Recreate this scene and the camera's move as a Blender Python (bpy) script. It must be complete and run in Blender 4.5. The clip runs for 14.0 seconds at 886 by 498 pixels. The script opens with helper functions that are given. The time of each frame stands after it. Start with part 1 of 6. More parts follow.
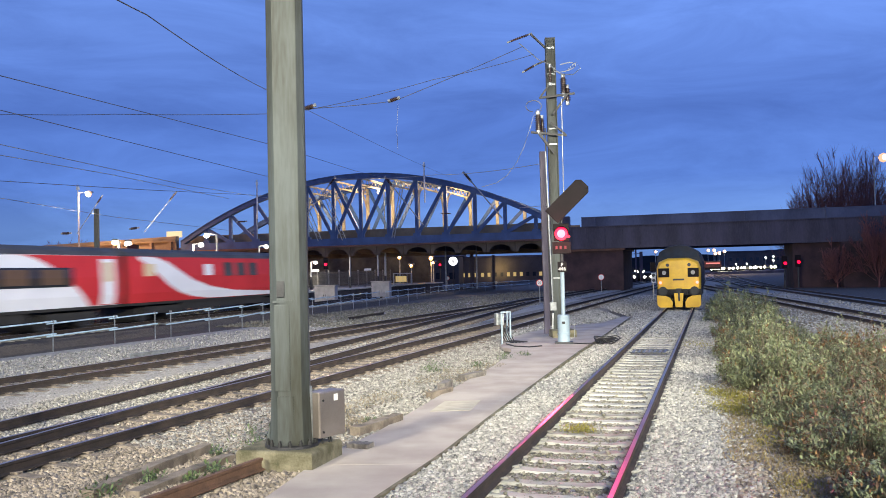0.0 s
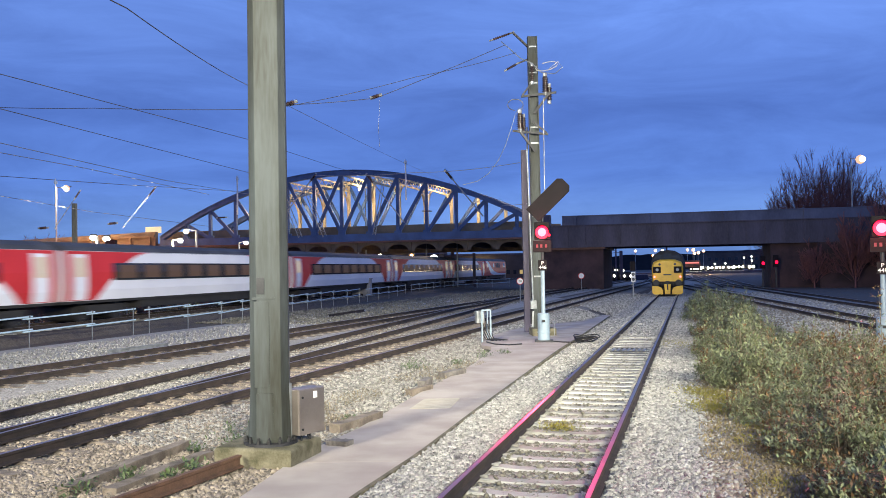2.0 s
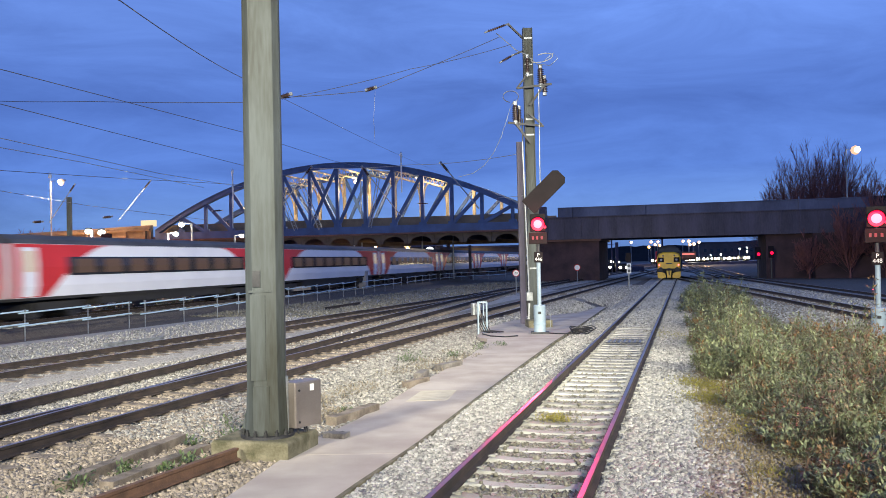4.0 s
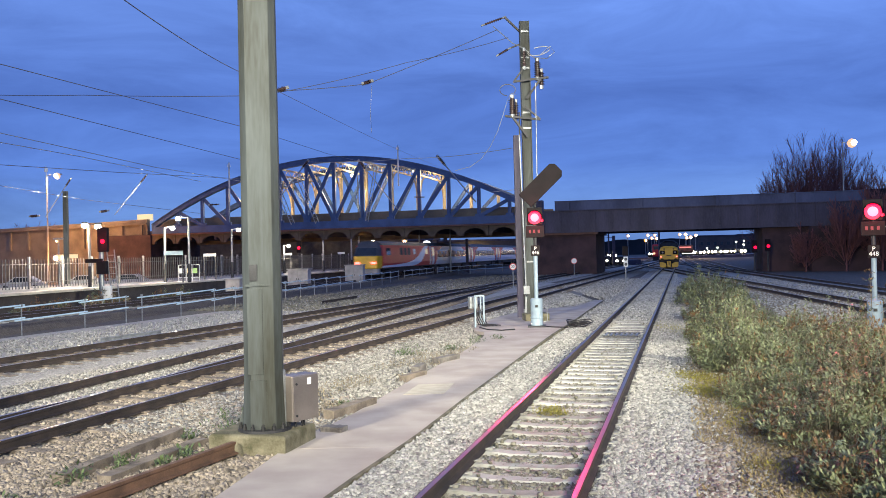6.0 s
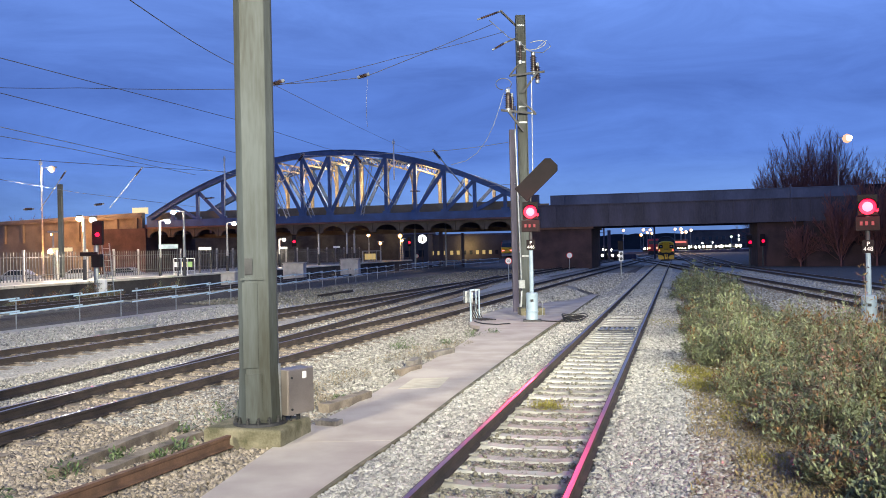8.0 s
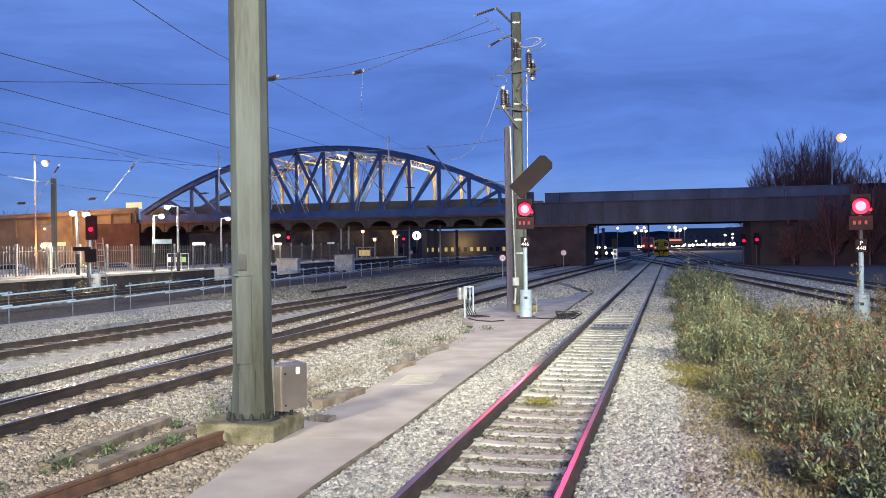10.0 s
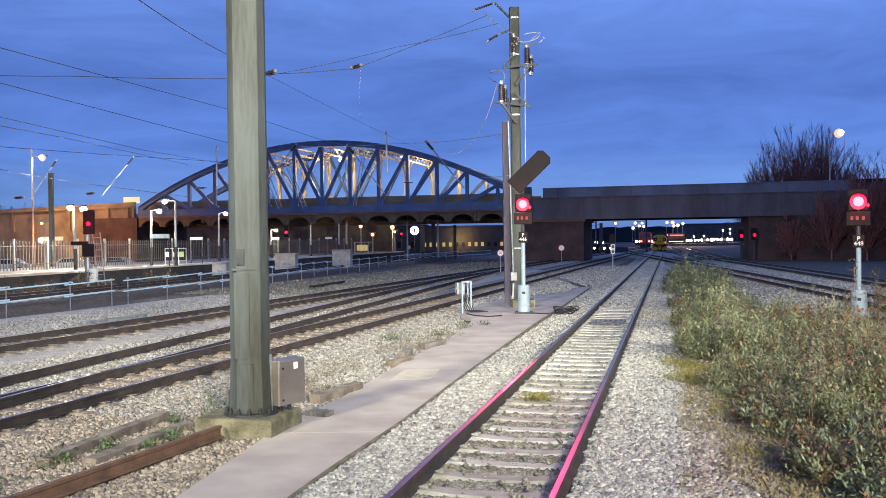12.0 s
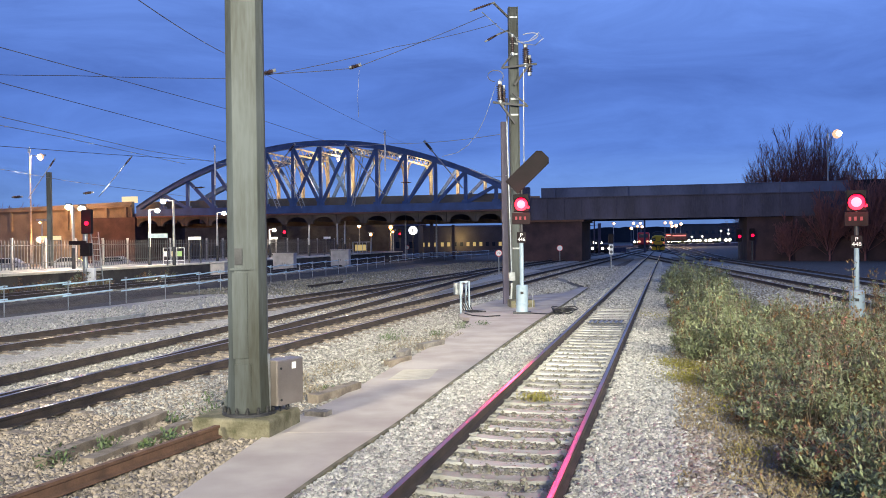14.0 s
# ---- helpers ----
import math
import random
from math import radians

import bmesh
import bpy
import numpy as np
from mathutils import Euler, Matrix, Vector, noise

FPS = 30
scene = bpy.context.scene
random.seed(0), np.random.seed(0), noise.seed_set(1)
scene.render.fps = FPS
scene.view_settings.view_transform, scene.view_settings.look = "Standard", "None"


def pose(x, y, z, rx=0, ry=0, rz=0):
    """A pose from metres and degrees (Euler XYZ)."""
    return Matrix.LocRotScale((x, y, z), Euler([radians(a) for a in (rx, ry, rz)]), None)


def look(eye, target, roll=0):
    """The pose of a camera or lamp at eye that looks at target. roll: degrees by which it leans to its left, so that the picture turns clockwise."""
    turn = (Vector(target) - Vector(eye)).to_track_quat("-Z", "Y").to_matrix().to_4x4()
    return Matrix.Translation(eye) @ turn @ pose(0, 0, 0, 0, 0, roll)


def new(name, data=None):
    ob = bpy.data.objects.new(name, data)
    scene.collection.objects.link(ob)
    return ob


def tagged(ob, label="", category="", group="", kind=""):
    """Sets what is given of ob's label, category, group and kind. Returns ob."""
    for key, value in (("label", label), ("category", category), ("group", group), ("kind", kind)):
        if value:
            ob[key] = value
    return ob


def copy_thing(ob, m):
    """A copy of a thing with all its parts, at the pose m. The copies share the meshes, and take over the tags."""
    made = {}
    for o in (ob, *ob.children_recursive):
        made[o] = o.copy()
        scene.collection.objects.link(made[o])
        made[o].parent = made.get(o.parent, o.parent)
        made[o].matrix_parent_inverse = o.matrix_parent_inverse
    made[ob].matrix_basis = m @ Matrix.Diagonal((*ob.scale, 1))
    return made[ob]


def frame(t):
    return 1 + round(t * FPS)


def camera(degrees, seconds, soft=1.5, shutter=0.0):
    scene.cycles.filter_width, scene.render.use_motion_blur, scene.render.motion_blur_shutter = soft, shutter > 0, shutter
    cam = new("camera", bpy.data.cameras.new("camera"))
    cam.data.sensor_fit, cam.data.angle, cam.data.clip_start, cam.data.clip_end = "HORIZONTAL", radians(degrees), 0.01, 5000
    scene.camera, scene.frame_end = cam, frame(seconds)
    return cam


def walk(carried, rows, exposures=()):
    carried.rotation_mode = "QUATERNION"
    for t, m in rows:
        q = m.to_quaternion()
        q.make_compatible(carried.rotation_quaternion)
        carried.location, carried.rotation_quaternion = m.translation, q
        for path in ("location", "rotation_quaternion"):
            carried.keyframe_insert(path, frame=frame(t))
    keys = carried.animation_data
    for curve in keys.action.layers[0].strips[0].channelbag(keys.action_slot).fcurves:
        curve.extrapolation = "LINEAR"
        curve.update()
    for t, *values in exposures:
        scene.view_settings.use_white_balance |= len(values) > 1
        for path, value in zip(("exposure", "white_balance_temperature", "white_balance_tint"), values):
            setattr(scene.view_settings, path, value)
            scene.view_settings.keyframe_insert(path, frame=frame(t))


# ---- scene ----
EYE = (0.0, 0.0, 2.55)
PATH = [
    (0.0, 91.474, 1.317, 2.593), (0.5, 91.181, 1.102, 2.153), (1.0, 90.95, 0.963, 1.824),
    (1.5, 90.854, 0.931, 1.646), (2.0, 91.297, 0.928, 1.325), (2.5, 91.257, 0.993, 1.219),
    (3.0, 91.104, 1.045, 1.151), (5.5, 90.441, 1.313, 0.968), (6.0, 90.36, 1.258, 0.86),
    (6.5, 90.264, 1.226, 0.772), (7.0, 90.16, 1.194, 0.696), (7.5, 90.062, 1.143, 0.627),
    (8.0, 89.966, 1.121, 0.566), (10.5, 89.658, 0.753, 0.133), (11.0, 89.544, 0.765, 0.1),
    (11.5, 89.454, 0.734, 0.058), (12.0, 89.412, 0.72, 0.051), (12.5, 89.368, 0.668, 0.011),
    (13.0, 89.289, 0.699, -0.009), (13.5, 89.284, 0.711, -0.012), (14.0, 89.409, 0.636, -0.056)]
cam = camera(54, 14.0, soft=0.8, shutter=0.5)
walk(cam, [(t, pose(*EYE, rx, ry, rz)) for t, rx, ry, rz in PATH])

# ---- world and large lights ----
rng = random.Random(7)
world = bpy.data.worlds.new("dusk")
scene.world = world
world.use_nodes = True
wn, wl = world.node_tree.nodes, world.node_tree.links
wn.clear()
w_out, w_bg = wn.new("ShaderNodeOutputWorld"), wn.new("ShaderNodeBackground")
w_tc, w_sep = wn.new("ShaderNodeTexCoord"), wn.new("ShaderNodeSeparateXYZ")
w_ramp, w_map, w_noise, w_cloud, w_mix = (wn.new("ShaderNodeValToRGB"), wn.new("ShaderNodeMapping"), wn.new("ShaderNodeTexNoise"),
                                          wn.new("ShaderNodeValToRGB"), wn.new("ShaderNodeMix"))
w_mix.data_type, w_mix.blend_type = "RGBA", "MULTIPLY"
for pos, col in ((0.0, (0.078, 0.15, 0.37)), (0.05, (0.118, 0.225, 0.53)), (0.10, (0.080, 0.166, 0.49)), (0.17, (0.074, 0.152, 0.47)),
                 (0.26, (0.104, 0.20, 0.565)), (0.45, (0.098, 0.188, 0.52)), (1.0, (0.06, 0.13, 0.38))):
    e = w_ramp.color_ramp.elements.new(pos)
    e.color = (*col, 1)
for _ in range(2):
    for e in list(w_ramp.color_ramp.elements):
        if e.position in (0.0, 1.0) and tuple(e.color)[:3] in ((0, 0, 0), (1, 1, 1)):
            w_ramp.color_ramp.elements.remove(e)
            break
w_map.inputs["Scale"].default_value = (2.6, 2.6, 11)
w_map.inputs["Rotation"].default_value = (0.05, 0.06, 0)
w_noise.inputs["Scale"].default_value, w_noise.inputs["Detail"].default_value = 1.5, 7
w_noise.inputs["Roughness"].default_value, w_noise.inputs["Distortion"].default_value = 0.62, 0.7
w_cloud.color_ramp.elements[0].position, w_cloud.color_ramp.elements[0].color = 0.33, (0.76, 0.77, 0.79, 1)
w_cloud.color_ramp.elements[1].position, w_cloud.color_ramp.elements[1].color = 0.66, (1.10, 1.10, 1.07, 1)
w_mix.inputs["Factor"].default_value = 1.0
wl.new(w_tc.outputs["Generated"], w_sep.inputs[0])
wl.new(w_sep.outputs["Z"], w_ramp.inputs[0])
wl.new(w_tc.outputs["Generated"], w_map.inputs[0])
wl.new(w_map.outputs[0], w_noise.inputs["Vector"])
wl.new(w_noise.outputs["Fac"], w_cloud.inputs[0])
wl.new(w_ramp.outputs[0], w_mix.inputs["A"])
wl.new(w_cloud.outputs[0], w_mix.inputs["B"])
w_side = wn.new("ShaderNodeMath")
w_side.operation = "MULTIPLY_ADD"
w_side.inputs[1].default_value, w_side.inputs[2].default_value = 0.14, 1.51
wl.new(w_sep.outputs["X"], w_side.inputs[0])
wl.new(w_mix.outputs["Result"], w_bg.inputs["Color"])
wl.new(w_side.outputs[0], w_bg.inputs["Strength"])
wl.new(w_bg.outputs[0], w_out.inputs["Surface"])


def lamp(name, where, watts, colour, size=0.3, kind="POINT", aim=None, cone=120):
    data = bpy.data.lights.new(name, kind)
    data.energy, data.color = watts, colour
    data.shadow_soft_size = size
    ob = new(name, data)
    if aim:
        data.spot_size, data.spot_blend = radians(cone), 0.8
        ob.matrix_world = look(where, aim)
    else:
        ob.location = where
    return ob


# Where each floodlight stands, its watts, what it is turned to, and its cone.
# All out of view; shadows imply the first, the others are added fill.
FLOODS = (((-19.0, -17.0, 16.0), 130000, (4.5, 37, 0), 35), ((11.0, -24.0, 17.0), 128000, (7.8, 7.5, 0), 57),
          ((-31.0, 10.0, 15.0), 13000, (-15, 30, 0), 66), ((34.0, -12.0, 17.0), 190000, (-21, 43, 1.0), 31))
for where, watts, aim, cone in FLOODS:
    lamp("unseen_flood_light", where, watts, (1.0, 0.95, 0.74), 2.6, "SPOT", aim, cone)


# ---- materials ----
def mat(name, c1, c2=None, rough=0.7, metal=0.0, scale=3.0, fine=40.0, bump=0.3, depth=0.01, island=False, obj=False, detail=5.0, spec=0.5, stretch=None, own=0.6):
    """Two colours mixed by a broad and a fine noise, with a fine bump."""
    m = bpy.data.materials.new(name)
    m.use_nodes = True
    n, l = m.node_tree.nodes, m.node_tree.links
    b = n["Principled BSDF"]
    b.inputs["Roughness"].default_value, b.inputs["Metallic"].default_value = rough, metal
    b.inputs["Specular IOR Level"].default_value = spec
    c2 = c2 or tuple(v * 0.6 for v in c1)
    tc = n.new("ShaderNodeTexCoord")
    src = tc.outputs["Object"]
    if stretch:
        mp = n.new("ShaderNodeMapping")
        mp.inputs["Scale"].default_value = stretch
        l.new(src, mp.inputs[0])
        src = mp.outputs[0]
    a, f = n.new("ShaderNodeTexNoise"), n.new("ShaderNodeTexNoise")
    a.inputs["Scale"].default_value, f.inputs["Scale"].default_value = scale, fine
    a.inputs["Detail"].default_value, f.inputs["Detail"].default_value = detail, 3
    l.new(src, a.inputs["Vector"]), l.new(src, f.inputs["Vector"])
    r = n.new("ShaderNodeMapRange")
    r.inputs["From Min"].default_value, r.inputs["From Max"].default_value = 0.33, 0.67
    l.new(a.outputs["Fac"], r.inputs["Value"])
    add = n.new("ShaderNodeMath")
    add.operation = "MULTIPLY_ADD"
    add.inputs[1].default_value, add.inputs[2].default_value = 0.7, -0.35
    l.new(f.outputs["Fac"], add.inputs[0])
    s = n.new("ShaderNodeMath")
    s.operation, s.use_clamp = "ADD", True
    l.new(r.outputs[0], s.inputs[0]), l.new(add.outputs[0], s.inputs[1])
    fac = s.outputs[0]
    if island or obj:
        g = n.new("ShaderNodeNewGeometry" if island else "ShaderNodeObjectInfo")
        k = n.new("ShaderNodeMix")
        k.inputs["Factor"].default_value = own
        l.new(fac, k.inputs["A"]), l.new(g.outputs["Random Per Island" if island else "Random"], k.inputs["B"])
        fac = k.outputs["Result"]
    mix = n.new("ShaderNodeMix")
    mix.data_type = "RGBA"
    mix.inputs["A"].default_value, mix.inputs["B"].default_value = (*c1, 1), (*c2, 1)
    l.new(fac, mix.inputs["Factor"]), l.new(mix.outputs["Result"], b.inputs["Base Color"])
    rr = n.new("ShaderNodeMapRange")
    rr.inputs["To Min"].default_value, rr.inputs["To Max"].default_value = max(rough - 0.08, 0.02), min(rough + 0.1, 1)
    l.new(f.outputs["Fac"], rr.inputs["Value"]), l.new(rr.outputs[0], b.inputs["Roughness"])
    if bump:
        bp = n.new("ShaderNodeBump")
        bp.inputs["Strength"].default_value, bp.inputs["Distance"].default_value = bump, depth
        l.new(f.outputs["Fac"], bp.inputs["Height"]), l.new(bp.outputs[0], b.inputs["Normal"])
    return m


def glow(name, colour, strength):
    m = bpy.data.materials.new(name)
    m.use_nodes = True
    b = m.node_tree.nodes["Principled BSDF"]
    b.inputs["Base Color"].default_value = (*(0.08 * c for c in colour), 1)
    b.inputs["Emission Color"].default_value, b.inputs["Emission Strength"].default_value = (*colour, 1), strength
    return m


def stones_mat(name, pale, dark, cell, bumpy):
    """Loose stones as cells, each with its own shade."""
    m = bpy.data.materials.new(name)
    m.use_nodes = True
    n, l = m.node_tree.nodes, m.node_tree.links
    b = n["Principled BSDF"]
    b.inputs["Roughness"].default_value = 0.85
    tc, v, big = n.new("ShaderNodeTexCoord"), n.new("ShaderNodeTexVoronoi"), n.new("ShaderNodeTexNoise")
    v.inputs["Scale"].default_value, big.inputs["Scale"].default_value, big.inputs["Detail"].default_value = cell, 0.45, 8
    l.new(tc.outputs["Object"], v.inputs["Vector"]), l.new(tc.outputs["Object"], big.inputs["Vector"])
    sep = n.new("ShaderNodeSeparateColor")
    l.new(v.outputs["Color"], sep.inputs[0])
    k = n.new("ShaderNodeMix")
    k.inputs["Factor"].default_value = 0.5
    l.new(sep.outputs[0], k.inputs["A"]), l.new(big.outputs["Fac"], k.inputs["B"])
    mix = n.new("ShaderNodeMix")
    mix.data_type = "RGBA"
    mix.inputs["A"].default_value, mix.inputs["B"].default_value = (*dark, 1), (*pale, 1)
    l.new(k.outputs["Result"], mix.inputs["Factor"]), l.new(mix.outputs["Result"], b.inputs["Base Color"])
    bp = n.new("ShaderNodeBump")
    bp.inputs["Strength"].default_value, bp.inputs["Distance"].default_value, bp.invert = bumpy, 0.04, True
    l.new(v.outputs["Distance"], bp.inputs["Height"]), l.new(bp.outputs[0], b.inputs["Normal"])
    return m


BALLAST = stones_mat("ballast", (0.50, 0.46, 0.41), (0.17, 0.15, 0.125), 17, 1.0)
BROWN_BALLAST = stones_mat("rust_stained_ballast", (0.33, 0.30, 0.255), (0.09, 0.08, 0.068), 17, 1.0)
EARTH = stones_mat("dark_cindery_ground", (0.135, 0.11, 0.09), (0.045, 0.038, 0.032), 12, 0.7)
ARCH = mat("sooty_tan_brackets", (0.15, 0.12, 0.09), (0.08, 0.064, 0.05), 0.85, scale=0.7, fine=9)
GROUND = stones_mat("sandy_ground", (0.46, 0.43, 0.38), (0.24, 0.22, 0.19), 12, 0.7)
# Shade over the main line is put into this dark colour.
DARK_BALLAST = stones_mat("shade_dark_ballast", (0.12, 0.10, 0.085), (0.04, 0.034, 0.03), 15, 0.9)
CRIB_STONE = mat("mossy_crib_stone", (0.27, 0.25, 0.20), (0.08, 0.075, 0.055), 0.9, scale=6, fine=60, island=True)
STONE = mat("stone", (0.54, 0.52, 0.475), (0.075, 0.072, 0.07), 0.85, scale=6, fine=60, island=True)
GREY_STONE = mat("grey_stone", (0.43, 0.405, 0.365), (0.06, 0.056, 0.05), 0.85, scale=6, fine=60, island=True)
BROWN_STONE = mat("brown_stone", (0.40, 0.335, 0.27), (0.050, 0.041, 0.033), 0.85, scale=6, fine=60, island=True)
RAIL_TOP = mat("worn_rail_head", (0.40, 0.36, 0.36), (0.30, 0.26, 0.26), 0.33, 0.9, scale=2, fine=6, bump=0.0, stretch=(1, 0.15, 1))
RAIL_RUST = mat("rusty_rail_web", (0.052, 0.037, 0.031), (0.024, 0.019, 0.017), 0.8, 0.1, scale=3, fine=60)
RUST = mat("rust_brown_steel", (0.16, 0.088, 0.054), (0.08, 0.046, 0.03), 0.75, 0.2, scale=4, fine=50)
SLEEPER = mat("weathered_concrete_sleeper", (0.46, 0.45, 0.41), (0.20, 0.19, 0.16), 0.85, scale=4, fine=45, obj=True)
WOOD = mat("old_timber", (0.22, 0.18, 0.145), (0.09, 0.072, 0.058), 0.9, scale=5, fine=60, bump=0.6, stretch=(1, 1, 1))
PATH_CONC = mat("walkway_concrete", (0.43, 0.375, 0.33), (0.31, 0.26, 0.23), 0.85, scale=1.1, fine=120, bump=0.25)
PATCH_CONC = mat("fresh_concrete_patch", (0.50, 0.45, 0.35), (0.41, 0.36, 0.28), 0.85, scale=5, fine=100)
CONC = mat("mossy_concrete", (0.18, 0.16, 0.11), (0.055, 0.052, 0.026), 0.9, scale=3.5, fine=45, bump=0.5)
MAST = mat("weathered_galvanised_mast", (0.062, 0.073, 0.076), (0.018, 0.019, 0.012), 0.62, 0.15, scale=2.6, fine=26, bump=0.08, stretch=(1, 1, 0.13))
GALV = mat("galvanised_steel", (0.34, 0.36, 0.37), (0.20, 0.21, 0.22), 0.4, 0.6, scale=5, fine=60, bump=0.05)
STAINLESS = mat("brushed_stainless_steel", (0.34, 0.295, 0.265), (0.25, 0.215, 0.195), 0.38, 0.75, scale=2.5, fine=80, bump=0.05)
DARK = mat("dark_grey_steel", (0.045, 0.045, 0.05), (0.02, 0.02, 0.024), 0.55, 0.2)
BLACK = mat("black_rubber", (0.018, 0.018, 0.02), (0.01, 0.01, 0.011), 0.6)
INSUL = mat("brown_porcelain", (0.075, 0.045, 0.04), (0.035, 0.022, 0.02), 0.25)
WIRE = mat("copper_wire", (0.12, 0.12, 0.14), (0.07, 0.07, 0.08), 0.5, 0.5)
SIGNAL_GREY = mat("pale_blue_grey_paint", (0.27, 0.345, 0.41), (0.20, 0.26, 0.31), 0.45, scale=4, fine=50, bump=0.05)
FENCE_PAINT = mat("pale_blue_tube", (0.48, 0.63, 0.72), (0.36, 0.48, 0.56), 0.4, 0.1, bump=0.05)
WHITE = mat("white_paint", (0.78, 0.78, 0.76), (0.62, 0.62, 0.60), 0.5, bump=0.05)
BRIDGE_BLUE = mat("blue_bridge_paint", (0.042, 0.10, 0.245), (0.026, 0.062, 0.16), 0.55, 0.0, scale=0.9, fine=14, bump=0.1)
# Cream puts the street lamps' warm light into the inner members' colour.
BRIDGE_LAMPLIT = mat("lamplit_bridge_paint", (0.48, 0.40, 0.26), (0.28, 0.23, 0.15), 0.6, scale=0.8, fine=14, bump=0.1)
BRIDGE_RED = mat("red_brown_trim", (0.17, 0.08, 0.06), (0.09, 0.045, 0.035), 0.7, scale=0.8)
DEBRIS = mat("grey_broken_concrete", (0.20, 0.18, 0.165), (0.08, 0.07, 0.065), 0.9, scale=5, fine=50, bump=0.6)
# Blue in the parapet colour imitates the sky reflected in it.
PARAPET = mat("sky_tinted_parapet_steel", (0.10, 0.115, 0.19), (0.05, 0.058, 0.105), 0.6, 0.1, scale=0.4, fine=6, stretch=(1, 1, 0.4))
GIRDER = mat("sooty_plate_girder", (0.072, 0.062, 0.10), (0.032, 0.027, 0.047), 0.6, 0.1, scale=0.5, fine=8, stretch=(1, 1, 0.3))
BRICK = mat("sooty_brick", (0.075, 0.040, 0.042), (0.032, 0.019, 0.021), 0.9, scale=0.7, fine=16)
TAN_WALL = mat("tan_parapet_wall", (0.22, 0.18, 0.135), (0.12, 0.10, 0.078), 0.85, scale=0.5, fine=9)
PLATFORM = mat("platform_paving", (0.30, 0.28, 0.25), (0.20, 0.185, 0.165), 0.85, scale=0.8, fine=20)
# Dark base holds the platform face's shade; also used on the station wall.
SHADE_WALL = mat("shade_dark_wall", (0.07, 0.062, 0.055), (0.035, 0.03, 0.028), 0.9, scale=1, fine=12)
COPING = mat("pale_platform_coping", (0.66, 0.63, 0.50), (0.50, 0.47, 0.38), 0.75, scale=1, fine=12)
POST_PAINT = mat("weathered_white_post", (0.40, 0.40, 0.38), (0.26, 0.26, 0.25), 0.6, scale=2, fine=30, bump=0.05)
PALISADE = mat("grey_palisade", (0.13, 0.13, 0.13), (0.07, 0.07, 0.07), 0.55, 0.4, bump=0.05)
CABINET = mat("grey_cabinet_paint", (0.38, 0.36, 0.35), (0.24, 0.225, 0.22), 0.6, scale=1.5, fine=30, bump=0.05)
RED_PAINT = mat("red_coach_paint", (0.60, 0.04, 0.045), (0.48, 0.03, 0.034), 0.42, scale=0.5, fine=10, bump=0.0, spec=0.3)
COACH_WHITE = mat("white_coach_paint", (0.80, 0.80, 0.85), (0.70, 0.70, 0.76), 0.42, scale=0.5, fine=10, bump=0.0, spec=0.3)
ROOF_GREY = mat("dark_coach_roof", (0.075, 0.075, 0.085), (0.04, 0.04, 0.047), 0.7, scale=0.8)
UNDER = mat("sooty_underframe", (0.03, 0.028, 0.027), (0.015, 0.014, 0.014), 0.8)
LOCO_YELLOW = mat("warning_yellow_paint", (0.74, 0.43, 0.005), (0.58, 0.32, 0.005), 0.38, scale=1.5, fine=20, bump=0.05)
LOCO_DARK = mat("dark_loco_paint", (0.018, 0.022, 0.036), (0.010, 0.012, 0.019), 0.6, scale=1, spec=0.2)
LOCO_GLASS = mat("cab_glass", (0.03, 0.035, 0.045), (0.02, 0.024, 0.03), 0.06, bump=0.0)
CAR_PAINT = mat("silver_car_paint", (0.42, 0.43, 0.46), (0.34, 0.35, 0.38), 0.25, 0.3, bump=0.0)
LEAF = mat("dull_green_leaf", (0.30, 0.325, 0.165), (0.022, 0.032, 0.013), 0.5, scale=1.1, fine=7, island=True, own=0.55)
LEAF_DRY = mat("dry_leaf", (0.27, 0.15, 0.06), (0.06, 0.032, 0.018), 0.7, island=True)
VERGE = mat("brown_verge_soil", (0.26, 0.20, 0.11), (0.095, 0.078, 0.048), 0.95, scale=2.2, fine=30, bump=1.0, depth=0.03)
GRASS_DRY = mat("dead_grass", (0.30, 0.235, 0.105), (0.16, 0.115, 0.055), 0.85, island=True)
STALK = mat("pale_dry_stalk", (0.27, 0.23, 0.16), (0.11, 0.085, 0.06), 0.8, island=True)
# Red tone of the twigs includes the signals' red glare.
TWIG = mat("glare_reddened_twig", (0.32, 0.13, 0.11), (0.12, 0.05, 0.05), 0.9, island=True)
MOSS = mat("yellow_moss", (0.34, 0.30, 0.05), (0.17, 0.15, 0.04), 0.95, scale=9, fine=90, bump=1.0, depth=0.03)
WEED = mat("weed_green", (0.10, 0.14, 0.05), (0.045, 0.065, 0.028), 0.6, island=True)
FAR_DARK = mat("distant_woods", (0.022, 0.025, 0.035), (0.012, 0.014, 0.02), 0.95, scale=0.05, fine=0.6)
FAR_HOUSE = mat("distant_brick", (0.10, 0.085, 0.085), (0.06, 0.05, 0.05), 0.9, scale=0.2, fine=3)
SIGN_BLACK = mat("black_sign_plate", (0.013, 0.009, 0.011), (0.008, 0.006, 0.007), 0.75, bump=0.0, spec=0.2)
RED_LIGHT = glow("red_signal_lens", (1.0, 0.002, 0.035), 4)
RED_CORE = glow("red_signal_core", (1.0, 0.13, 0.19), 5)
RED_DOT = glow("dim_red_indicator", (1.0, 0.02, 0.10), 0.12)
RED_TAIL = glow("red_tail_lamp", (1.0, 0.16, 0.13), 4.5)
WHITE_LIGHT = glow("white_lamp_glass", (1.0, 0.93, 0.75), 30)
WARM_LIGHT = glow("sodium_lamp_glass", (1.0, 0.42, 0.06), 1.5)
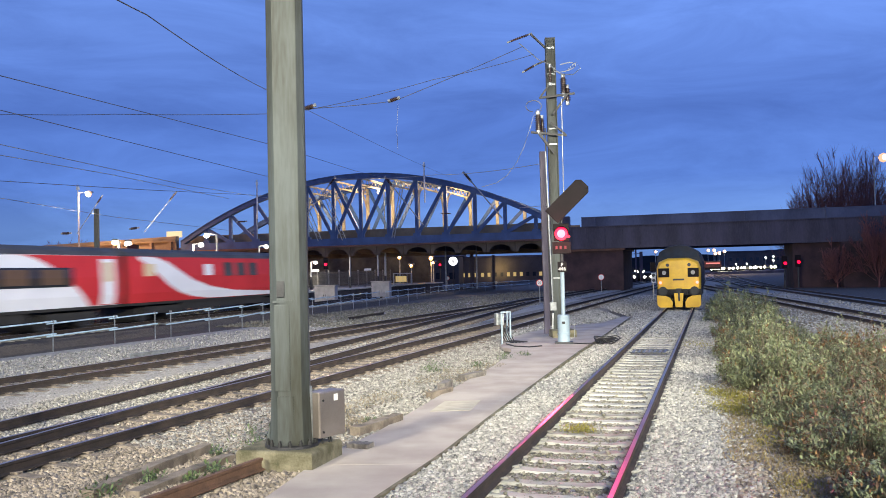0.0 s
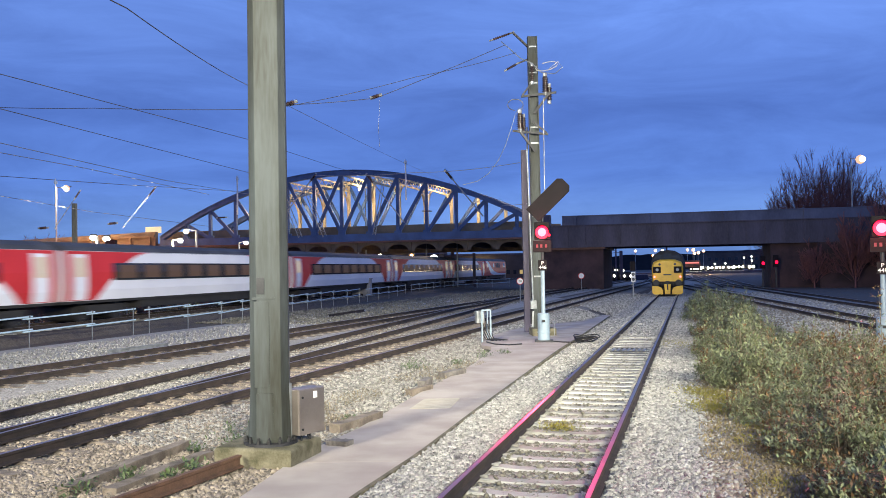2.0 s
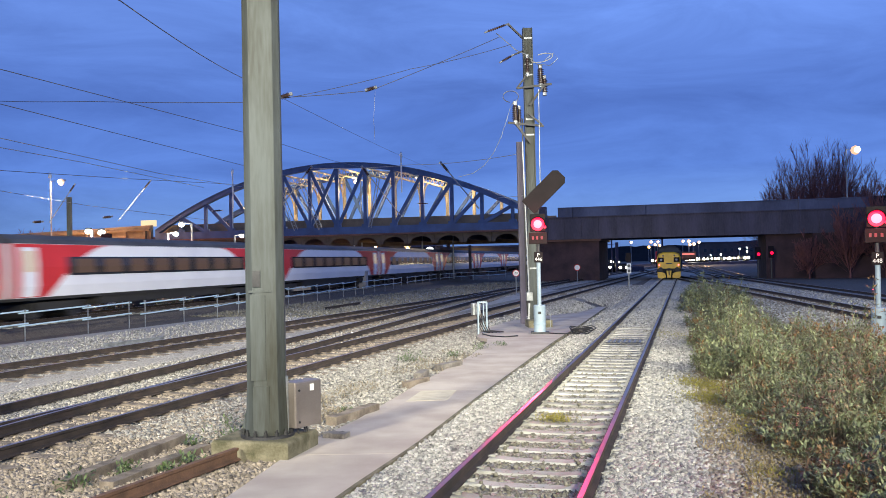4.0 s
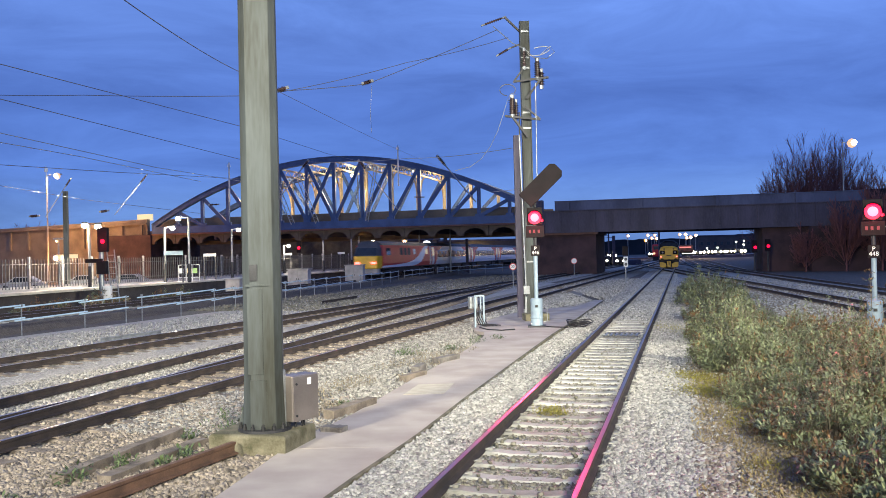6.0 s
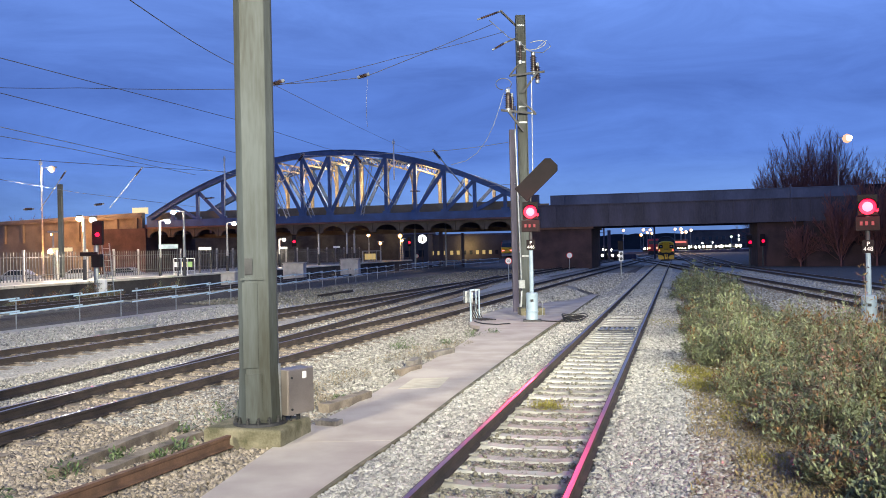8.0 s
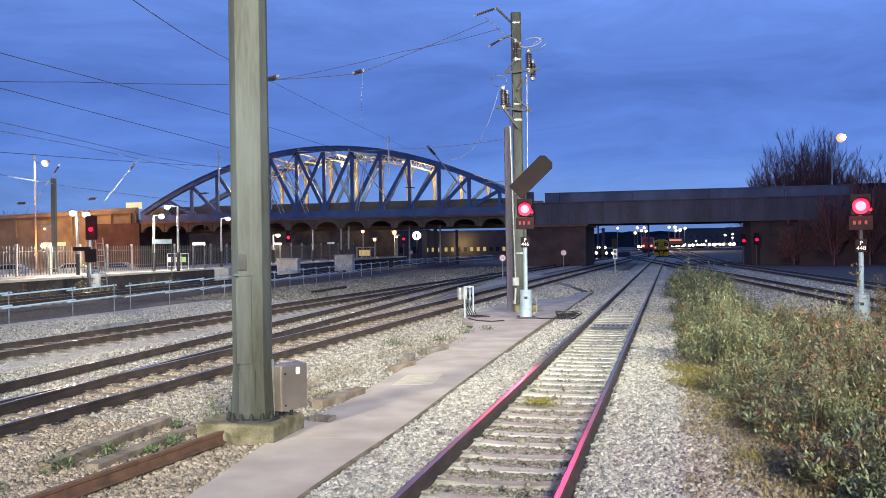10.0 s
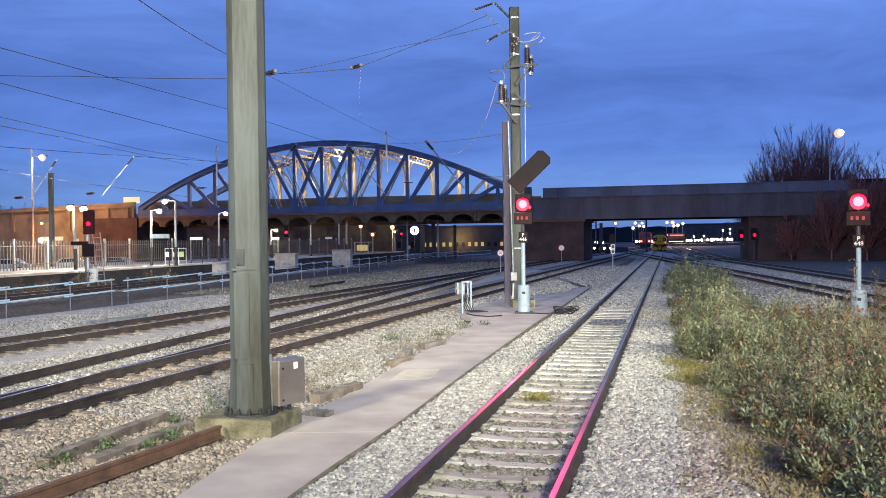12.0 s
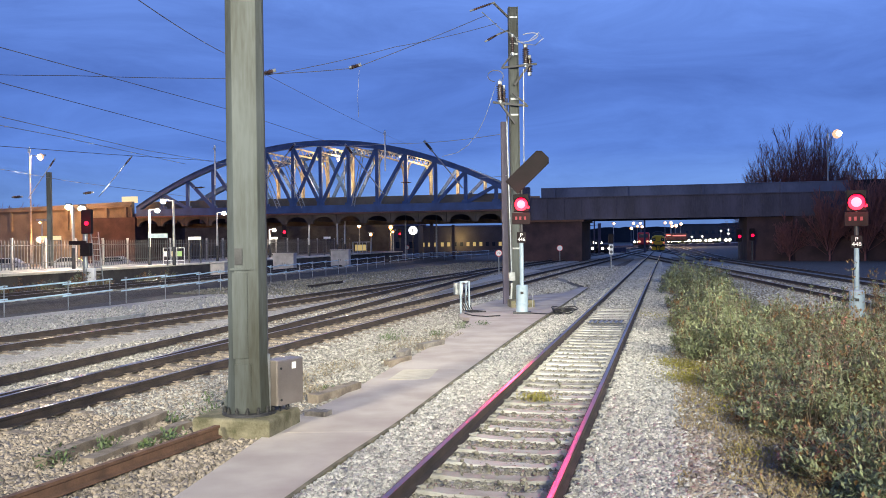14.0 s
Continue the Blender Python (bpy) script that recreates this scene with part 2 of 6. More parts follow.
ORANGE_LIGHT = glow("warm_lamp_glow", (1.0, 0.58, 0.36), 1.15)
LAMP_CORE = glow("lamp_core", (1.0, 0.86, 0.66), 14)
HEADLIGHT = glow("headlight_glass", (1.0, 0.86, 0.55), 30)
LIT_WINDOW = glow("lit_coach_window", (1.0, 0.58, 0.34), 0.035)
LIT_DOOR = glow("lit_door_glass", (1.0, 0.80, 0.55), 0.5)
LIT_SIGN = glow("lit_sign_face", (1.0, 0.80, 0.48), 0.95)
LIT_ROOM = glow("lit_room_window", (1.0, 0.72, 0.28), 0.5)
GREEN_SIGN = glow("lit_green_sign", (0.55, 0.85, 0.30), 0.6)


# ---- mesh helpers ----
class Geo:
    """Collects vertices and faces for one mesh."""

    def __init__(self):
        self.v, self.f = [], []

    def add(self, verts, faces):
        k = len(self.v)
        self.v.extend(tuple(p) for p in verts)
        self.f.extend(tuple(i + k for i in f) for f in faces)
        return self

    def box(self, c, s, m=None):
        x, y, z = (a / 2 for a in s)
        pts = [Vector((c[0] + sx * x, c[1] + sy * y, c[2] + sz * z)) for sz in (-1, 1) for sx, sy in ((-1, -1), (1, -1), (1, 1), (-1, 1))]
        if m:
            pts = [m @ p for p in pts]
        return self.add(pts, ((3, 2, 1, 0), (4, 5, 6, 7), (0, 1, 5, 4), (1, 2, 6, 5), (2, 3, 7, 6), (3, 0, 4, 7)))

    def loft(self, rings, closed=True, caps=True):
        n = len(rings[0])
        verts = [p for r in rings for p in r]
        faces = []
        for i in range(len(rings) - 1):
            for j in range(n if closed else n - 1):
                a, b = i * n + j, i * n + (j + 1) % n
                faces.append((a, b, b + n, a + n))
        if caps and closed:
            faces.append(tuple(reversed(range(n))))
            faces.append(tuple(range((len(rings) - 1) * n, len(rings) * n)))
        return self.add(verts, faces)

    def tube(self, p, q, r0, r1=None, n=8):
        p, q = Vector(p), Vector(q)
        d = (q - p).normalized()
        a = d.orthogonal().normalized()
        b = d.cross(a)
        r1 = r0 if r1 is None else r1
        ring = lambda c, r: [c + r * (math.cos(2 * math.pi * i / n) * a + math.sin(2 * math.pi * i / n) * b) for i in range(n)]
        return self.loft([ring(p, r0), ring(q, r1)])

    def bar(self, p, q, w, h, up=(0, 0, 1)):
        """A square bar from p to q, w wide and h deep towards up."""
        p, q, up = Vector(p), Vector(q), Vector(up)
        d = (q - p).normalized()
        a = d.cross(up).normalized() * (w / 2)
        b = a.normalized().cross(d) * (h / 2)
        return self.loft([[c - a - b, c + a - b, c + a + b, c - a + b] for c in (p, q)])

    def sweep(self, pts, r, n=5):
        pts = [Vector(p) for p in pts]
        rings = []
        for i, p in enumerate(pts):
            d = (pts[min(i + 1, len(pts) - 1)] - pts[max(i - 1, 0)]).normalized()
            a = d.cross(Vector((0.123, 0.07, 1))).normalized()
            b = a.cross(d)
            rings.append([p + r * (math.cos(2 * math.pi * j / n) * a + math.sin(2 * math.pi * j / n) * b) for j in range(n)])
        return self.loft(rings)

    def lathe(self, prof, m=None, n=16):
        m = m or Matrix()
        return self.loft([[m @ Vector((r * math.cos(2 * math.pi * i / n), r * math.sin(2 * math.pi * i / n), z)) for i in range(n)] for r, z in prof])

    def plate(self, poly, m, t):
        """A flat polygon in m's xy plane, t thick along its z."""
        return self.loft([[m @ Vector((x, y, z)) for x, y in poly] for z in (0, t)])


def thing(name, label, category, at=None, group="", kind=""):
    ob = new(name)
    ob.empty_display_size = 0.2
    if at is not None:
        ob.matrix_world = at
    return tagged(ob, label, category, group, kind)


def part(name, geo, material, parent=None, label="", smooth=False, bevel=0.0):
    me = bpy.data.meshes.new(name)
    me.from_pydata([tuple(p) for p in geo.v], [], geo.f)
    me.materials.append(material)
    if smooth:
        me.polygons.foreach_set("use_smooth", [True] * len(me.polygons))
        me.set_sharp_from_angle(angle=radians(40))
    me.update()
    ob = new(name, me)
    if parent is not None:
        ob.parent = parent
    if label:
        ob["label"] = label
    if bevel:
        mod = ob.modifiers.new("edge", "BEVEL")
        mod.width, mod.segments, mod.limit_method = bevel, 2, "ANGLE"
    return ob


def solid(name, geo, material, label, category, group="", kind="", **kw):
    return tagged(part(name, geo, material, **kw), label, category, group, kind)


def letters(name, text, size, m, material, parent=None, label=""):
    cu = bpy.data.curves.new(name, "FONT")
    cu.body, cu.size, cu.align_x, cu.align_y, cu.extrude = text, size, "CENTER", "CENTER", 0.003
    cu.space_line = 0.85
    cu.materials.append(material)
    ob = new(name, cu)
    ob.matrix_local = m
    if parent is not None:
        ob.parent = parent
    if label:
        ob["label"] = label
    return ob


# Track centre lines: x = c + s * y.
NEAR, UP_ONE, UP_TWO, UP_THREE, EXPRESS = (-1.896, 0.260), (-10.46, 0.2917), (-10.56, 0.2037), (-17.82, 0.310), (-26.2, 0.214)
RIGHT_ONE, RIGHT_TWO, FAR_ONE, FAR_TWO = (11.8, 0.135), (15.6, 0.155), (5.0, 0.236), (8.6, 0.236)


def on(line, y, side=0.0, z=0.0):
    c, s = line
    k = math.hypot(1, s)
    return Vector((c + s * y + side / k, y - side * s / k, z))
# ---- ground and tracks ----
g = Geo()
xs = [-3000, -400, -120, -60, -30, -15, 0, 15, 30, 60, 120, 400, 3000]
ys = [-200, -60, -20, 0, 10, 20, 30, 45, 60, 80, 110, 160, 260, 500, 1200, 4500]
g.add([(x, y, -0.10) for y in ys for x in xs], [(j * len(xs) + i, j * len(xs) + i + 1, (j + 1) * len(xs) + i + 1, (j + 1) * len(xs) + i)
                                               for j in range(len(ys) - 1) for i in range(len(xs) - 1)])
solid("ground", g, EARTH, "dark cindery ground of the railway yard", "ground", kind="structure")


def bed(name, line, y0, y1, half, z, material, label, left=None):
    """A low ballast bed with sloping shoulders."""
    g = Geo()
    left = half if left is None else left
    n = 40
    rings = []
    for i in range(n + 1):
        y = y0 + (y1 - y0) * (i / n) ** 1.6
        w = 0.10 * noise.noise((y * 0.7, line[0], 0))
        rings.append([on(line, y, s, zz) for s, zz in ((-left - 0.35 + w, -0.13), (-left + w, z), (-0.6, z - 0.015), (0.6, z - 0.015), (half + w, z), (half + 0.35 + w, -0.13))])
    g.loft(rings, closed=False)
    return solid(name, g, material, label, "ballast", kind="structure")


bed("ballast_bed", NEAR, -12, 330, 2.0, -0.03, BALLAST, "pale crushed stone ballast under the siding track", 1.95)
bed("ballast_bed", UP_ONE, -12, 330, 2.3, -0.045, BROWN_BALLAST, "rust-stained crushed stone ballast under the yard track")
bed("ballast_bed", UP_THREE, -12, 300, 2.2, -0.037, BALLAST, "grey crushed stone ballast under the yard track")
bed("ballast_bed", EXPRESS, -12, 600, 2.2, 0.24, DARK_BALLAST, "main line ballast darkened for the shade it lies in")
g = Geo().loft([[on(NEAR, y, 1.85 + 0.22 * noise.noise((y * 0.8, 0, 3)), -0.06), on(NEAR, y, 2.15, -0.020), on(NEAR, y, 3.0, -0.030), on(NEAR, y, 7.5, -0.05), on(NEAR, y, 8.5, -0.12)] for y in np.arange(4, 52, 0.7)], closed=False)
solid("verge", g, VERGE, "brown earth verge under the scrub", "verge", kind="structure")
bed("yard_ground", UP_THREE, -12, 75, 4.5, -0.085, GROUND, "pale sandy gravel ground between the yard tracks", 7.5)
bed("ballast_bed", RIGHT_ONE, 10, 220, 2.2, -0.05, GROUND, "grey ballast under the far side track")
bed("ballast_bed", RIGHT_TWO, 10, 220, 2.2, -0.058, GROUND, "grey ballast under the outer side track")

RAIL = ((-0.07, 0), (0.07, 0), (0.07, 0.015), (0.012, 0.035), (0.012, 0.11), (0.034, 0.122), (0.036, 0.158))
RAIL = RAIL + tuple((-x, z) for x, z in reversed(RAIL[2:]))
HEAD = ((-0.030, 0.157), (0.030, 0.157), (0.027, 0.162), (-0.027, 0.162))


def rail_run(track, line, side, y0, y1, z=-0.01):
    prof = lambda shape: [[on(line, y, side + x, z + h) for x, h in shape] for y in (y0, y1)]
    r = part("rail", Geo().loft(prof(RAIL)), RAIL_RUST, track, "rusty steel rail")
    part("running_surface", Geo().loft(prof(HEAD)), RAIL_TOP, r, "worn shiny running surface")


def railway(line, y0, y1, label, group="railway tracks", z=-0.01):
    t = thing("railway_track", label, "track", group=group)
    for side in (-0.752, 0.752):
        rail_run(t, line, side, y0, y1, z)
    return t


near_track = railway(NEAR, -8, 330, "single siding track on concrete sleepers with worn rails")
up_one = railway(UP_ONE, -8, 330, "dark-railed yard track on rust-stained ballast")
up_two = railway(UP_TWO, 10, 75, "diverging yard track joining by a crossing")
up_three = railway(UP_THREE, -8, 300, "dark-railed yard track on grey ballast")
express_track = railway(EXPRESS, -8, 600, "main line track beside the station platform", z=0.29)
right_one = railway(RIGHT_ONE, 15, 230, "dark-railed track beyond the bushes")
right_two = railway(RIGHT_TWO, 15, 230, "outer dark-railed track beyond the bushes")
far_one = railway(FAR_ONE, 96, 300, "shiny-railed track beyond the road bridge")
far_two = railway(FAR_TWO, 96, 300, "shiny-railed outer track beyond the road bridge")


def sleeper_mesh(name, length, material):
    g = Geo()
    h, w = length / 2, 0.115
    prof = ((-h, 0.0), (-0.95, 0.012), (-0.55, 0.012), (-0.35, -0.006), (0.35, -0.006), (0.55, 0.012), (0.95, 0.012), (h, 0.0))
    g.loft([[Vector((x, -w - 0.03, -0.14)), Vector((x, -w, z - 0.018)), Vector((x, -w + 0.02, z)), Vector((x, w - 0.02, z)), Vector((x, w, z - 0.018)), Vector((x, w + 0.03, -0.14))] for x, z in prof])
    for s in (-0.752, 0.752):
        for o in (-0.13, 0.13):
            g.box((s + o, 0, 0.025), (0.06, 0.05, 0.035))
            g.tube((s + o * 0.6, -0.06, 0.035), (s + o * 1.3, 0.06, 0.035), 0.012, n=5)
    me = bpy.data.meshes.new(name)
    me.from_pydata([tuple(p) for p in g.v], [], g.f)
    me.materials.append(material)
    return me


def lay_sleepers(track, line, y0, y1, step, me, z=-0.012, wob=0.01):
    k = math.hypot(1, line[1])
    y = y0
    turn = -math.degrees(math.atan(line[1]))
    while y < y1:
        ob = new("sleeper", me)
        ob.parent = track
        ob.matrix_local = Matrix.Translation(on(line, y, rng.uniform(-0.02, 0.02), z + rng.uniform(-wob, wob * 0.3))) @ pose(0, 0, 0, 0, 0, turn + rng.uniform(-0.6, 0.6))
        y += step / k * rng.uniform(0.97, 1.03)


def stones(name, area, count, size, material, label, seed, z=0.0, keep=None):
    """Loose angular stones strewn over an area given by a function of two random numbers."""
    r = np.random.default_rng(seed)
    base = np.array([(-1, -1, -1), (1, -1, -1), (1, 1, -1), (-1, 1, -1), (-1, -1, 1), (1, -1, 1), (1, 1, 1), (-1, 1, 1)], float) * 0.5
    faces = np.array([(3, 2, 1, 0), (4, 5, 6, 7), (0, 1, 5, 4), (1, 2, 6, 5), (2, 3, 7, 6), (3, 0, 4, 7)])
    uv = r.random((count, 2))
    pos = area(uv[:, 0], uv[:, 1])
    pos[:, 2] += z + r.uniform(-0.008, 0.012, count)
    if keep is not None:
        pos = pos[keep(pos)]
    n = len(pos)
    sc = size * r.uniform(0.55, 1.35, (n, 1, 1)) * r.uniform(0.6, 1.1, (n, 1, 3))
    v = base[None] * sc * (1 + r.uniform(-0.35, 0.35, (n, 8, 3)))
    q = r.normal(size=(n, 4))
    q /= np.linalg.norm(q, axis=1, keepdims=True)
    w, x, y, zz = q.T
    rot = np.stack([1 - 2 * (y * y + zz * zz), 2 * (x * y - w * zz), 2 * (x * zz + w * y), 2 * (x * y + w * zz), 1 - 2 * (x * x + zz * zz), 2 * (y * zz - w * x),
                    2 * (x * zz - w * y), 2 * (y * zz + w * x), 1 - 2 * (x * x + y * y)], 1).reshape(n, 3, 3)
    v = np.einsum("nij,nkj->nki", rot, v) + pos[:, None, :]
    f = (faces[None] + 8 * np.arange(n)[:, None, None]).reshape(-1, 4)
    me = bpy.data.meshes.new(name)
    me.vertices.add(n * 8), me.loops.add(len(f) * 4), me.polygons.add(len(f))
    me.vertices.foreach_set("co", v.ravel())
    me.loops.foreach_set("vertex_index", f.ravel())
    me.polygons.foreach_set("loop_start", np.arange(0, len(f) * 4, 4))
    me.update(calc_edges=True)
    me.materials.append(material)
    return tagged(new(name, me), label, "stones", kind="stuff")


def strip(line, y0, y1, s0, s1):
    k = math.hypot(1, line[1])
    def area(u, w):
        y = 1 / (1 / y0 + (1 / y1 - 1 / y0) * u) if y0 > 0 else y0 + (y1 - y0) * u
        s = s0 + (s1 - s0) * w
        return np.stack([line[0] + line[1] * y + s / k, y - s * line[1] / k, np.zeros_like(y)], 1)
    return area


# ---- walkway ----
def walkway():
    """A concrete footpath beside the siding that widens round the signal."""
    w = thing("pavement", "pinkish concrete walkway beside the siding", "walkway", kind="structure")
    def edge_l(y):
        pts = ((2.0, -3.6), (10.4, -2.50), (12.2, -2.28), (14.1, -1.72), (17.8, -0.98), (23.2, 0.22), (26.6, 0.76), (28.0, 0.95), (28.9, 0.52), (30.4, 0.66), (33.0, 1.06), (36.0, 1.98), (38.7, 3.4), (41.0, 5.6), (45.4, 7.2))
        return np.interp(y, [p[0] for p in pts], [p[1] for p in pts])
    def edge_r(y):
        pts = ((2.0, -3.0), (8.6, -1.62), (10.1, -1.25), (12.1, -0.69), (15.7, 0.14), (21.8, 1.62), (27.0, 2.89), (31.0, 3.95), (45.4, 7.6))
        return np.interp(y, [p[0] for p in pts], [p[1] for p in pts])
    ys = np.concatenate([np.arange(2, 28, 1.0), np.arange(28, 45.5, 0.6)])
    cuts = [2.0, 7.4, 11.6, 17.2, 23.5, 28.2, 36.4, 45.4]
    for a, b in zip(cuts[:-1], cuts[1:]):
        rows = [a + 0.006] + [y for y in ys if a + 0.2 < y < b - 0.2] + [b - 0.006]
        rings = []
        for y in rows:
            xl, xr = edge_l(y) + 0.02 * noise.noise((y * 2, 0, 0)), edge_r(y) + 0.02 * noise.noise((y * 2, 5, 0))
            rings.append([Vector((xl, y, -0.12)), Vector((xl, y, 0.0)), Vector((xr, y, 0.0)), Vector((xr, y, -0.12))])
        part("slab", Geo().loft(rings), PATH_CONC, w)
    g = Geo().plate(((-1.02, 15.9), (-0.28, 15.95), (-0.10, 17.15), (-0.80, 17.1)), Matrix(), 0.006)
    part("repair_patch", g, PATCH_CONC, w, "pale yellowish repair patch")
    rings = []
    for y in np.arange(6, 45, 0.8):
        x = edge_r(y) + 0.05
        rings.append([Vector((x - 0.03, y, -0.1)), Vector((x - 0.03, y, 0.012)), Vector((x + 0.03, y, 0.012)), Vector((x + 0.03, y, -0.1))])
    part("edging", Geo().loft(rings), CONC, w, "narrow dark edging strip")


walkway()


# ---- masts and wires ----
def octagon(w, d, cut):
    return [(-w, -d + cut), (-w + cut, -d), (w - cut, -d), (w, -d + cut), (w, d - cut), (w - cut, d), (-w + cut, d), (-w, d - cut)]


def big_mast(x, y, h, w0, w1, rz, label, base_z):
    m = thing("catenary_mast", label, "mast", pose(x, y, 0, 0, 0, rz), group="catenary masts")
    ring = lambda w, z, c: [Vector((a, b, z)) for a, b in octagon(w, w * 0.92, c)]
    part("shaft", Geo().loft([ring(w0 + 0.025, base_z + 0.03, 0.11), ring(w0, base_z + 0.75, 0.10), ring(w1, h, 0.07)]), MAST, m, "tapered eight-sided steel shaft", bevel=0.006)
    part("base_flange", Geo().lathe(((w0 * 1.42, base_z), (w0 * 1.42, base_z + 0.035), (w0 * 1.3, base_z + 0.04)), n=24), DARK, m, "rusty round base flange")
    for i in range(14):
        a = 2 * math.pi * (i + 0.5) / 14
        c = (w0 * 1.27 * math.cos(a), w0 * 1.27 * math.sin(a))
        part("bolt", Geo().tube((*c, base_z + 0.03), (*c, base_z + 0.085), 0.03, n=6).tube((*c, base_z + 0.08), (*c, base_z + 0.12), 0.016, n=6), BLACK, m)
    f = -w0 * 0.92
    panel = Geo().box((-0.09, f - 0.002, base_z + 1.35), (0.20, 0.014, 1.15))
    part("cover_plate", panel, MAST, m, "bolted cover plate", bevel=0.003)
    part("cover_plate", Geo().box((-0.06, f - 0.008, base_z + 0.42), (0.22, 0.02, 0.56)), MAST, m, "lower cover plate", bevel=0.003)
    part("hatch", Geo().box((-0.10, f - 0.006, base_z + 2.14), (0.10, 0.018, 0.22)), DARK, m, "small rusty hatch", bevel=0.003)
    part("foot_gusset", Geo().loft([[Vector((x, y, z)) for x, z in ((-w0 - 0.10, base_z + 0.03), (-w0 + 0.02, base_z + 0.03), (-w0 + 0.02, base_z + 0.55))] for y in (-0.05, -0.03)]), MAST, m)
    part("band", Geo().box((-0.06, f + 0.004, base_z + 1.97), (0.30, 0.03, 0.03)), MAST, m)
    return m


mast_one = big_mast(-2.655, 11.85, 11.4, 0.256, 0.232, 8, "tall grey-green steel catenary mast on a concrete block", 0.22)
g = Geo()
g.loft([[Vector((sx * w, sy * d, z)) for sx, sy in ((-1, -1), (1, -1), (1, 1), (-1, 1))] for w, d, z in ((0.56, 0.50, -0.12), (0.56, 0.50, 0.19), (0.53, 0.47, 0.22))])
ob = solid("mast_foundation", g, CONC, "mossy concrete block under the steel mast", "foundation", bevel=0.015)
ob.matrix_world = pose(-2.70, 11.93, 0, 0, 0, -14)

# Control box on the mast's post.
box = thing("control_box", "brushed stainless steel control box beside the mast", "control box", pose(-2.23, 12.0, -0.15, 0, 0, 54))
part("body", Geo().box((0.02, 0, 0.78), (0.49, 0.26, 0.62)), STAINLESS, box, bevel=0.012)
part("door", Geo().box((0.02, -0.137, 0.78), (0.47, 0.012, 0.60)), STAINLESS, box, "flat stainless door", bevel=0.004)
part("sticker", Geo().box((0.08, -0.145, 1.0), (0.07, 0.004, 0.09)), WHITE, box, "white paper sticker")
for z in (0.55, 0.98):
    part("lock", Geo().tube((-0.16, -0.14, z), (-0.16, -0.155, z), 0.016, n=10), BLACK, box, "small black lock")
part("post", Geo().box((-0.25, 0.02, 0.68), (0.05, 0.05, 1.0)), GALV, box, "galvanised mounting post")
for i, x in enumerate((-0.06, 0.06, 0.1)):
    part("cable", Geo().sweep([(x, 0, 0.48), (x, -0.02, 0.3), (x + 0.08, -0.05, 0.12), (x + 0.2, -0.02 + 0.03 * i, 0.01)], 0.014), BLACK, box, "black cable")

# Second mast by the signal.
mast_two = thing("catenary_mast", "tall weathered steel catenary mast behind the signal", "mast", pose(2.83, 33.3, 0, 0, -0.2, 4), group="catenary masts")
part("shaft", Geo().box((0, 0, 5.65), (0.30, 0.20, 11.5)), MAST, mast_two, "steel channel web")
for s in (-0.165, 0.165):
    part("flange", Geo().box((s, 0, 5.65), (0.03, 0.30, 11.5)), MAST, mast_two, "steel channel flange")
for z in (11.0, 10.0, 9.6, 7.9, 7.3, 4.5, 2.2):
    part("batten", Geo().box((0, -0.11, z), (0.34, 0.02, 0.06)), GALV, mast_two)
part("base_block", Geo().box((0.1, -0.4, 0.08), (0.9, 0.9, 0.36)), CONC, mast_two, "yellowish concrete base", bevel=0.02)
part("back_post", Geo().box((-0.24, 1.2, 3.6), (0.22, 0.2, 7.2)), GIRDER, mast_two, "dark second post")


def insulator(name, parent, p, q, r=0.075, sheds=8):
    p, q = Vector(p), Vector(q)
    d = (q - p)
    m = Matrix.Translation(p) @ d.to_track_quat("Z", "Y").to_matrix().to_4x4()
    L = d.length
    prof = [(r * 0.4, 0)]
    for i in range(sheds):
        z = L * (0.12 + 0.76 * i / sheds)
        prof += [(r * 0.55, z), (r, z + L * 0.02), (r * 0.55, z + L * 0.05)]
    prof.append((r * 0.4, L))
    part(name, Geo().lathe(prof, m, 10), INSUL, parent, "ribbed brown insulator")
    part("end_cap", Geo().lathe(((r * 0.6, -0.06), (r * 0.6, L * 0.1)), m, 8), GALV, parent)
    part("end_cap", Geo().lathe(((r * 0.6, L * 0.9), (r * 0.6, L + 0.06)), m, 8), GALV, parent)


insulator("insulator", mast_two, (-0.08, -0.35, 9.55), (-0.08, -0.35, 10.25), 0.09)
insulator("insulator", mast_two, (0.44, -0.2, 9.15), (0.44, -0.2, 9.9), 0.14)
insulator("insulator", mast_two, (0.60, -0.1, 8.85), (0.60, -0.1, 9.5), 0.13)
insulator("insulator", mast_two, (-0.56, -0.2, 7.75), (-0.56, -0.2, 8.5), 0.145)
insulator("insulator", mast_two, (-0.40, -0.1, 7.7), (-0.40, -0.1, 8.35), 0.10)
insulator("insulator", mast_two, (-1.6, -0.1, 11.25), (-0.75, -0.1, 11.55), 0.06)
insulator("insulator", mast_two, (-1.05, -0.1, 10.1), (-0.6, -0.1, 10.35), 0.06)
for z, s in ((9.2, 1), (7.75, -1)):
    part("bracket", Geo().bar((-0.5 * s, -0.25, z - 0.15), (0.85 * s, -0.25, z), 0.06, 0.08), DARK, mast_two, "dark steel switch bracket")
    part("bracket_stay", Geo().bar((0, -0.2, z - 0.8), (0.55 * s, -0.25, z - 0.05), 0.08, 0.08), DARK, mast_two)
    part("bracket_stay", Geo().bar((-0.45 * s, -0.25, z - 0.1), (-0.1, -0.3, z + 0.35), 0.05, 0.06), DARK, mast_two)
part("wire_bracket", Geo().bar((-0.75, -0.1, 11.55), (-0.15, 0, 11.0), 0.07, 0.07), DARK, mast_two)
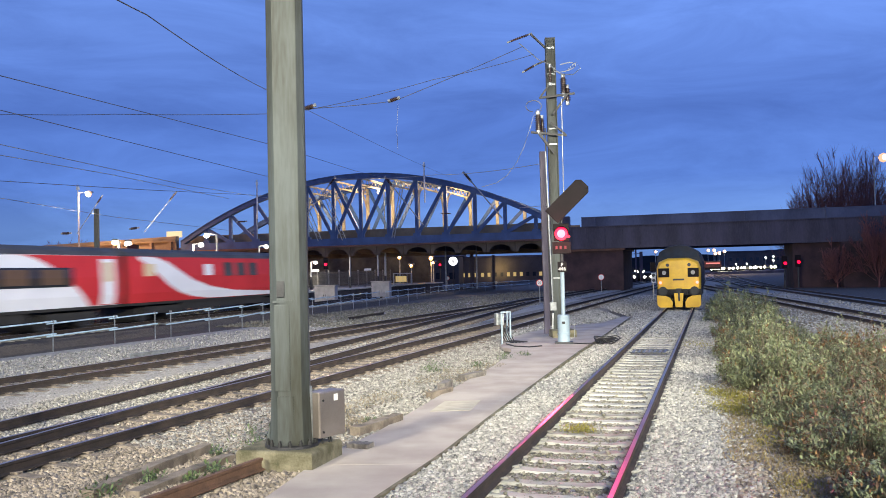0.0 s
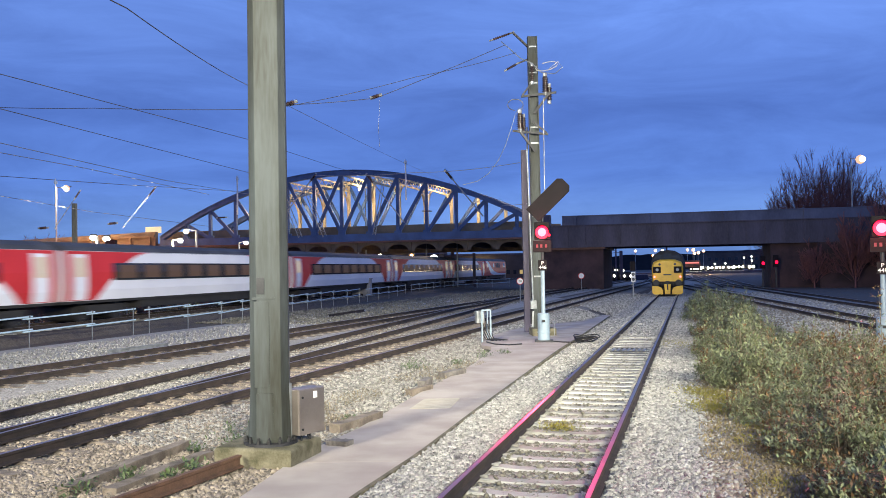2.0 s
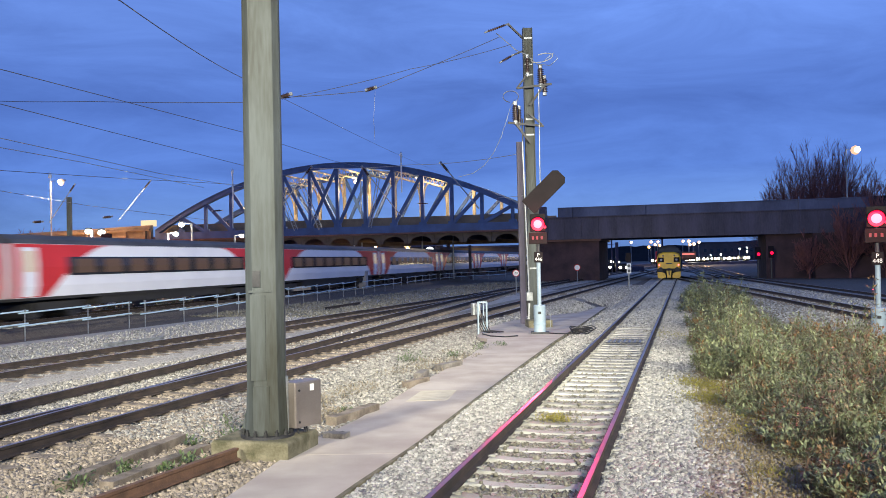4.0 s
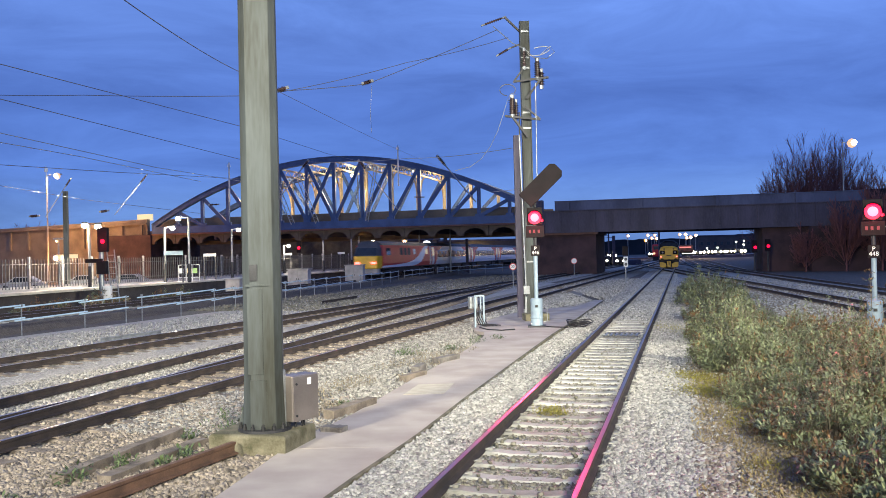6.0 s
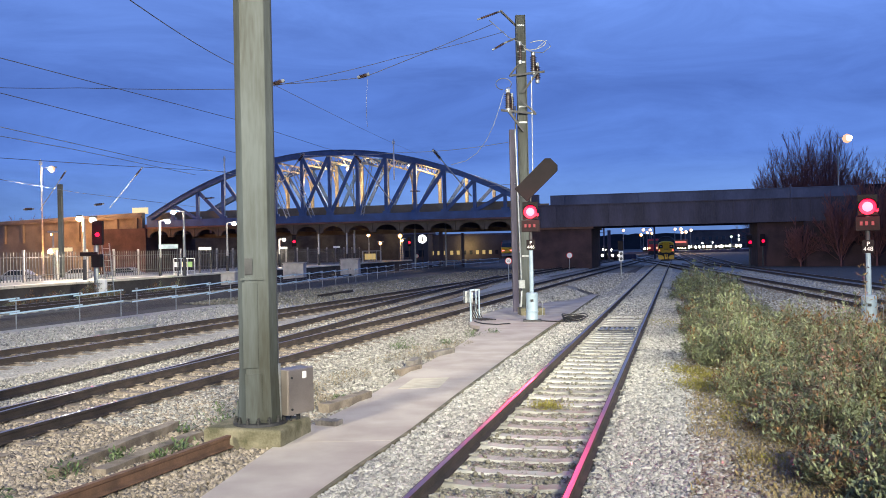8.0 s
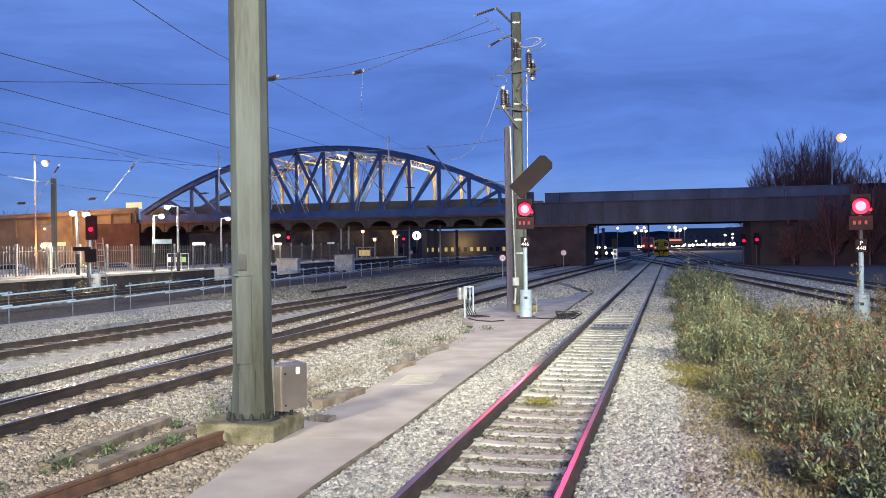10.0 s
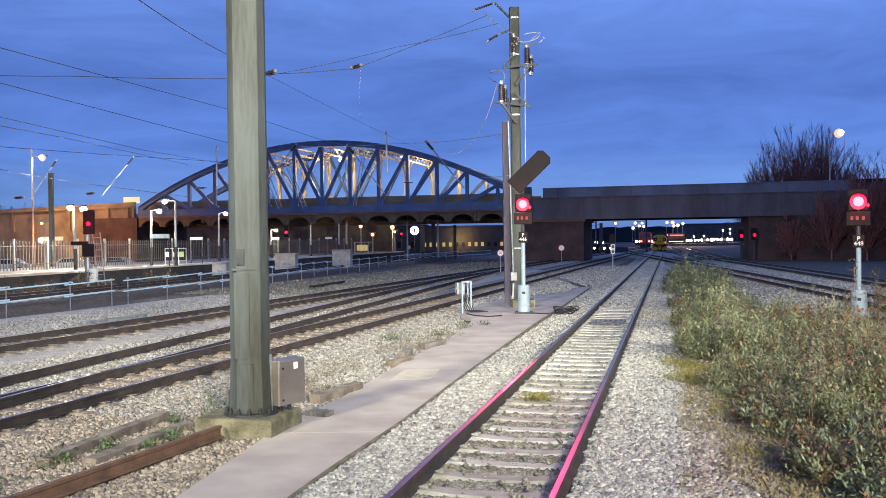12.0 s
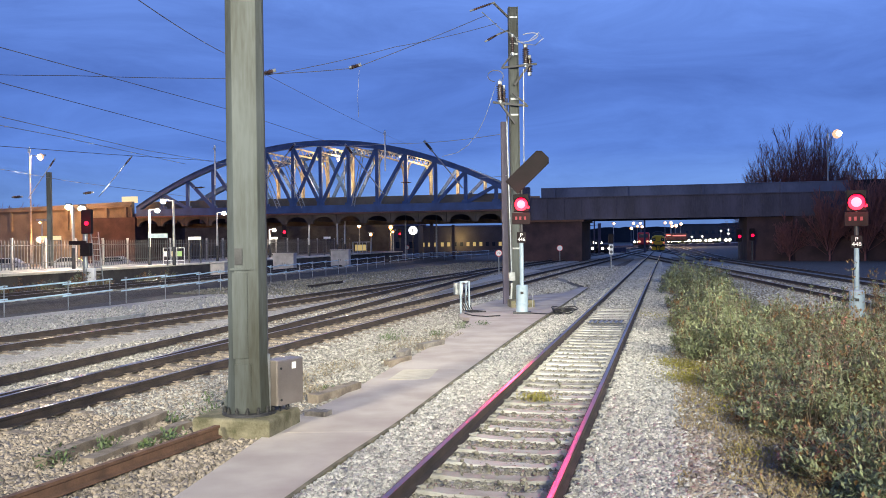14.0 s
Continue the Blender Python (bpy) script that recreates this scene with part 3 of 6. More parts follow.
part("wire_bracket", Geo().bar((-0.6, -0.1, 10.35), (0, 0, 10.6), 0.06, 0.06), DARK, mast_two)
part("operating_rod", Geo().tube((-0.26, -0.55, 1.2), (-0.36, -0.5, 7.0), 0.028, n=8), GALV, mast_two, "pale operating rod")
part("operating_rod", Geo().tube((0.30, -0.3, 4.8), (0.34, -0.3, 9.0), 0.02, n=8), GALV, mast_two)
part("operating_box", Geo().box((-0.26, -0.6, 1.15), (0.22, 0.2, 0.3)).bar((-0.26, -0.55, 0.9), (-0.3, -0.55, 0.3), 0.06, 0.06), GALV, mast_two, "small operating handle box")
part("jumper", Geo().sweep([(0.5 + 0.42 * math.cos(a), -0.25 + 0.1 * math.sin(a), 10.2 + 0.2 * math.sin(a + 0.5)) for a in np.linspace(2.6, 8.2, 14)], 0.018), POST_PAINT, mast_two, "looped bare jumper wire")
part("jumper", Geo().sweep([(-0.72 + 0.3 * math.cos(a), -0.2, 8.75 + 0.22 * math.sin(a)) for a in np.linspace(-0.6, 4.6, 12)], 0.018), WIRE, mast_two, "looped bare jumper wire")
part("cable", Geo().sweep([(-0.3, -0.2, 7.9), (-0.32, -0.25, 5), (-0.3, -0.25, 0.4)], 0.03), BLACK, mast_two, "black down cable")
part("jumper", Geo().sweep([(-1.2, -0.1, 11.2), (-0.9, -0.2, 10.9), (-0.5, -0.3, 10.5), (-0.08, -0.35, 10.3)], 0.018), GALV, mast_two, "bare jumper wire")
part("jumper", Geo().sweep([(-0.08, -0.35, 10.3), (0.3, -0.3, 9.95), (0.8, -0.3, 9.9), (1.1, -0.3, 10.15), (0.95, -0.2, 10.4), (0.6, -0.2, 10.1)], 0.016), GALV, mast_two)


# ---- signals ----
def post_signal(x, y, text, light_z, label, board=False):
    s = thing("railway_signal", label, "signal", pose(x, y, 0, 0, 0, -math.degrees(math.atan2(x, y)) * 0.9), group="ground signals")
    base = 0.98
    part("base_plate", Geo().box((0, 0, 0.03), (0.62, 0.5, 0.06)), DARK, s, "dark base plate")
    part("base_case", Geo().lathe(((0.21, 0.05), (0.205, 0.06), (0.205, 0.30), (0.22, 0.31), (0.22, 0.34), (0.205, 0.35), (0.205, base - 0.03), (0.175, base)), n=20), SIGNAL_GREY, s, "pale grey cylindrical base case", smooth=True)
    part("door_handle", Geo().box((0.0, -0.235, 0.72), (0.10, 0.03, 0.08)), BLACK, s, "dark latch")
    part("grab_rail", Geo().sweep([(0.23, 0, 0.7), (0.36, 0, 0.68), (0.36, 0, 0.2), (0.23, 0, 0.16)], 0.014), GALV, s)
    part("post", Geo().tube((0, 0, base - 0.02), (0, 0, light_z - 1.02), 0.07, n=16), SIGNAL_GREY, s, "pale grey tubular post", smooth=True)
    part("upper_post", Geo().tube((0, 0.02, light_z - 1.05), (0, 0.02, light_z - 0.25), 0.06, n=12), DARK, s)
    plate = part("number_plate", Geo().box((0, -0.085, light_z - 1.13), (0.30, 0.02, 0.36)), SIGN_BLACK, s, "black identity plate", bevel=0.004)
    letters("plate_text", "P\n" + text, 0.17, pose(0, -0.099, light_z - 1.13, 90, 0, 0), WHITE, plate, "white characters")
    part("lower_unit", Geo().box((0, 0, light_z - 0.48), (0.62, 0.16, 0.40)), SIGN_BLACK, s, "black lower light unit", bevel=0.01)
    for dx in (-0.17, -0.03, 0.13):
        part("indicator_light", Geo().box((dx, -0.085, light_z - 0.47), (0.07, 0.02, 0.11)), RED_DOT, s, "dim red indicator")
    head = part("signal_head", Geo().box((0, 0.03, light_z + 0.05), (0.52, 0.20, 0.60)), SIGN_BLACK, s, "black signal head", bevel=0.02)
    hood = Geo()
    ring = lambda r, yy: [Vector((r * math.cos(a), yy, light_z + r * math.sin(a))) for a in np.linspace(-0.35, math.pi + 0.35, 15)]
    hood.loft([ring(0.25, -0.06), ring(0.25, -0.30)], closed=False)
    hood.loft([ring(0.235, -0.30), ring(0.235, -0.06)], closed=False)
    part("hood", hood, SIGN_BLACK, head, "black rain hood")
    part("lens", Geo().tube((0, -0.07, light_z), (0, -0.12, light_z), 0.225, n=24), RED_LIGHT, head, "glowing red lens")
    part("lens_core", Geo().lathe(((0.14, 0), (0.13, 0.02), (0.08, 0.035), (0.01, 0.04)), pose(0, -0.12, light_z, 90, 0, 0), 20), RED_CORE, head, "blinding lens centre")
    part("side_lens", Geo().tube((0.24, -0.08, light_z - 0.1), (0.24, -0.12, light_z - 0.1), 0.05, n=12), RED_LIGHT, head, "small glowing red lens")
    if board:
        L, W, c = 0.80, 0.30, 0.13
        poly = ((-L, -W), (L - c, -W), (L, -W + c), (L, W - c), (L - c, W), (-L, W))
        m = Matrix.Translation((0.26, -0.02, light_z + 1.13)) @ pose(0, 0, 0, 90, 0, 0) @ pose(0, 0, 0, 0, 0, 44)
        part("stencil_board", Geo().plate(poly, m, 0.22), SIGN_BLACK, s, "long dark route indicator turned aside", bevel=0.012)
        part("board_stay", Geo().tube((0.0, 0.06, light_z + 0.2), (0.05, 0.06, light_z + 0.9), 0.05, n=10), DARK, s)
    return s


post_signal(2.72, 29.85, "446", 3.74, "pale grey post signal showing red with a route indicator", True)
post_signal(11.87, 24.9, "448", 3.50, "pale grey post signal showing red among the bushes")
lamp("red_signal_light", (2.66, 29.3, 3.72), 7000, (1.0, 0.03, 0.08), 0.3, "SPOT", (1.1, 8, 1.6), 21)
lamp("red_signal_light", (11.55, 24.35, 3.5), 3600, (1.0, 0.03, 0.08), 0.3, "SPOT", (2.5, 4, 1.8), 30)
lamp("red_signal_light", (2.70, 29.42, 3.74), 45, (1.0, 0.02, 0.08), 0.2)
lamp("red_signal_light", (11.70, 24.48, 3.5), 45, (1.0, 0.02, 0.08), 0.2)

# Cable termination stump.
st = thing("cable_stump", "galvanised cable termination frame beside the walkway", "cable frame", pose(0.74, 30.5, 0, 0, 0, 20))
for x in (-0.16, 0.16):
    part("leg", Geo().bar((x, -0.1, -0.1), (x, -0.1, 1.1), 0.05, 0.05, (0, 1, 0)), SIGNAL_GREY, st)
part("back_leg", Geo().bar((0.16, 0.2, -0.1), (0.16, 0.2, 1.1), 0.05, 0.05, (0, 1, 0)), SIGNAL_GREY, st)
part("top_bar", Geo().bar((-0.16, -0.1, 1.08), (0.16, -0.1, 1.08), 0.05, 0.05), SIGNAL_GREY, st)
part("junction_box", Geo().box((-0.16, 0.12, 0.84), (0.30, 0.2, 0.42)), GALV, st, "pale grey junction box", bevel=0.015)
for i in range(5):
    x = -0.16 + 0.08 * i
    part("cable", Geo().sweep([(x, -0.02, 0.6), (x, -0.06, 0.35), (x + 0.1, -0.15, 0.08), (x + 0.35 + 0.05 * i, -0.3, 0.03)], 0.02), BLACK, st, "black cable")
g = Geo()
for k in range(4):
    g.sweep([(4.05 + (0.28 + 0.05 * k) * math.cos(a) + 0.03 * k, 29.6 + (0.5 + 0.05 * k) * math.sin(a), 0.04 + 0.05 * k + 0.03 * math.sin(3 * a)) for a in np.linspace(0, 6.3, 18)], 0.02)
g.sweep([(2.9, 29.7, 0.03), (3.3, 29.4, 0.02), (3.7, 29.2, 0.02), (4.0, 29.3, 0.03)], 0.02)
solid("cable_coil", g, BLACK, "loose coil of black cable on the walkway edge", "cable")
g = Geo().sweep([(0.75, 29.9, 0.02), (1.0, 29.0, 0.02), (1.45, 28.6, 0.02), (1.9, 28.9, 0.02)], 0.02)
solid("loose_cable", g, BLACK, "loose black cable lying on the walkway", "cable")

# ---- road bridge ----
BX = lambda x, back=0.0: Vector((x + 0.2516 * back, 104.1 - 0.26 * x + 0.968 * back, 0))
UX = Vector((0.968, -0.2516, 0))


def truss(name, back, label, paint):
    t = thing(name, label, "bridge truss", group="bridge trusses")
    x0, x1, n = -40.0, 10.0, 14
    top = lambda x: 7.0 + 7.65 * (1 - ((x + 15) / 25) ** 2)
    at = lambda x, z: BX(x, back) + Vector((0, 0, z))
    xs = [x0 + (x1 - x0) * i / n for i in range(n + 1)]
    d = UX.cross(Vector((0, 0, 1)))
    g = Geo()
    ring = lambda x: [at(x, top(x) - 0.30) + d * 0.35, at(x, top(x) - 0.30) - d * 0.35, at(x, top(x) + 0.30) - d * 0.35, at(x, top(x) + 0.30) + d * 0.35]
    g.loft([ring(x) for x in np.linspace(x0, x1, 29)])
    part("top_chord", g, paint, t, "curved upper chord")
    part("chord_flange", Geo().loft([[p + Vector((0, 0, 0.03 + 0.0)) for p in (at(x, top(x) + 0.28) + d * 0.45, at(x, top(x) + 0.28) - d * 0.45, at(x, top(x) + 0.36) - d * 0.45, at(x, top(x) + 0.36) + d * 0.45)] for x in np.linspace(x0, x1, 29)]), paint, t)
    part("bottom_chord", Geo().bar(at(x0, 6.55), at(x1, 6.55), 0.7, 0.9), paint, t, "deep lower chord")
    part("lower_flange", Geo().bar(at(x0, 5.98), at(x1, 5.98), 0.9, 0.20), BRIDGE_RED, t, "red-brown lower flange")
    for i in range(1, n):
        x = xs[i]
        # Far verticals take the lamplight-coloured paint, near ones the plain blue.
        part("vertical", Geo().bar(at(x, 6.9), at(x, top(x)), 0.34, 0.40, UX), paint if back < 1 else BRIDGE_LAMPLIT, t)
        a, b = (xs[i], xs[i + 1]) if x < -15 else (xs[i], xs[i - 1])
        part("diagonal", Geo().bar(at(a, top(a) - 0.1), at(b, 6.95), 0.22, 0.42, UX), paint, t)
        part("gusset", Geo().bar(at(x - 0.45, 7.05), at(x + 0.45, 7.05), 0.30, 0.5), paint, t)
    for i in (6, 7):
        part("counter_diagonal", Geo().bar(at(xs[i + 1], top(xs[i + 1])), at(xs[i], 6.95), 0.12, 0.2, UX), paint, t)
    return t


truss("bridge_truss", 0.0, "blue-painted bowstring truss of the road bridge", BRIDGE_BLUE)
truss("bridge_truss", 11.5, "far bowstring truss with lamplight coloured into its inner members", BRIDGE_BLUE)

deck = thing("road_deck", "steel road bridge deck with brick jack arches below", "bridge deck")
part("slab", Geo().loft([[BX(x, b) + Vector((0, 0, z)) for b, z in ((0.5, 6.1), (11.0, 6.1), (11.0, 6.5), (0.5, 6.5))] for x in (-42, 12)]), GIRDER, deck, "dark deck slab")
part("parapet", Geo().bar(BX(-40, 1.3) + Vector((0, 0, 7.55)), BX(10, 1.3) + Vector((0, 0, 7.55)), 0.12, 1.0), TAN_WALL, deck, "tan riveted parapet")
part("parapet", Geo().bar(BX(-40, 10.2) + Vector((0, 0, 7.55)), BX(10, 10.2) + Vector((0, 0, 7.55)), 0.12, 1.0), TAN_WALL, deck, "tan riveted parapet")


def arch_bay(x, w):
    """A spandrel panel with a round-headed opening, between two floor beams."""
    zt, zb, r = 5.88, 4.75, w * 0.40
    n = 10
    outer = [(-w / 2, zb), (-w / 2, zt), (w / 2, zt), (w / 2, zb)]
    arc = [(r * math.cos(a), zb + 0.02 + r * 0.62 * math.sin(a)) for a in np.linspace(math.pi, 0, n)]
    ring = outer + [(px, pz) for px, pz in reversed(arc)]
    g = Geo().loft([[BX(x, b) + UX * px + Vector((0, 0, pz)) for px, pz in ring] for b in (0.15, 0.6)])
    return g


for i in range(15):
    part("arch_bay", arch_bay(-38.6 + 3.4 * i, 3.4 / 0.968 * 0.985), ARCH, deck, "arched bracket between floor beams")
for i in range(14):
    part("floor_beam", Geo().bar(BX(-38.6 + 3.57 * i, 0.6) + Vector((0, 0, 5.6)), BX(-38.6 + 3.57 * i, 11) + Vector((0, 0, 5.6)), 0.3, 0.9), GIRDER, deck)
part("far_fascia", Geo().bar(BX(-41, 11.2) + Vector((0, 0, 5.35)), BX(10, 11.2) + Vector((0, 0, 5.35)), 0.3, 1.3), ARCH, deck, "dark far edge beam")
brace = thing("sway_bracing", "lattice sway bracing between the trusses, coloured cream as lamplit", "bridge bracing")
for i in range(3, 12):
    x = -40 + 50 * i / 14
    z = 7.0 + 7.65 * (1 - ((x + 15) / 25) ** 2)
    if z > 12.2:
        for dz in (0.2, 1.0):
            part("cross_beam", Geo().bar(BX(x, 0.3) + Vector((0, 0, z - dz)), BX(x, 11.2) + Vector((0, 0, z - dz)), 0.16, 0.2), BRIDGE_LAMPLIT, brace)
        part("lacing", Geo().sweep([BX(x, 0.3 + 1.09 * k) + Vector((0, 0, z - 0.2 - 0.8 * (k % 2))) for k in range(11)], 0.055, 4), BRIDGE_LAMPLIT, brace)
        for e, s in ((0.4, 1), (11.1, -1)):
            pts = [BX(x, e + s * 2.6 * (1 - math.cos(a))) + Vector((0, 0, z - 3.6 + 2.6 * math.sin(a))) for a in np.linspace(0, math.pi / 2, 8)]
            part("knee_brace", Geo().sweep(pts, 0.13, 4), BRIDGE_LAMPLIT, brace, "curved knee brace coloured cream as lamplit")

span = thing("plate_girder_span", "dark plate girder span over the siding", "bridge span")
part("girder", Geo().bar(BX(9.5) + Vector((0, 0, 6.0)), BX(46) + Vector((0, 0, 6.0)), 0.3, 2.55), GIRDER, span, "deep riveted web")
for z, w in ((4.78, 0.75), (7.28, 0.75)):
    part("flange", Geo().bar(BX(9.5, 0.05) + Vector((0, 0, z)), BX(46, 0.05) + Vector((0, 0, z)), w, 0.10), GIRDER, span)
for i in range(19):
    x = 10.3 + 1.9 * i
    part("stiffener", Geo().bar(BX(x, -0.25) + Vector((0, 0, 4.8)), BX(x, -0.25) + Vector((0, 0, 7.2)), 0.08, 0.16, UX), GIRDER, span)
part("parapet", Geo().bar(BX(11.5, 0.6) + Vector((0, 0, 7.85)), BX(46, 0.6) + Vector((0, 0, 7.85)), 0.16, 1.05), PARAPET, span, "steel parapet tinted as if reflecting the sky")
part("coping", Geo().bar(BX(11.5, 0.6) + Vector((0, 0, 8.42)), BX(46, 0.6) + Vector((0, 0, 8.42)), 0.34, 0.09), PARAPET, span)
for i in range(5):
    part("pilaster", Geo().bar(BX(13 + 8 * i, 0.45) + Vector((0, 0, 7.3)), BX(13 + 8 * i, 0.45) + Vector((0, 0, 8.4)), 0.5, 0.3, UX), PARAPET, span)
part("deck", Geo().loft([[BX(x, b) + Vector((0, 0, z)) for b, z in ((0.2, 5.6), (11.5, 5.6), (11.5, 6.6), (0.2, 6.6))] for x in (9.5, 46)]), GIRDER, span, "dark underside")
part("far_girder", Geo().bar(BX(9.5, 11.4) + Vector((0, 0, 6.1)), BX(46, 11.4) + Vector((0, 0, 6.1)), 0.3, 2.75), GIRDER, span)


def block(name, x0, x1, b0, b1, z0, z1, material, label, category, parent=None, **kw):
    g = Geo().loft([[BX(x, b) + Vector((0, 0, z)) for x, b in ((x0, b0), (x1, b0), (x1, b1), (x0, b1))] for z in (z0, z1)])
    if parent:
        return part(name, g, material, parent, label, **kw)
    return solid(name, g, material, label, category, **kw)


pier = thing("bridge_pier", "sooty brick pier between truss and girder spans", "bridge pier")
block("pier_wall", 8.6, 16.05, 0.3, 11.6, -0.2, 4.7, BRICK, "sooty brickwork", "", pier)
block("pier_cap", 8.3, 16.3, -0.1, 12, 4.5, 4.85, BRIDGE_RED, "stone bearing course", "", pier)
block("pilaster", 8.4, 10.2, -0.1, 1.0, 4.85, 8.6, GIRDER, "dark end pilaster", "", pier)
abut = thing("bridge_abutment", "dark brick abutment with wing wall and embankment", "abutment")
block("abutment_wall", 33.5, 60, 0.3, 11.6, -0.2, 5.5, BRICK, "sooty brick wall", "", abut)
block("wing_wall", 38, 75, -2.0, 0.2, -0.2, 4.7, BRICK, "dark sloping wing wall", "", abut)
block("upper_wall", 44, 90, 0.0, 0.8, 4.7, 8.5, BRICK, "dark parapet wall", "", abut)
la = thing("bridge_abutment", "lamplit brick abutment at the station end of the bridge", "abutment")
block("abutment_wall", -48, -40.3, -0.2, 12, -0.2, 6.0, BRICK, "brick abutment", "", la)
app = thing("approach_wall", "long tan retaining wall of the road approach", "retaining wall")
g = Geo()
rings = []
for x in np.linspace(-95, -41, 20):
    zt = 8.1 + 0.028 * (x + 41)
    rings.append([BX(x, 0.2) + Vector((0, 0, z)) for z in (-0.2, zt)] + [BX(x, 0.8) + Vector((0, 0, z)) for z in (zt, -0.2)])
part("wall", g.loft(rings), TAN_WALL, app, "tan rendered wall")
for i in range(19):
    x = -94 + 2.9 * i
    zt = 8.1 + 0.028 * (x + 41)
    part("buttress", Geo().bar(BX(x, 0.05) + Vector((0, 0, 4.4)), BX(x, 0.05) + Vector((0, 0, zt - 0.6)), 0.3, 0.4, UX), TAN_WALL, app)
part("ledge", Geo().bar(BX(-95, 0.05) + Vector((0, 0, 6.5)), BX(-41, 0.05) + Vector((0, 0, 7.5)), 0.35, 0.25), TAN_WALL, app)
block("shelter_sign", -43.4, -41.2, 1.6, 1.9, 8.0, 8.85, LIT_SIGN, "lit orange-white sign on the bridge approach", "sign", kind="")

# ---- station side ----
PE = lambda y, off=0.0: Vector((-32.4 + 0.214 * y - off / 1.0227, y + off * 0.214 / 1.0227, 0))
plat = thing("platform", "station platform with pale coping along the main line", "platform", kind="structure")
part("surface", Geo().loft([[PE(y, 0.6) + Vector((0, 0, 0.2)), PE(y, 0.6) + Vector((0, 0, 1.0)), PE(y, 9) + Vector((0, 0, 1.0)), PE(y, 9) + Vector((0, 0, 0.2))] for y in (20, 125)]), PLATFORM, plat)
part("face", Geo().loft([[PE(y, o) + Vector((0, 0, z)) for o, z in ((0.15, -0.2), (0.15, 0.9), (0.6, 0.9), (0.6, -0.2))] for y in (20, 125)]), SHADE_WALL, plat, "brick platform face with its shade coloured in")
for i in range(21):
    y = 20 + 5 * i
    part("coping_slab", Geo().loft([[PE(yy, o) + Vector((0, 0, z)) for o, z in ((0.0, 0.9), (0.0, 1.03), (1.0, 1.03), (1.0, 0.9))] for yy in (y + 0.02, y + 4.98)]), COPING, plat)

fence = thing("palisade_fence", "grey steel palisade fence along the platform", "fence")
pale = Geo().box((0, 0, 0.9), (0.055, 0.03, 1.7)).add([(-0.027, -0.015, 1.75), (0.027, -0.015, 1.75), (0.027, 0.015, 1.75), (-0.027, 0.015, 1.75), (0, 0, 1.85)], ((0, 1, 4), (1, 2, 4), (2, 3, 4), (3, 0, 4)))
pale_me = None
for i in range(290):
    y = 36 + 0.27 * i
    p = PE(y, 4.2) + Vector((0, 0, 1.0))
    if pale_me is None:
        ob = part("pale", pale, PALISADE, fence)
        pale_me = ob.data
    else:
        ob = new("pale", pale_me)
        ob.parent = fence
    ob.matrix_local = Matrix.Translation(p) @ pose(0, 0, 0, 0, 0, -102)
for z in (1.4, 2.5):
    part("fence_rail", Geo().bar(PE(36, 4.25) + Vector((0, 0, z)), PE(114, 4.25) + Vector((0, 0, z)), 0.05, 0.05), PALISADE, fence)
for i in range(27):
    part("fence_post", Geo().bar(PE(36 + 3 * i, 4.3) + Vector((0, 0, 0.9)), PE(36 + 3 * i, 4.3) + Vector((0, 0, 2.95)), 0.13, 0.13, (0, 1, 0)), CABINET, fence)


def platform_lamp(x, y, h, arm, label="white platform lamp on a tall pale post", glass=None, watts=0, base=1.0):
    t = thing("platform_lamp", label, "lamp post", pose(x, y, 0), group="platform lamps")
    part("post", Geo().tube((0, 0, base), (0, 0, h - 0.1), 0.10, 0.07, 10), POST_PAINT, t, "white-painted post", smooth=True)
    part("base_band", Geo().tube((0, 0, base), (0, 0, base + 1.3), 0.115, n=10), DARK, t, "dark lower post")
    part("arm", Geo().bar((0, 0, h - 0.12), (arm, 0, h), 0.06, 0.06), WHITE, t)
    hd = part("lamp_head", Geo().box((arm, 0, h + 0.02), (0.34, 0.24, 0.1)), DARK, t, "flat lamp head", bevel=0.02)
    part("lamp_glass", Geo().lathe(((0.05, 0), (0.16, 0.05), (0.20, 0.14), (0.14, 0.26), (0.03, 0.3)), pose(arm, -0.05, h - 0.3), 12), glass or WHITE_LIGHT, hd, "lamp glass enlarged to the size of its glow")
    if watts:
        lamp("platform_light", (x + arm, y, h - 0.5), watts, (1.0, 0.86, 0.62), 0.2)
    return t


for (x, y, z), arm, watts in (((-22.90, 54.00, 5.00), -0.25, 4500), ((-20.15, 49.00, 4.70), -0.1, 0), ((-18.50, 60.00, 5.58), -0.7, 0), ((-20.86, 62.00, 5.02), 0.6, 1900), ((-18.62, 72.00, 5.11), 0.6, 0),
                              ((-17.47, 88.00, 3.90), 0.5, 800)):
    platform_lamp(x, y, z, arm, watts=watts)
for (x, y, z) in ((-14.07, 92.00, 4.33), (-11.44, 95.00, 4.47), (-11.20, 100.00, 4.43)):
    t = thing("platform_post", "plain pale slender platform column", "post", pose(x, y, 0), group="platform posts")
    part("post", Geo().tube((0, 0, 0.9), (0, 0, z), 0.10, 0.08, 10), POST_PAINT, t)
    part("post_foot", Geo().tube((0, 0, 0.9), (0, 0, 2.2), 0.12, n=10), DARK, t)


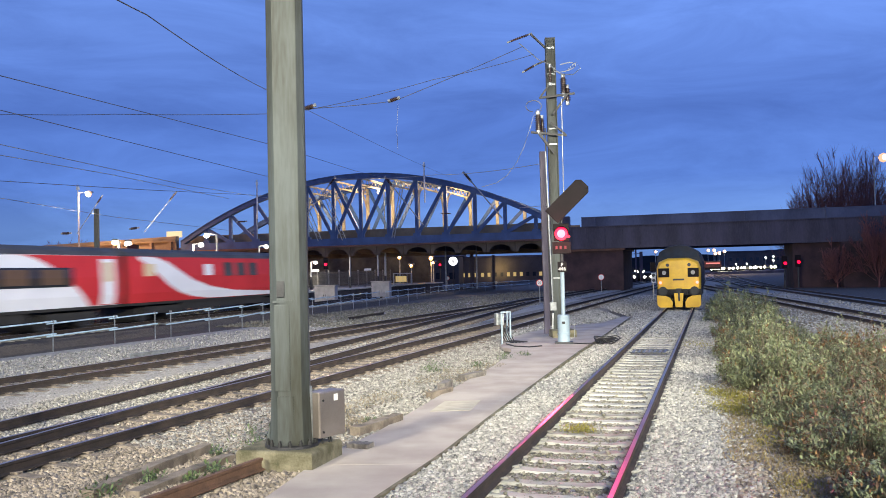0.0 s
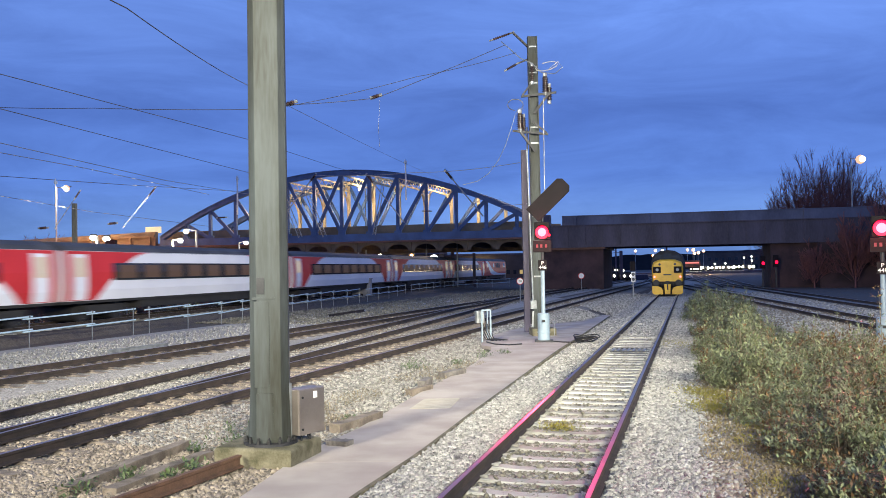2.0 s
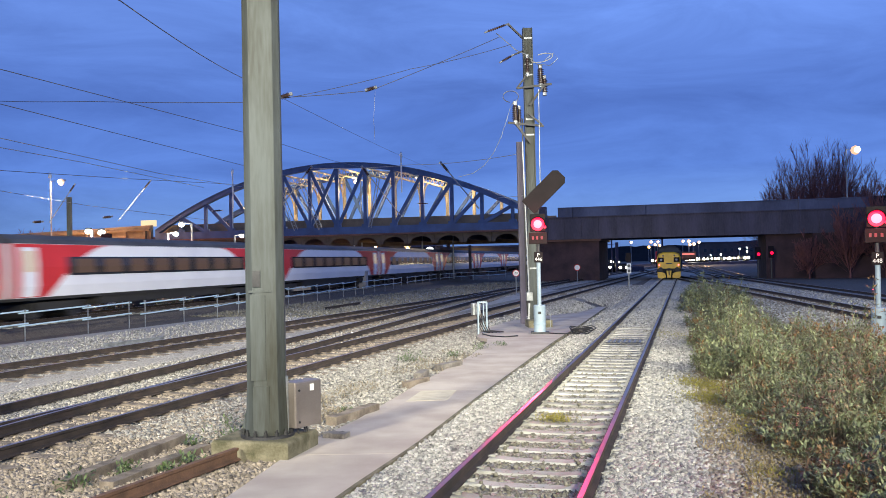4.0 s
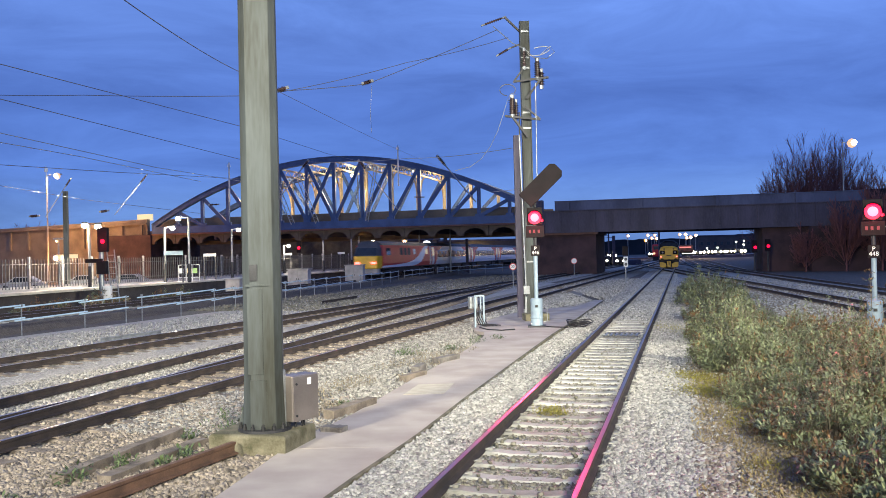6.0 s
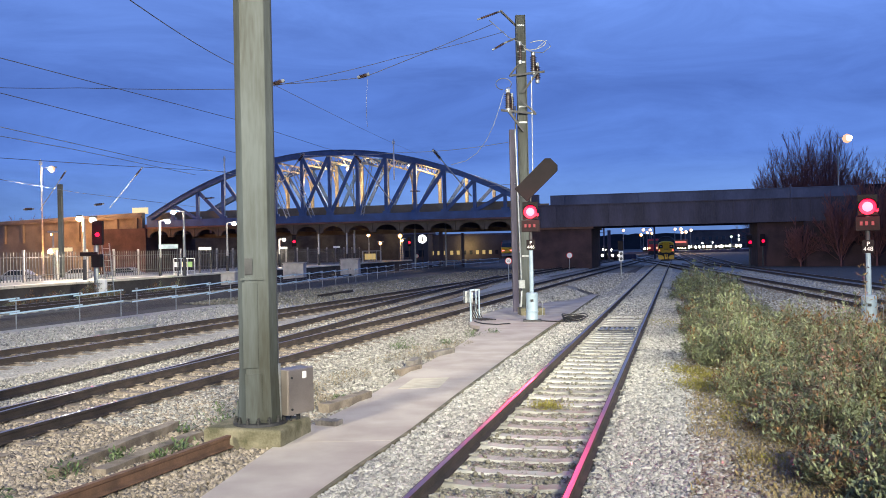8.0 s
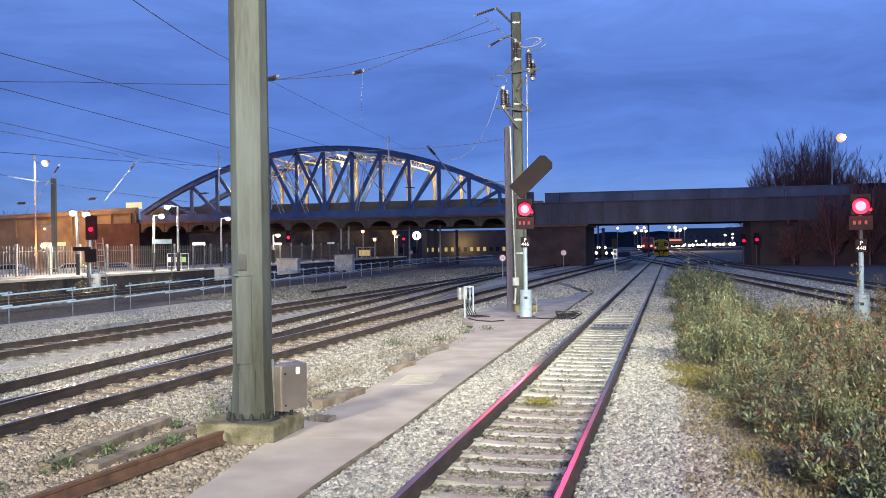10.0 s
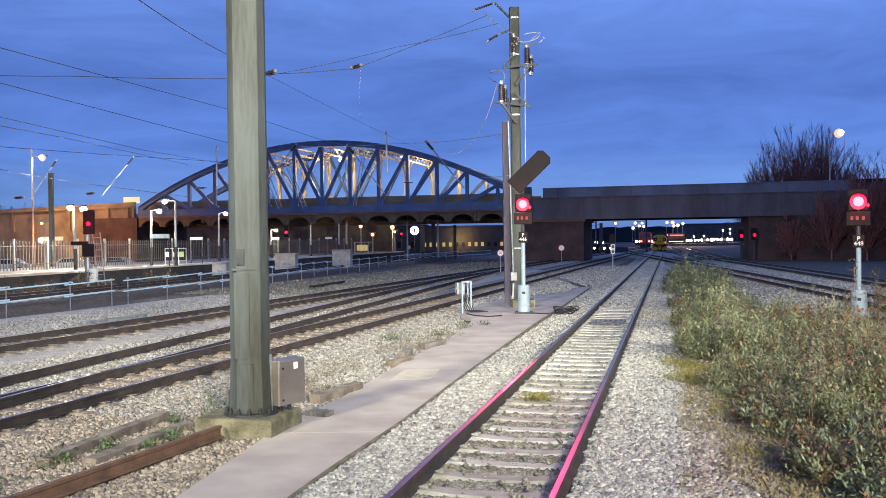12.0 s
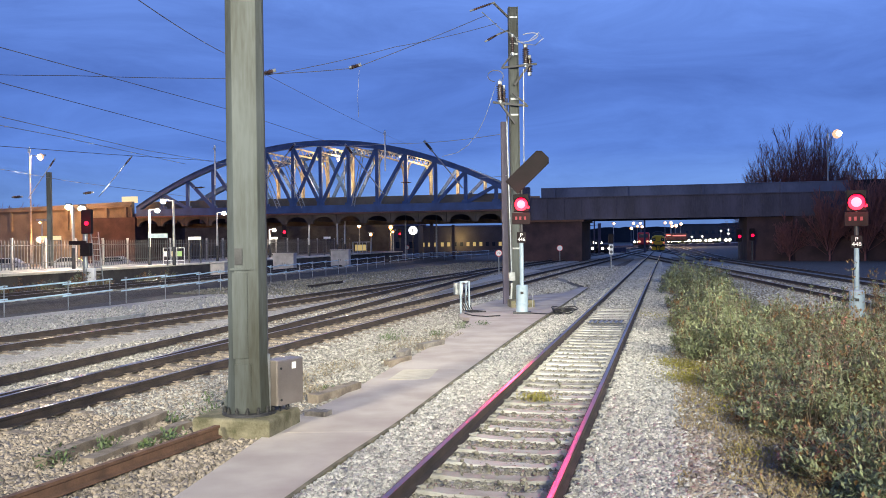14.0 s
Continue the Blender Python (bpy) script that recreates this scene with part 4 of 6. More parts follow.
def tall_lamp(x, y, h, glass, label, arm=0.0, r=0.35, watts=0, colour=(1, 0.75, 0.5)):
    t = thing("street_lamp", label, "street lamp", pose(x, y, 0), group="street lamps")
    part("pole", Geo().tube((arm, 0, 0), (arm, 0, h - 0.1), 0.13, 0.07, 10), GALV, t, "slender steel pole")
    part("arm", Geo().bar((arm, 0, h - 0.05), (0, 0, h), 0.07, 0.07), GALV, t)
    hd = part("lamp_head", Geo().box((0, 0, h + 0.05), (0.9, 0.4, 0.16)), GALV, t, "lamp housing", bevel=0.03)
    # Large ball and brighter core imitate the glow spreading round the lamp.
    part("lamp_glass", Geo().lathe(((0.05, -r), (r * 0.7, -r * 0.7), (r, 0), (r * 0.7, r * 0.7), (0.05, r)), pose(0, -0.3, h - 0.2), 14), glass, hd, "lamp glass enlarged to the size of its glow")
    part("bulb", Geo().lathe(((0.02, -r * 0.62), (r * 0.45, -r * 0.45), (r * 0.64, 0), (r * 0.45, r * 0.45), (0.02, r * 0.62)), pose(0, -0.3 - r, h - 0.2), 12), LAMP_CORE, hd, "bright core of the lamp glow")
    if watts:
        lamp("street_light", (x, y - 0.6, h - 0.8), watts, colour, 0.3)


x, y, z = (-51.39, 112.00, 14.00)
tall_lamp(x, y, z, ORANGE_LIGHT, "tall car park lamp with a warm glow", -1.5, 0.42, 9000, (1.0, 0.55, 0.22))
x, y, z = (52.65, 116.00, 16.28)
tall_lamp(x, y, z, ORANGE_LIGHT, "tall street lamp on the road bridge", -1.1, 0.62, 0)
for (x, y, z), r in (((-13.09, 112.00, 13.17), 0.32), ((-5.30, 112.00, 13.51), 0.12), ((-1.32, 112.00, 11.94), 0.10)):
    tall_lamp(x, y, z, ORANGE_LIGHT, "street lamp between the bridge trusses", 0.6, r, 0)
for x in (-27, -14, -1):
    p = BX(x, 5.5)
    lamp("bridge_street_light", (p.x, p.y, 12.2), 3600, (1.0, 0.74, 0.40), 0.3)
for i, (x, y, z) in enumerate(((-11.89, 125.00, 4.88), (-10.45, 128.00, 3.67), (-7.17, 122.00, 4.61), (-7.20, 128.00, 4.04))):
    tall_lamp(x, y, z, WARM_LIGHT, "sodium yard lamp beyond the bridge", 0.0, (0.30, 0.28, 0.34, 0.2)[i], 500 if i == 2 else 0, (1, 0.5, 0.12))

for z, r in ((3.18, 0.34), (4.74, 0.12)):
    tall_lamp(-36.8, 80.0, z, WARM_LIGHT if r < 0.2 else ORANGE_LIGHT, "low sodium lamp by the car park", 0.0, r)

# Orange-lit area behind the platform.
# Two low lamps without fixtures, added to throw orange on the wall.
lamp("orange_wall_fill", (-51.72, 110.00, 3.60), 2600, (1.0, 0.38, 0.06), 0.5)
lamp("orange_wall_fill", (-42.71, 108.00, 3.49), 1700, (1.0, 0.40, 0.07), 0.5)
for (x, y, z), w in (((-41.26, 82.00, 1.29), 0), ((-36.37, 84.00, 1.35), 10), ((-31.89, 84.00, 1.30), -5)):
    c = thing("parked_car", "silver parked car behind the palisade", "car", pose(x, y, -0.1, 0, 0, 12 + w), group="parked cars")
    prof = ((-2.1, 0.35), (-2.05, 0.75), (-1.2, 0.88), (-0.55, 1.38), (0.9, 1.42), (1.6, 0.95), (2.1, 0.8), (2.12, 0.35))
    part("body", Geo().loft([[Vector((px, s, pz)) for px, pz in prof] for s in (-0.8, 0.8)]), CAR_PAINT, c, "silver bodywork", bevel=0.06)
    part("window", Geo().plate(((-0.95, 0.92), (-0.45, 1.32), (0.8, 1.34), (1.25, 0.95)), pose(0, -0.80, 0, 90, 0, 0), 0.012), LOCO_GLASS, c, "dark side glass")
    for px in (-1.3, 1.3):
        part("wheel", Geo().tube((px, -0.82, 0.32), (px, 0.82, 0.32), 0.32, n=16), BLACK, c)

# Wall added to fill the dark gap under the truss.
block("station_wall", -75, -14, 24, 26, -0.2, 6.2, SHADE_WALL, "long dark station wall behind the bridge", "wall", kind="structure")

# Platform signs and small furniture.
def two_leg_sign(x, y, z, w, h, face, label, legs=1.0):
    t = thing("platform_sign", label, "sign", pose(x, y, 0), group="platform signs")
    part("panel", Geo().box((0, 0, z), (w, 0.08, h)), face, t, bevel=0.01)
    for s in (-1, 1):
        part("leg", Geo().bar((s * (w / 2 - 0.05), 0.06, legs), (s * (w / 2 - 0.05), 0.06, z), 0.07, 0.07, (0, 1, 0)), DARK, t)


for q, w, h, face, label in (((-19.60, 60.00, 3.06), 1.35, 0.30, SIGNAL_GREY, "blue-grey two-legged platform name board"), ((-18.77, 66.00, 2.90), 0.95, 0.22, WHITE, "white two-legged platform sign"),
                             ((-35.06, 78.00, 3.12), 1.8, 0.35, LIT_SIGN, "lit orange-white direction board"), ((-17.02, 88.00, 2.92), 0.75, 0.2, WHITE, "white two-legged platform sign"),
                             ((-12.44, 94.00, 2.94), 0.75, 0.22, WHITE, "white two-legged platform sign")):
    two_leg_sign(*q, w, h, face, label)
shelter = thing("platform_shelter", "small lit glazed kiosk on the platform end", "kiosk", pose(-9.59, 104.00, 0, 0, 0, 0))
part("frame", Geo().box((0, 0, 2.42), (2.2, 1.0, 0.08)).box((0, 0, 1.05), (2.2, 1.0, 0.1)).box((-1.06, 0, 1.74), (0.07, 1.0, 1.28)).box((1.06, 0, 1.74), (0.07, 1.0, 1.28)), POST_PAINT, shelter)
for x in (-0.5, 0.1, 0.6):
    part("mullion", Geo().box((x, -0.48, 1.74), (0.05, 0.05, 1.28)), POST_PAINT, shelter)
part("lit_panel", Geo().box((-0.2, 0.3, 1.75), (1.3, 0.05, 0.7)), LIT_ROOM, shelter, "glowing window")
ps = thing("notice_frame", "pale notice frames with lit posters by the fence", "notice board", pose(-19.14, 62.00, 0, 0, 0, 0))
for i, x in enumerate((-0.55, 0.0, 0.42)):
    part("frame_leg", Geo().bar((x - 0.2, 0, 1.0), (x - 0.2, 0, 2.2), 0.04, 0.04, (0, 1, 0)), WHITE, ps)
    part("poster", Geo().box((x, 0, 1.78), (0.32, 0.03, 0.36)), (WHITE, LIT_SIGN, GREEN_SIGN)[i], ps, ("white notice", "pale lit notice", "green and yellow notice")[i])
part("frame_leg", Geo().bar((0.75, 0, 1.0), (0.75, 0, 2.2), 0.04, 0.04, (0, 1, 0)).bar((-0.75, 0, 2.2), (0.75, 0, 2.2), 0.04, 0.04).bar((-0.75, 0, 1.3), (0.75, 0, 1.3), 0.04, 0.04), WHITE, ps)

# Colour-light signal at the platform ramp.
x, y, z = (-19.28, 47.00, 3.61)
sg = thing("colour_light_signal", "tall black colour-light signal showing red by the platform", "signal", pose(x, y, 0))
part("post", Geo().tube((0, 0, 0), (0, 0, 3.3), 0.13, n=12), GALV, sg, "grey signal post")
part("head", Geo().box((0.15, -0.1, 3.75), (0.55, 0.3, 1.3)), SIGN_BLACK, sg, "tall black signal head", bevel=0.03)
part("lens", Geo().tube((0.18, -0.25, 3.66), (0.18, -0.30, 3.66), 0.11, n=16), RED_LIGHT, sg, "glowing red lens")
part("side_arm", Geo().box((-0.35, -0.1, 2.62), (0.9, 0.3, 0.22)).box((0.12, -0.2, 2.25), (0.5, 0.4, 0.7)), SIGN_BLACK, sg, "black lower signal unit", bevel=0.02)
g = Geo()
for s in (0.55, 0.95):
    g.bar((s, 0, 0.3), (s - 0.25, 0, 3.2), 0.05, 0.05, (0, 1, 0))
for k in range(8):
    g.bar((0.52 - 0.03 * k, 0, 0.6 + 0.33 * k), (0.93 - 0.03 * k, 0, 0.6 + 0.33 * k), 0.03, 0.03)
part("ladder", g, GALV, sg, "narrow steel ladder")
part("case", Geo().box((0.35, -0.1, 0.9), (0.4, 0.3, 0.7)), WHITE, sg, "small white equipment case", bevel=0.02)
lamp("red_signal_light", (x + 0.18, y - 0.8, 3.66), 40, (1, 0.03, 0.06), 0.1)
for (x, y, z) in ((-17.74, 98.00, 3.65), (-6.21, 128.00, 3.53), (31.46, 92.00, 2.58), (33.20, 93.00, 2.68)):
    t = thing("colour_light_signal", "distant colour-light signal showing red", "signal", pose(x, y, 0), group="distant red signals")
    part("post", Geo().tube((0, 0.1, 0), (0, 0.1, z), 0.1, n=8), DARK, t)
    part("head", Geo().box((0, 0.1, z + 0.1), (0.5, 0.3, 1.3)), SIGN_BLACK, t, bevel=0.02)
    part("lens", Geo().tube((0, -0.08, z), (0, -0.14, z), 0.16, n=14), RED_LIGHT, t, "glowing red lens")

# ---- tube fence by the yard ----
tf = thing("tube_fence", "low pale blue tubular handrail fence along the yard", "fence")
FENCE_LINE = ((20.0, -19.6), (31.8, -16.05), (43.7, -12.45), (55.2, -10.9), (64.0, -9.65), (77.7, -6.9), (88.9, -5.0), (106.0, -1.9), (116.0, 2.5), (122.0, 6.8))
TF = lambda y, z: Vector((float(np.interp(y, [p[0] for p in FENCE_LINE], [p[1] for p in FENCE_LINE])), y, z))
SECTIONS = ((28.9, 31.8, 35.0, 37.45), (38.5, 41.3, 44.2, 47.0, 50.0), (52.2, 55.2, 58.2, 61.2, 64.2, 67.2, 70.2), (72.2, 75.4, 78.6, 81.8, 85.0), (87.5, 91.0, 94.5, 98.0, 101.5), (104.0, 107.5, 111.0, 114.5, 118.0, 121.5))
for posts in SECTIONS:
    for k, y in enumerate(posts):
        part("post", Geo().tube(TF(y, -0.12), TF(y, 1.03), 0.024, n=7), GALV, tf)
        part("clamp", Geo().box(tuple(TF(y, 1.02)), (0.085, 0.085, 0.10)), GALV, tf)
        if k + 1 < len(posts):
            for z in (0.97, 0.50):
                part("rail", Geo().tube(TF(y - 0.3, z - 0.03), TF(posts[k + 1] + 0.15, z + 0.05), 0.031, n=7), FENCE_PAINT, tf)

# Equipment cabinets.
for (x, y), w, h, lab in (((-12.9, 71.2), 1.75, 1.6, "weathered grey equipment cabinet by the fence"), ((-9.05, 77.5), 1.65, 1.78, "weathered grey equipment cabinet by the fence"), ((-15.6, 60.9), 1.05, 1.15, "low bluish-grey equipment cabinet")):
    c = thing("equipment_cabinet", lab, "cabinet", pose(x, y, 0, 0, 0, -8), group="equipment cabinets")
    part("body", Geo().box((0, 0, h / 2 - 0.05), (w, 0.8, h)), CABINET, c, bevel=0.03)
    part("roof", Geo().box((0, 0, h), (w + 0.12, 0.92, 0.08)), CABINET, c, "overhanging lid", bevel=0.02)
    for s in (-1, 1):
        part("door", Geo().box((s * w / 4, -0.41, h / 2), (w / 2 - 0.03, 0.03, h - 0.2)), CABINET, c, bevel=0.006)
        part("handle", Geo().box((s * 0.08, -0.44, h / 2), (0.03, 0.04, 0.16)), BLACK, c)


def round_sign(x, y, z, r, text, label, post=True):
    t = thing("speed_sign", label, "sign", pose(x, y, 0, 0, 0, -math.degrees(math.atan2(x, y))), group="lineside signs")
    part("post", Geo().tube((0, 0.05, 0), (0, 0.05, z), 0.04, n=8), GALV, t)
    d = part("disc", Geo().tube((0, 0, z), (0, 0.03, z), r, n=24), RED_PAINT, t, "red rimmed disc")
    part("face", Geo().tube((0, -0.006, z), (0, 0.0, z), r * 0.82, n=24), WHITE, t, "white sign face")
    if text:
        letters("sign_text", text, r * 1.05, pose(0, -0.012, z, 90, 0, 0), BLACK, t, "black figures")


x, y, z = (4.29, 66.00, 1.51)
round_sign(x, y, z, 0.26, "20", "round speed limit sign on a low post")
x, y, z = (12.44, 92.00, 1.56)
round_sign(x, y, z, 0.33, "", "round white lineside sign by the pier")
x, y, z = (-4.83, 120.00, 1.59)
round_sign(x, y, z, 0.3, "", "round white lineside sign")
x, y, z = (13.41, 69.00, 1.66)
t = thing("lineside_board", "white two-disc lineside board on a post", "sign", pose(x, y, 0))
part("post", Geo().tube((0, 0.05, 0), (0, 0.05, z), 0.05, n=8), GALV, t)
part("panel", Geo().box((0, 0, z), (0.34, 0.04, 0.8)), WHITE, t, "white panel", bevel=0.01)
for dz in (-0.2, 0.2):
    part("disc", Geo().tube((0, -0.022, z + dz), (0, -0.03, z + dz), 0.12, n=16), PALISADE, t, "grey disc")
part("signal_unit", Geo().box((0, 0.1, z + 0.85), (0.4, 0.3, 0.75)), SIGN_BLACK, t, "black unit above the panel", bevel=0.02)


# ---- moving trains ----
def vehicle(length, label, kind):
    """One railway vehicle along its own y axis, nose towards +y, centred at its middle."""
    v = thing("train_coach", label, "railway coach", group="express train")
    h = length / 2 - 0.25
    sec = [(-1.28, 0.95), (-1.36, 1.4), (-1.36, 2.2), (-1.28, 3.15)]
    sec = sec + [(-x, z) for x, z in reversed(sec)]
    part("body", Geo().loft([[Vector((x, y, z)) for x, z in sec] for y in (-h, h)]), COACH_WHITE if kind == "coach" else RED_PAINT, v, "painted body shell", smooth=False)
    roof = [(-1.29, 3.12), (-1.12, 3.34), (-0.7, 3.52), (0, 3.58), (0.7, 3.52), (1.12, 3.34), (1.29, 3.12)]
    part("roof", Geo().loft([[Vector((x, y, z)) for x, z in roof] for y in (-h, h)]), ROOF_GREY, v, "dark ribbed roof")
    part("underframe", Geo().box((0, 0, 0.72), (2.3, length * 0.5, 0.5)).box((0, 0, 0.9), (2.5, 2 * h, 0.14)), UNDER, v, "sooty underframe boxes")
    for s in (-1, 1):
        b = part("bogie", Geo().box((0, s * (h - 3.2), 0.55), (2.3, 3.2, 0.35)), UNDER, v)
        for o in (-1.3, 1.3):
            part("wheelset", Geo().tube((-0.8, s * (h - 3.2) + o, 0.46), (0.8, s * (h - 3.2) + o, 0.46), 0.46, n=16), DARK, b)
    part("gangway", Geo().box((0, -h - 0.12, 2.1), (1.7, 0.24, 2.3)).box((0, h + 0.12, 2.1), (1.7, 0.24, 2.3)), BLACK, v, "black gangway bellows") if kind == "coach" else None
    def panel(name, material, y0, y1, z0, z1, lab, lean0=0.0, lean1=0.0, out=0.012):
        for s in (-1, 1):
            xx = lambda z: np.interp(z, [0.95, 1.4, 2.2, 3.15], [1.28, 1.36, 1.36, 1.28]) + out
            zs = [z0] + [z for z in (1.4, 2.2) if z0 < z < z1] + [z1]
            g = Geo()
            rows = [[Vector((s * xx(z), y0 + lean0 * (z - z0) / (z1 - z0), z)), Vector((s * xx(z), y1 + lean1 * (z - z0) / (z1 - z0), z))] for z in zs]
            vts = [p for r in rows for p in r]
            g.add(vts, [(2 * i, 2 * i + 1, 2 * i + 3, 2 * i + 2) for i in range(len(rows) - 1)])
            g.add([p - Vector((s * 0.01, 0, 0)) for p in vts], [(2 * i + 2, 2 * i + 3, 2 * i + 1, 2 * i) for i in range(len(rows) - 1)])
            part(name, g, material, v, lab)
    def sweep_panel(name, material, cols, lab, out):
        """A livery field whose lower and upper edges run through (y, low, high)."""
        xx = lambda z: float(np.interp(z, [0.95, 1.4, 2.2, 3.15], [1.28, 1.36, 1.36, 1.28])) + out
        for s in (-1, 1):
            front = [[Vector((s * xx(z), y, z)) for z in (lo, min(max(1.4, lo), hi), min(max(2.2, lo), hi), hi)] for y, lo, hi in cols]
            g = Geo().loft(front, closed=False)
            g.loft([[p - Vector((s * 0.008, 0, 0)) for p in row] for row in reversed(front)], closed=False)
            part(name, g, material, v, lab)
    if kind == "coach":
        us = np.linspace(0, 1, 9)
        for s in (-1, 1):
            cols = [(s * (h - 6.6 + 4.4 * u), 3.14 - 2.17 * u ** 1.9, 3.14) for u in us] + [(s * h, 0.97, 3.14)]
            sweep_panel("red_panel", RED_PAINT, cols, "red livery end field with a swept edge", 0.010)
            panel("door", COACH_WHITE, s * (h - 1.0) - 0.5, s * (h - 1.0) + 0.5, 1.0, 3.0, "white plug door", out=0.022)
            panel("door_window", LIT_DOOR, s * (h - 1.0) - 0.3, s * (h - 1.0) + 0.3, 2.0, 2.85, "lit door window", out=0.034)
        panel("window_band", LOCO_GLASS, -h + 3.4, h - 3.4, 1.82, 2.62, "dark window band", out=0.024)
        for i in range(8):
            y = -h + 4.6 + (2 * h - 9.2) * i / 7
            panel("window", LIT_WINDOW, y - 0.75, y + 0.75, 1.92, 2.54, "dimly lit window", out=0.034)
    else:
        inner, outer = (-1, 1) if kind == "front" else (1, -1)
        at = lambda d: inner * (h - d)
        cols = ((0.9, 3.02, 3.14), (1.6, 2.75, 3.14), (2.4, 2.3, 3.1), (3.3, 1.78, 2.9), (4.3, 1.38, 2.5), (5.6, 1.12, 2.0), (7.4, 0.98, 1.6), (10.0, 0.97, 1.34), (14.0, 0.97, 1.2), (2 * h, 0.97, 1.15))
        sweep_panel("swoosh", COACH_WHITE, [(at(d), lo, hi) for d, lo, hi in cols], "white livery sweep", 0.011)
        for d in (1.7, 7.2):
            panel("side_window", LIT_DOOR if d < 2 else COACH_WHITE, at(d) - 0.45, at(d) + 0.45, 2.2, 2.8, "pale side window", out=0.022)
        for d in (9.4, 10.9, 12.4):
            panel("grille", ROOF_GREY, at(d) - 0.5, at(d) + 0.5, 2.15, 2.9, "dark side grille", out=0.022)
        panel("window_band", LOCO_GLASS, at(2 * h - 1.9) - 0.7, at(2 * h - 1.9) + 0.7, 2.15, 2.85, "cab side window", out=0.022)
        part("end_wall", Geo().box((0, inner * (h + 0.06), 2.1), (2.4, 0.12, 2.2)), UNDER, v, "dark blunt inner end")
        e = outer
        low = [(-1.28, 0.9), (1.28, 0.9), (1.32, 2.12), (-1.32, 2.12)]
        part("nose", Geo().loft([[Vector((x * k, e * (h + d), z)) for x, z in low] for d, k in ((-0.02, 1), (0.8, 0.97), (1.25, 0.86))]), LOCO_YELLOW, v, "yellow warning nose", bevel=0.05)
        cab = ((2.12, -0.02, 1.18, 1.30), (2.9, -0.02, 0.62, 1.24), (3.5, -0.02, 0.12, 0.9))
        part("cab_top", Geo().loft([[Vector((x * w, e * (h + d), z)) for x, d in ((-1, d0), (1, d0), (0.9, d1), (-0.9, d1))] for z, d0, d1, w in cab]), ROOF_GREY, v, "dark raked cab top")
        ws = ((2.22, 1.13, 1.08), (2.88, 0.66, 1.0))
        part("windscreen", Geo().loft([[Vector((x * w, e * (h + d + o), z)) for x, o in ((-1, 0.03), (1, 0.03), (1, -0.04), (-1, -0.04))] for z, d, w in ws]), LOCO_GLASS, v, "dark raked windscreen")
        if e < 0:
            for x in (-0.8, 0.8):
                part("tail_lamp", Geo().box((x, -h - 1.24, 1.45), (0.46, 0.12, 0.19)), RED_TAIL, v, "glowing red tail lamp")
        part("skirt", Geo().box((0, e * (h + 0.7), 0.62), (2.3, 0.7, 0.6)), CABINET, v, "pale front skirt", bevel=0.05)
    return v


coach_first = vehicle(24.3, "red and white express coach with dark window band", "coach")
power_first = vehicle(19.5, "red and white express driving car with a yellow nose", "tail")
express = [(power_first, 9.75)]
off = 19.5
for i in range(9):
    ob = coach_first if i == 0 else copy_thing(coach_first, Matrix())
    express.append((ob, off + 12.15))
    off += 24.3
express.append((vehicle(19.5, "red express locomotive with a white livery sweep", "front"), off + 9.75))


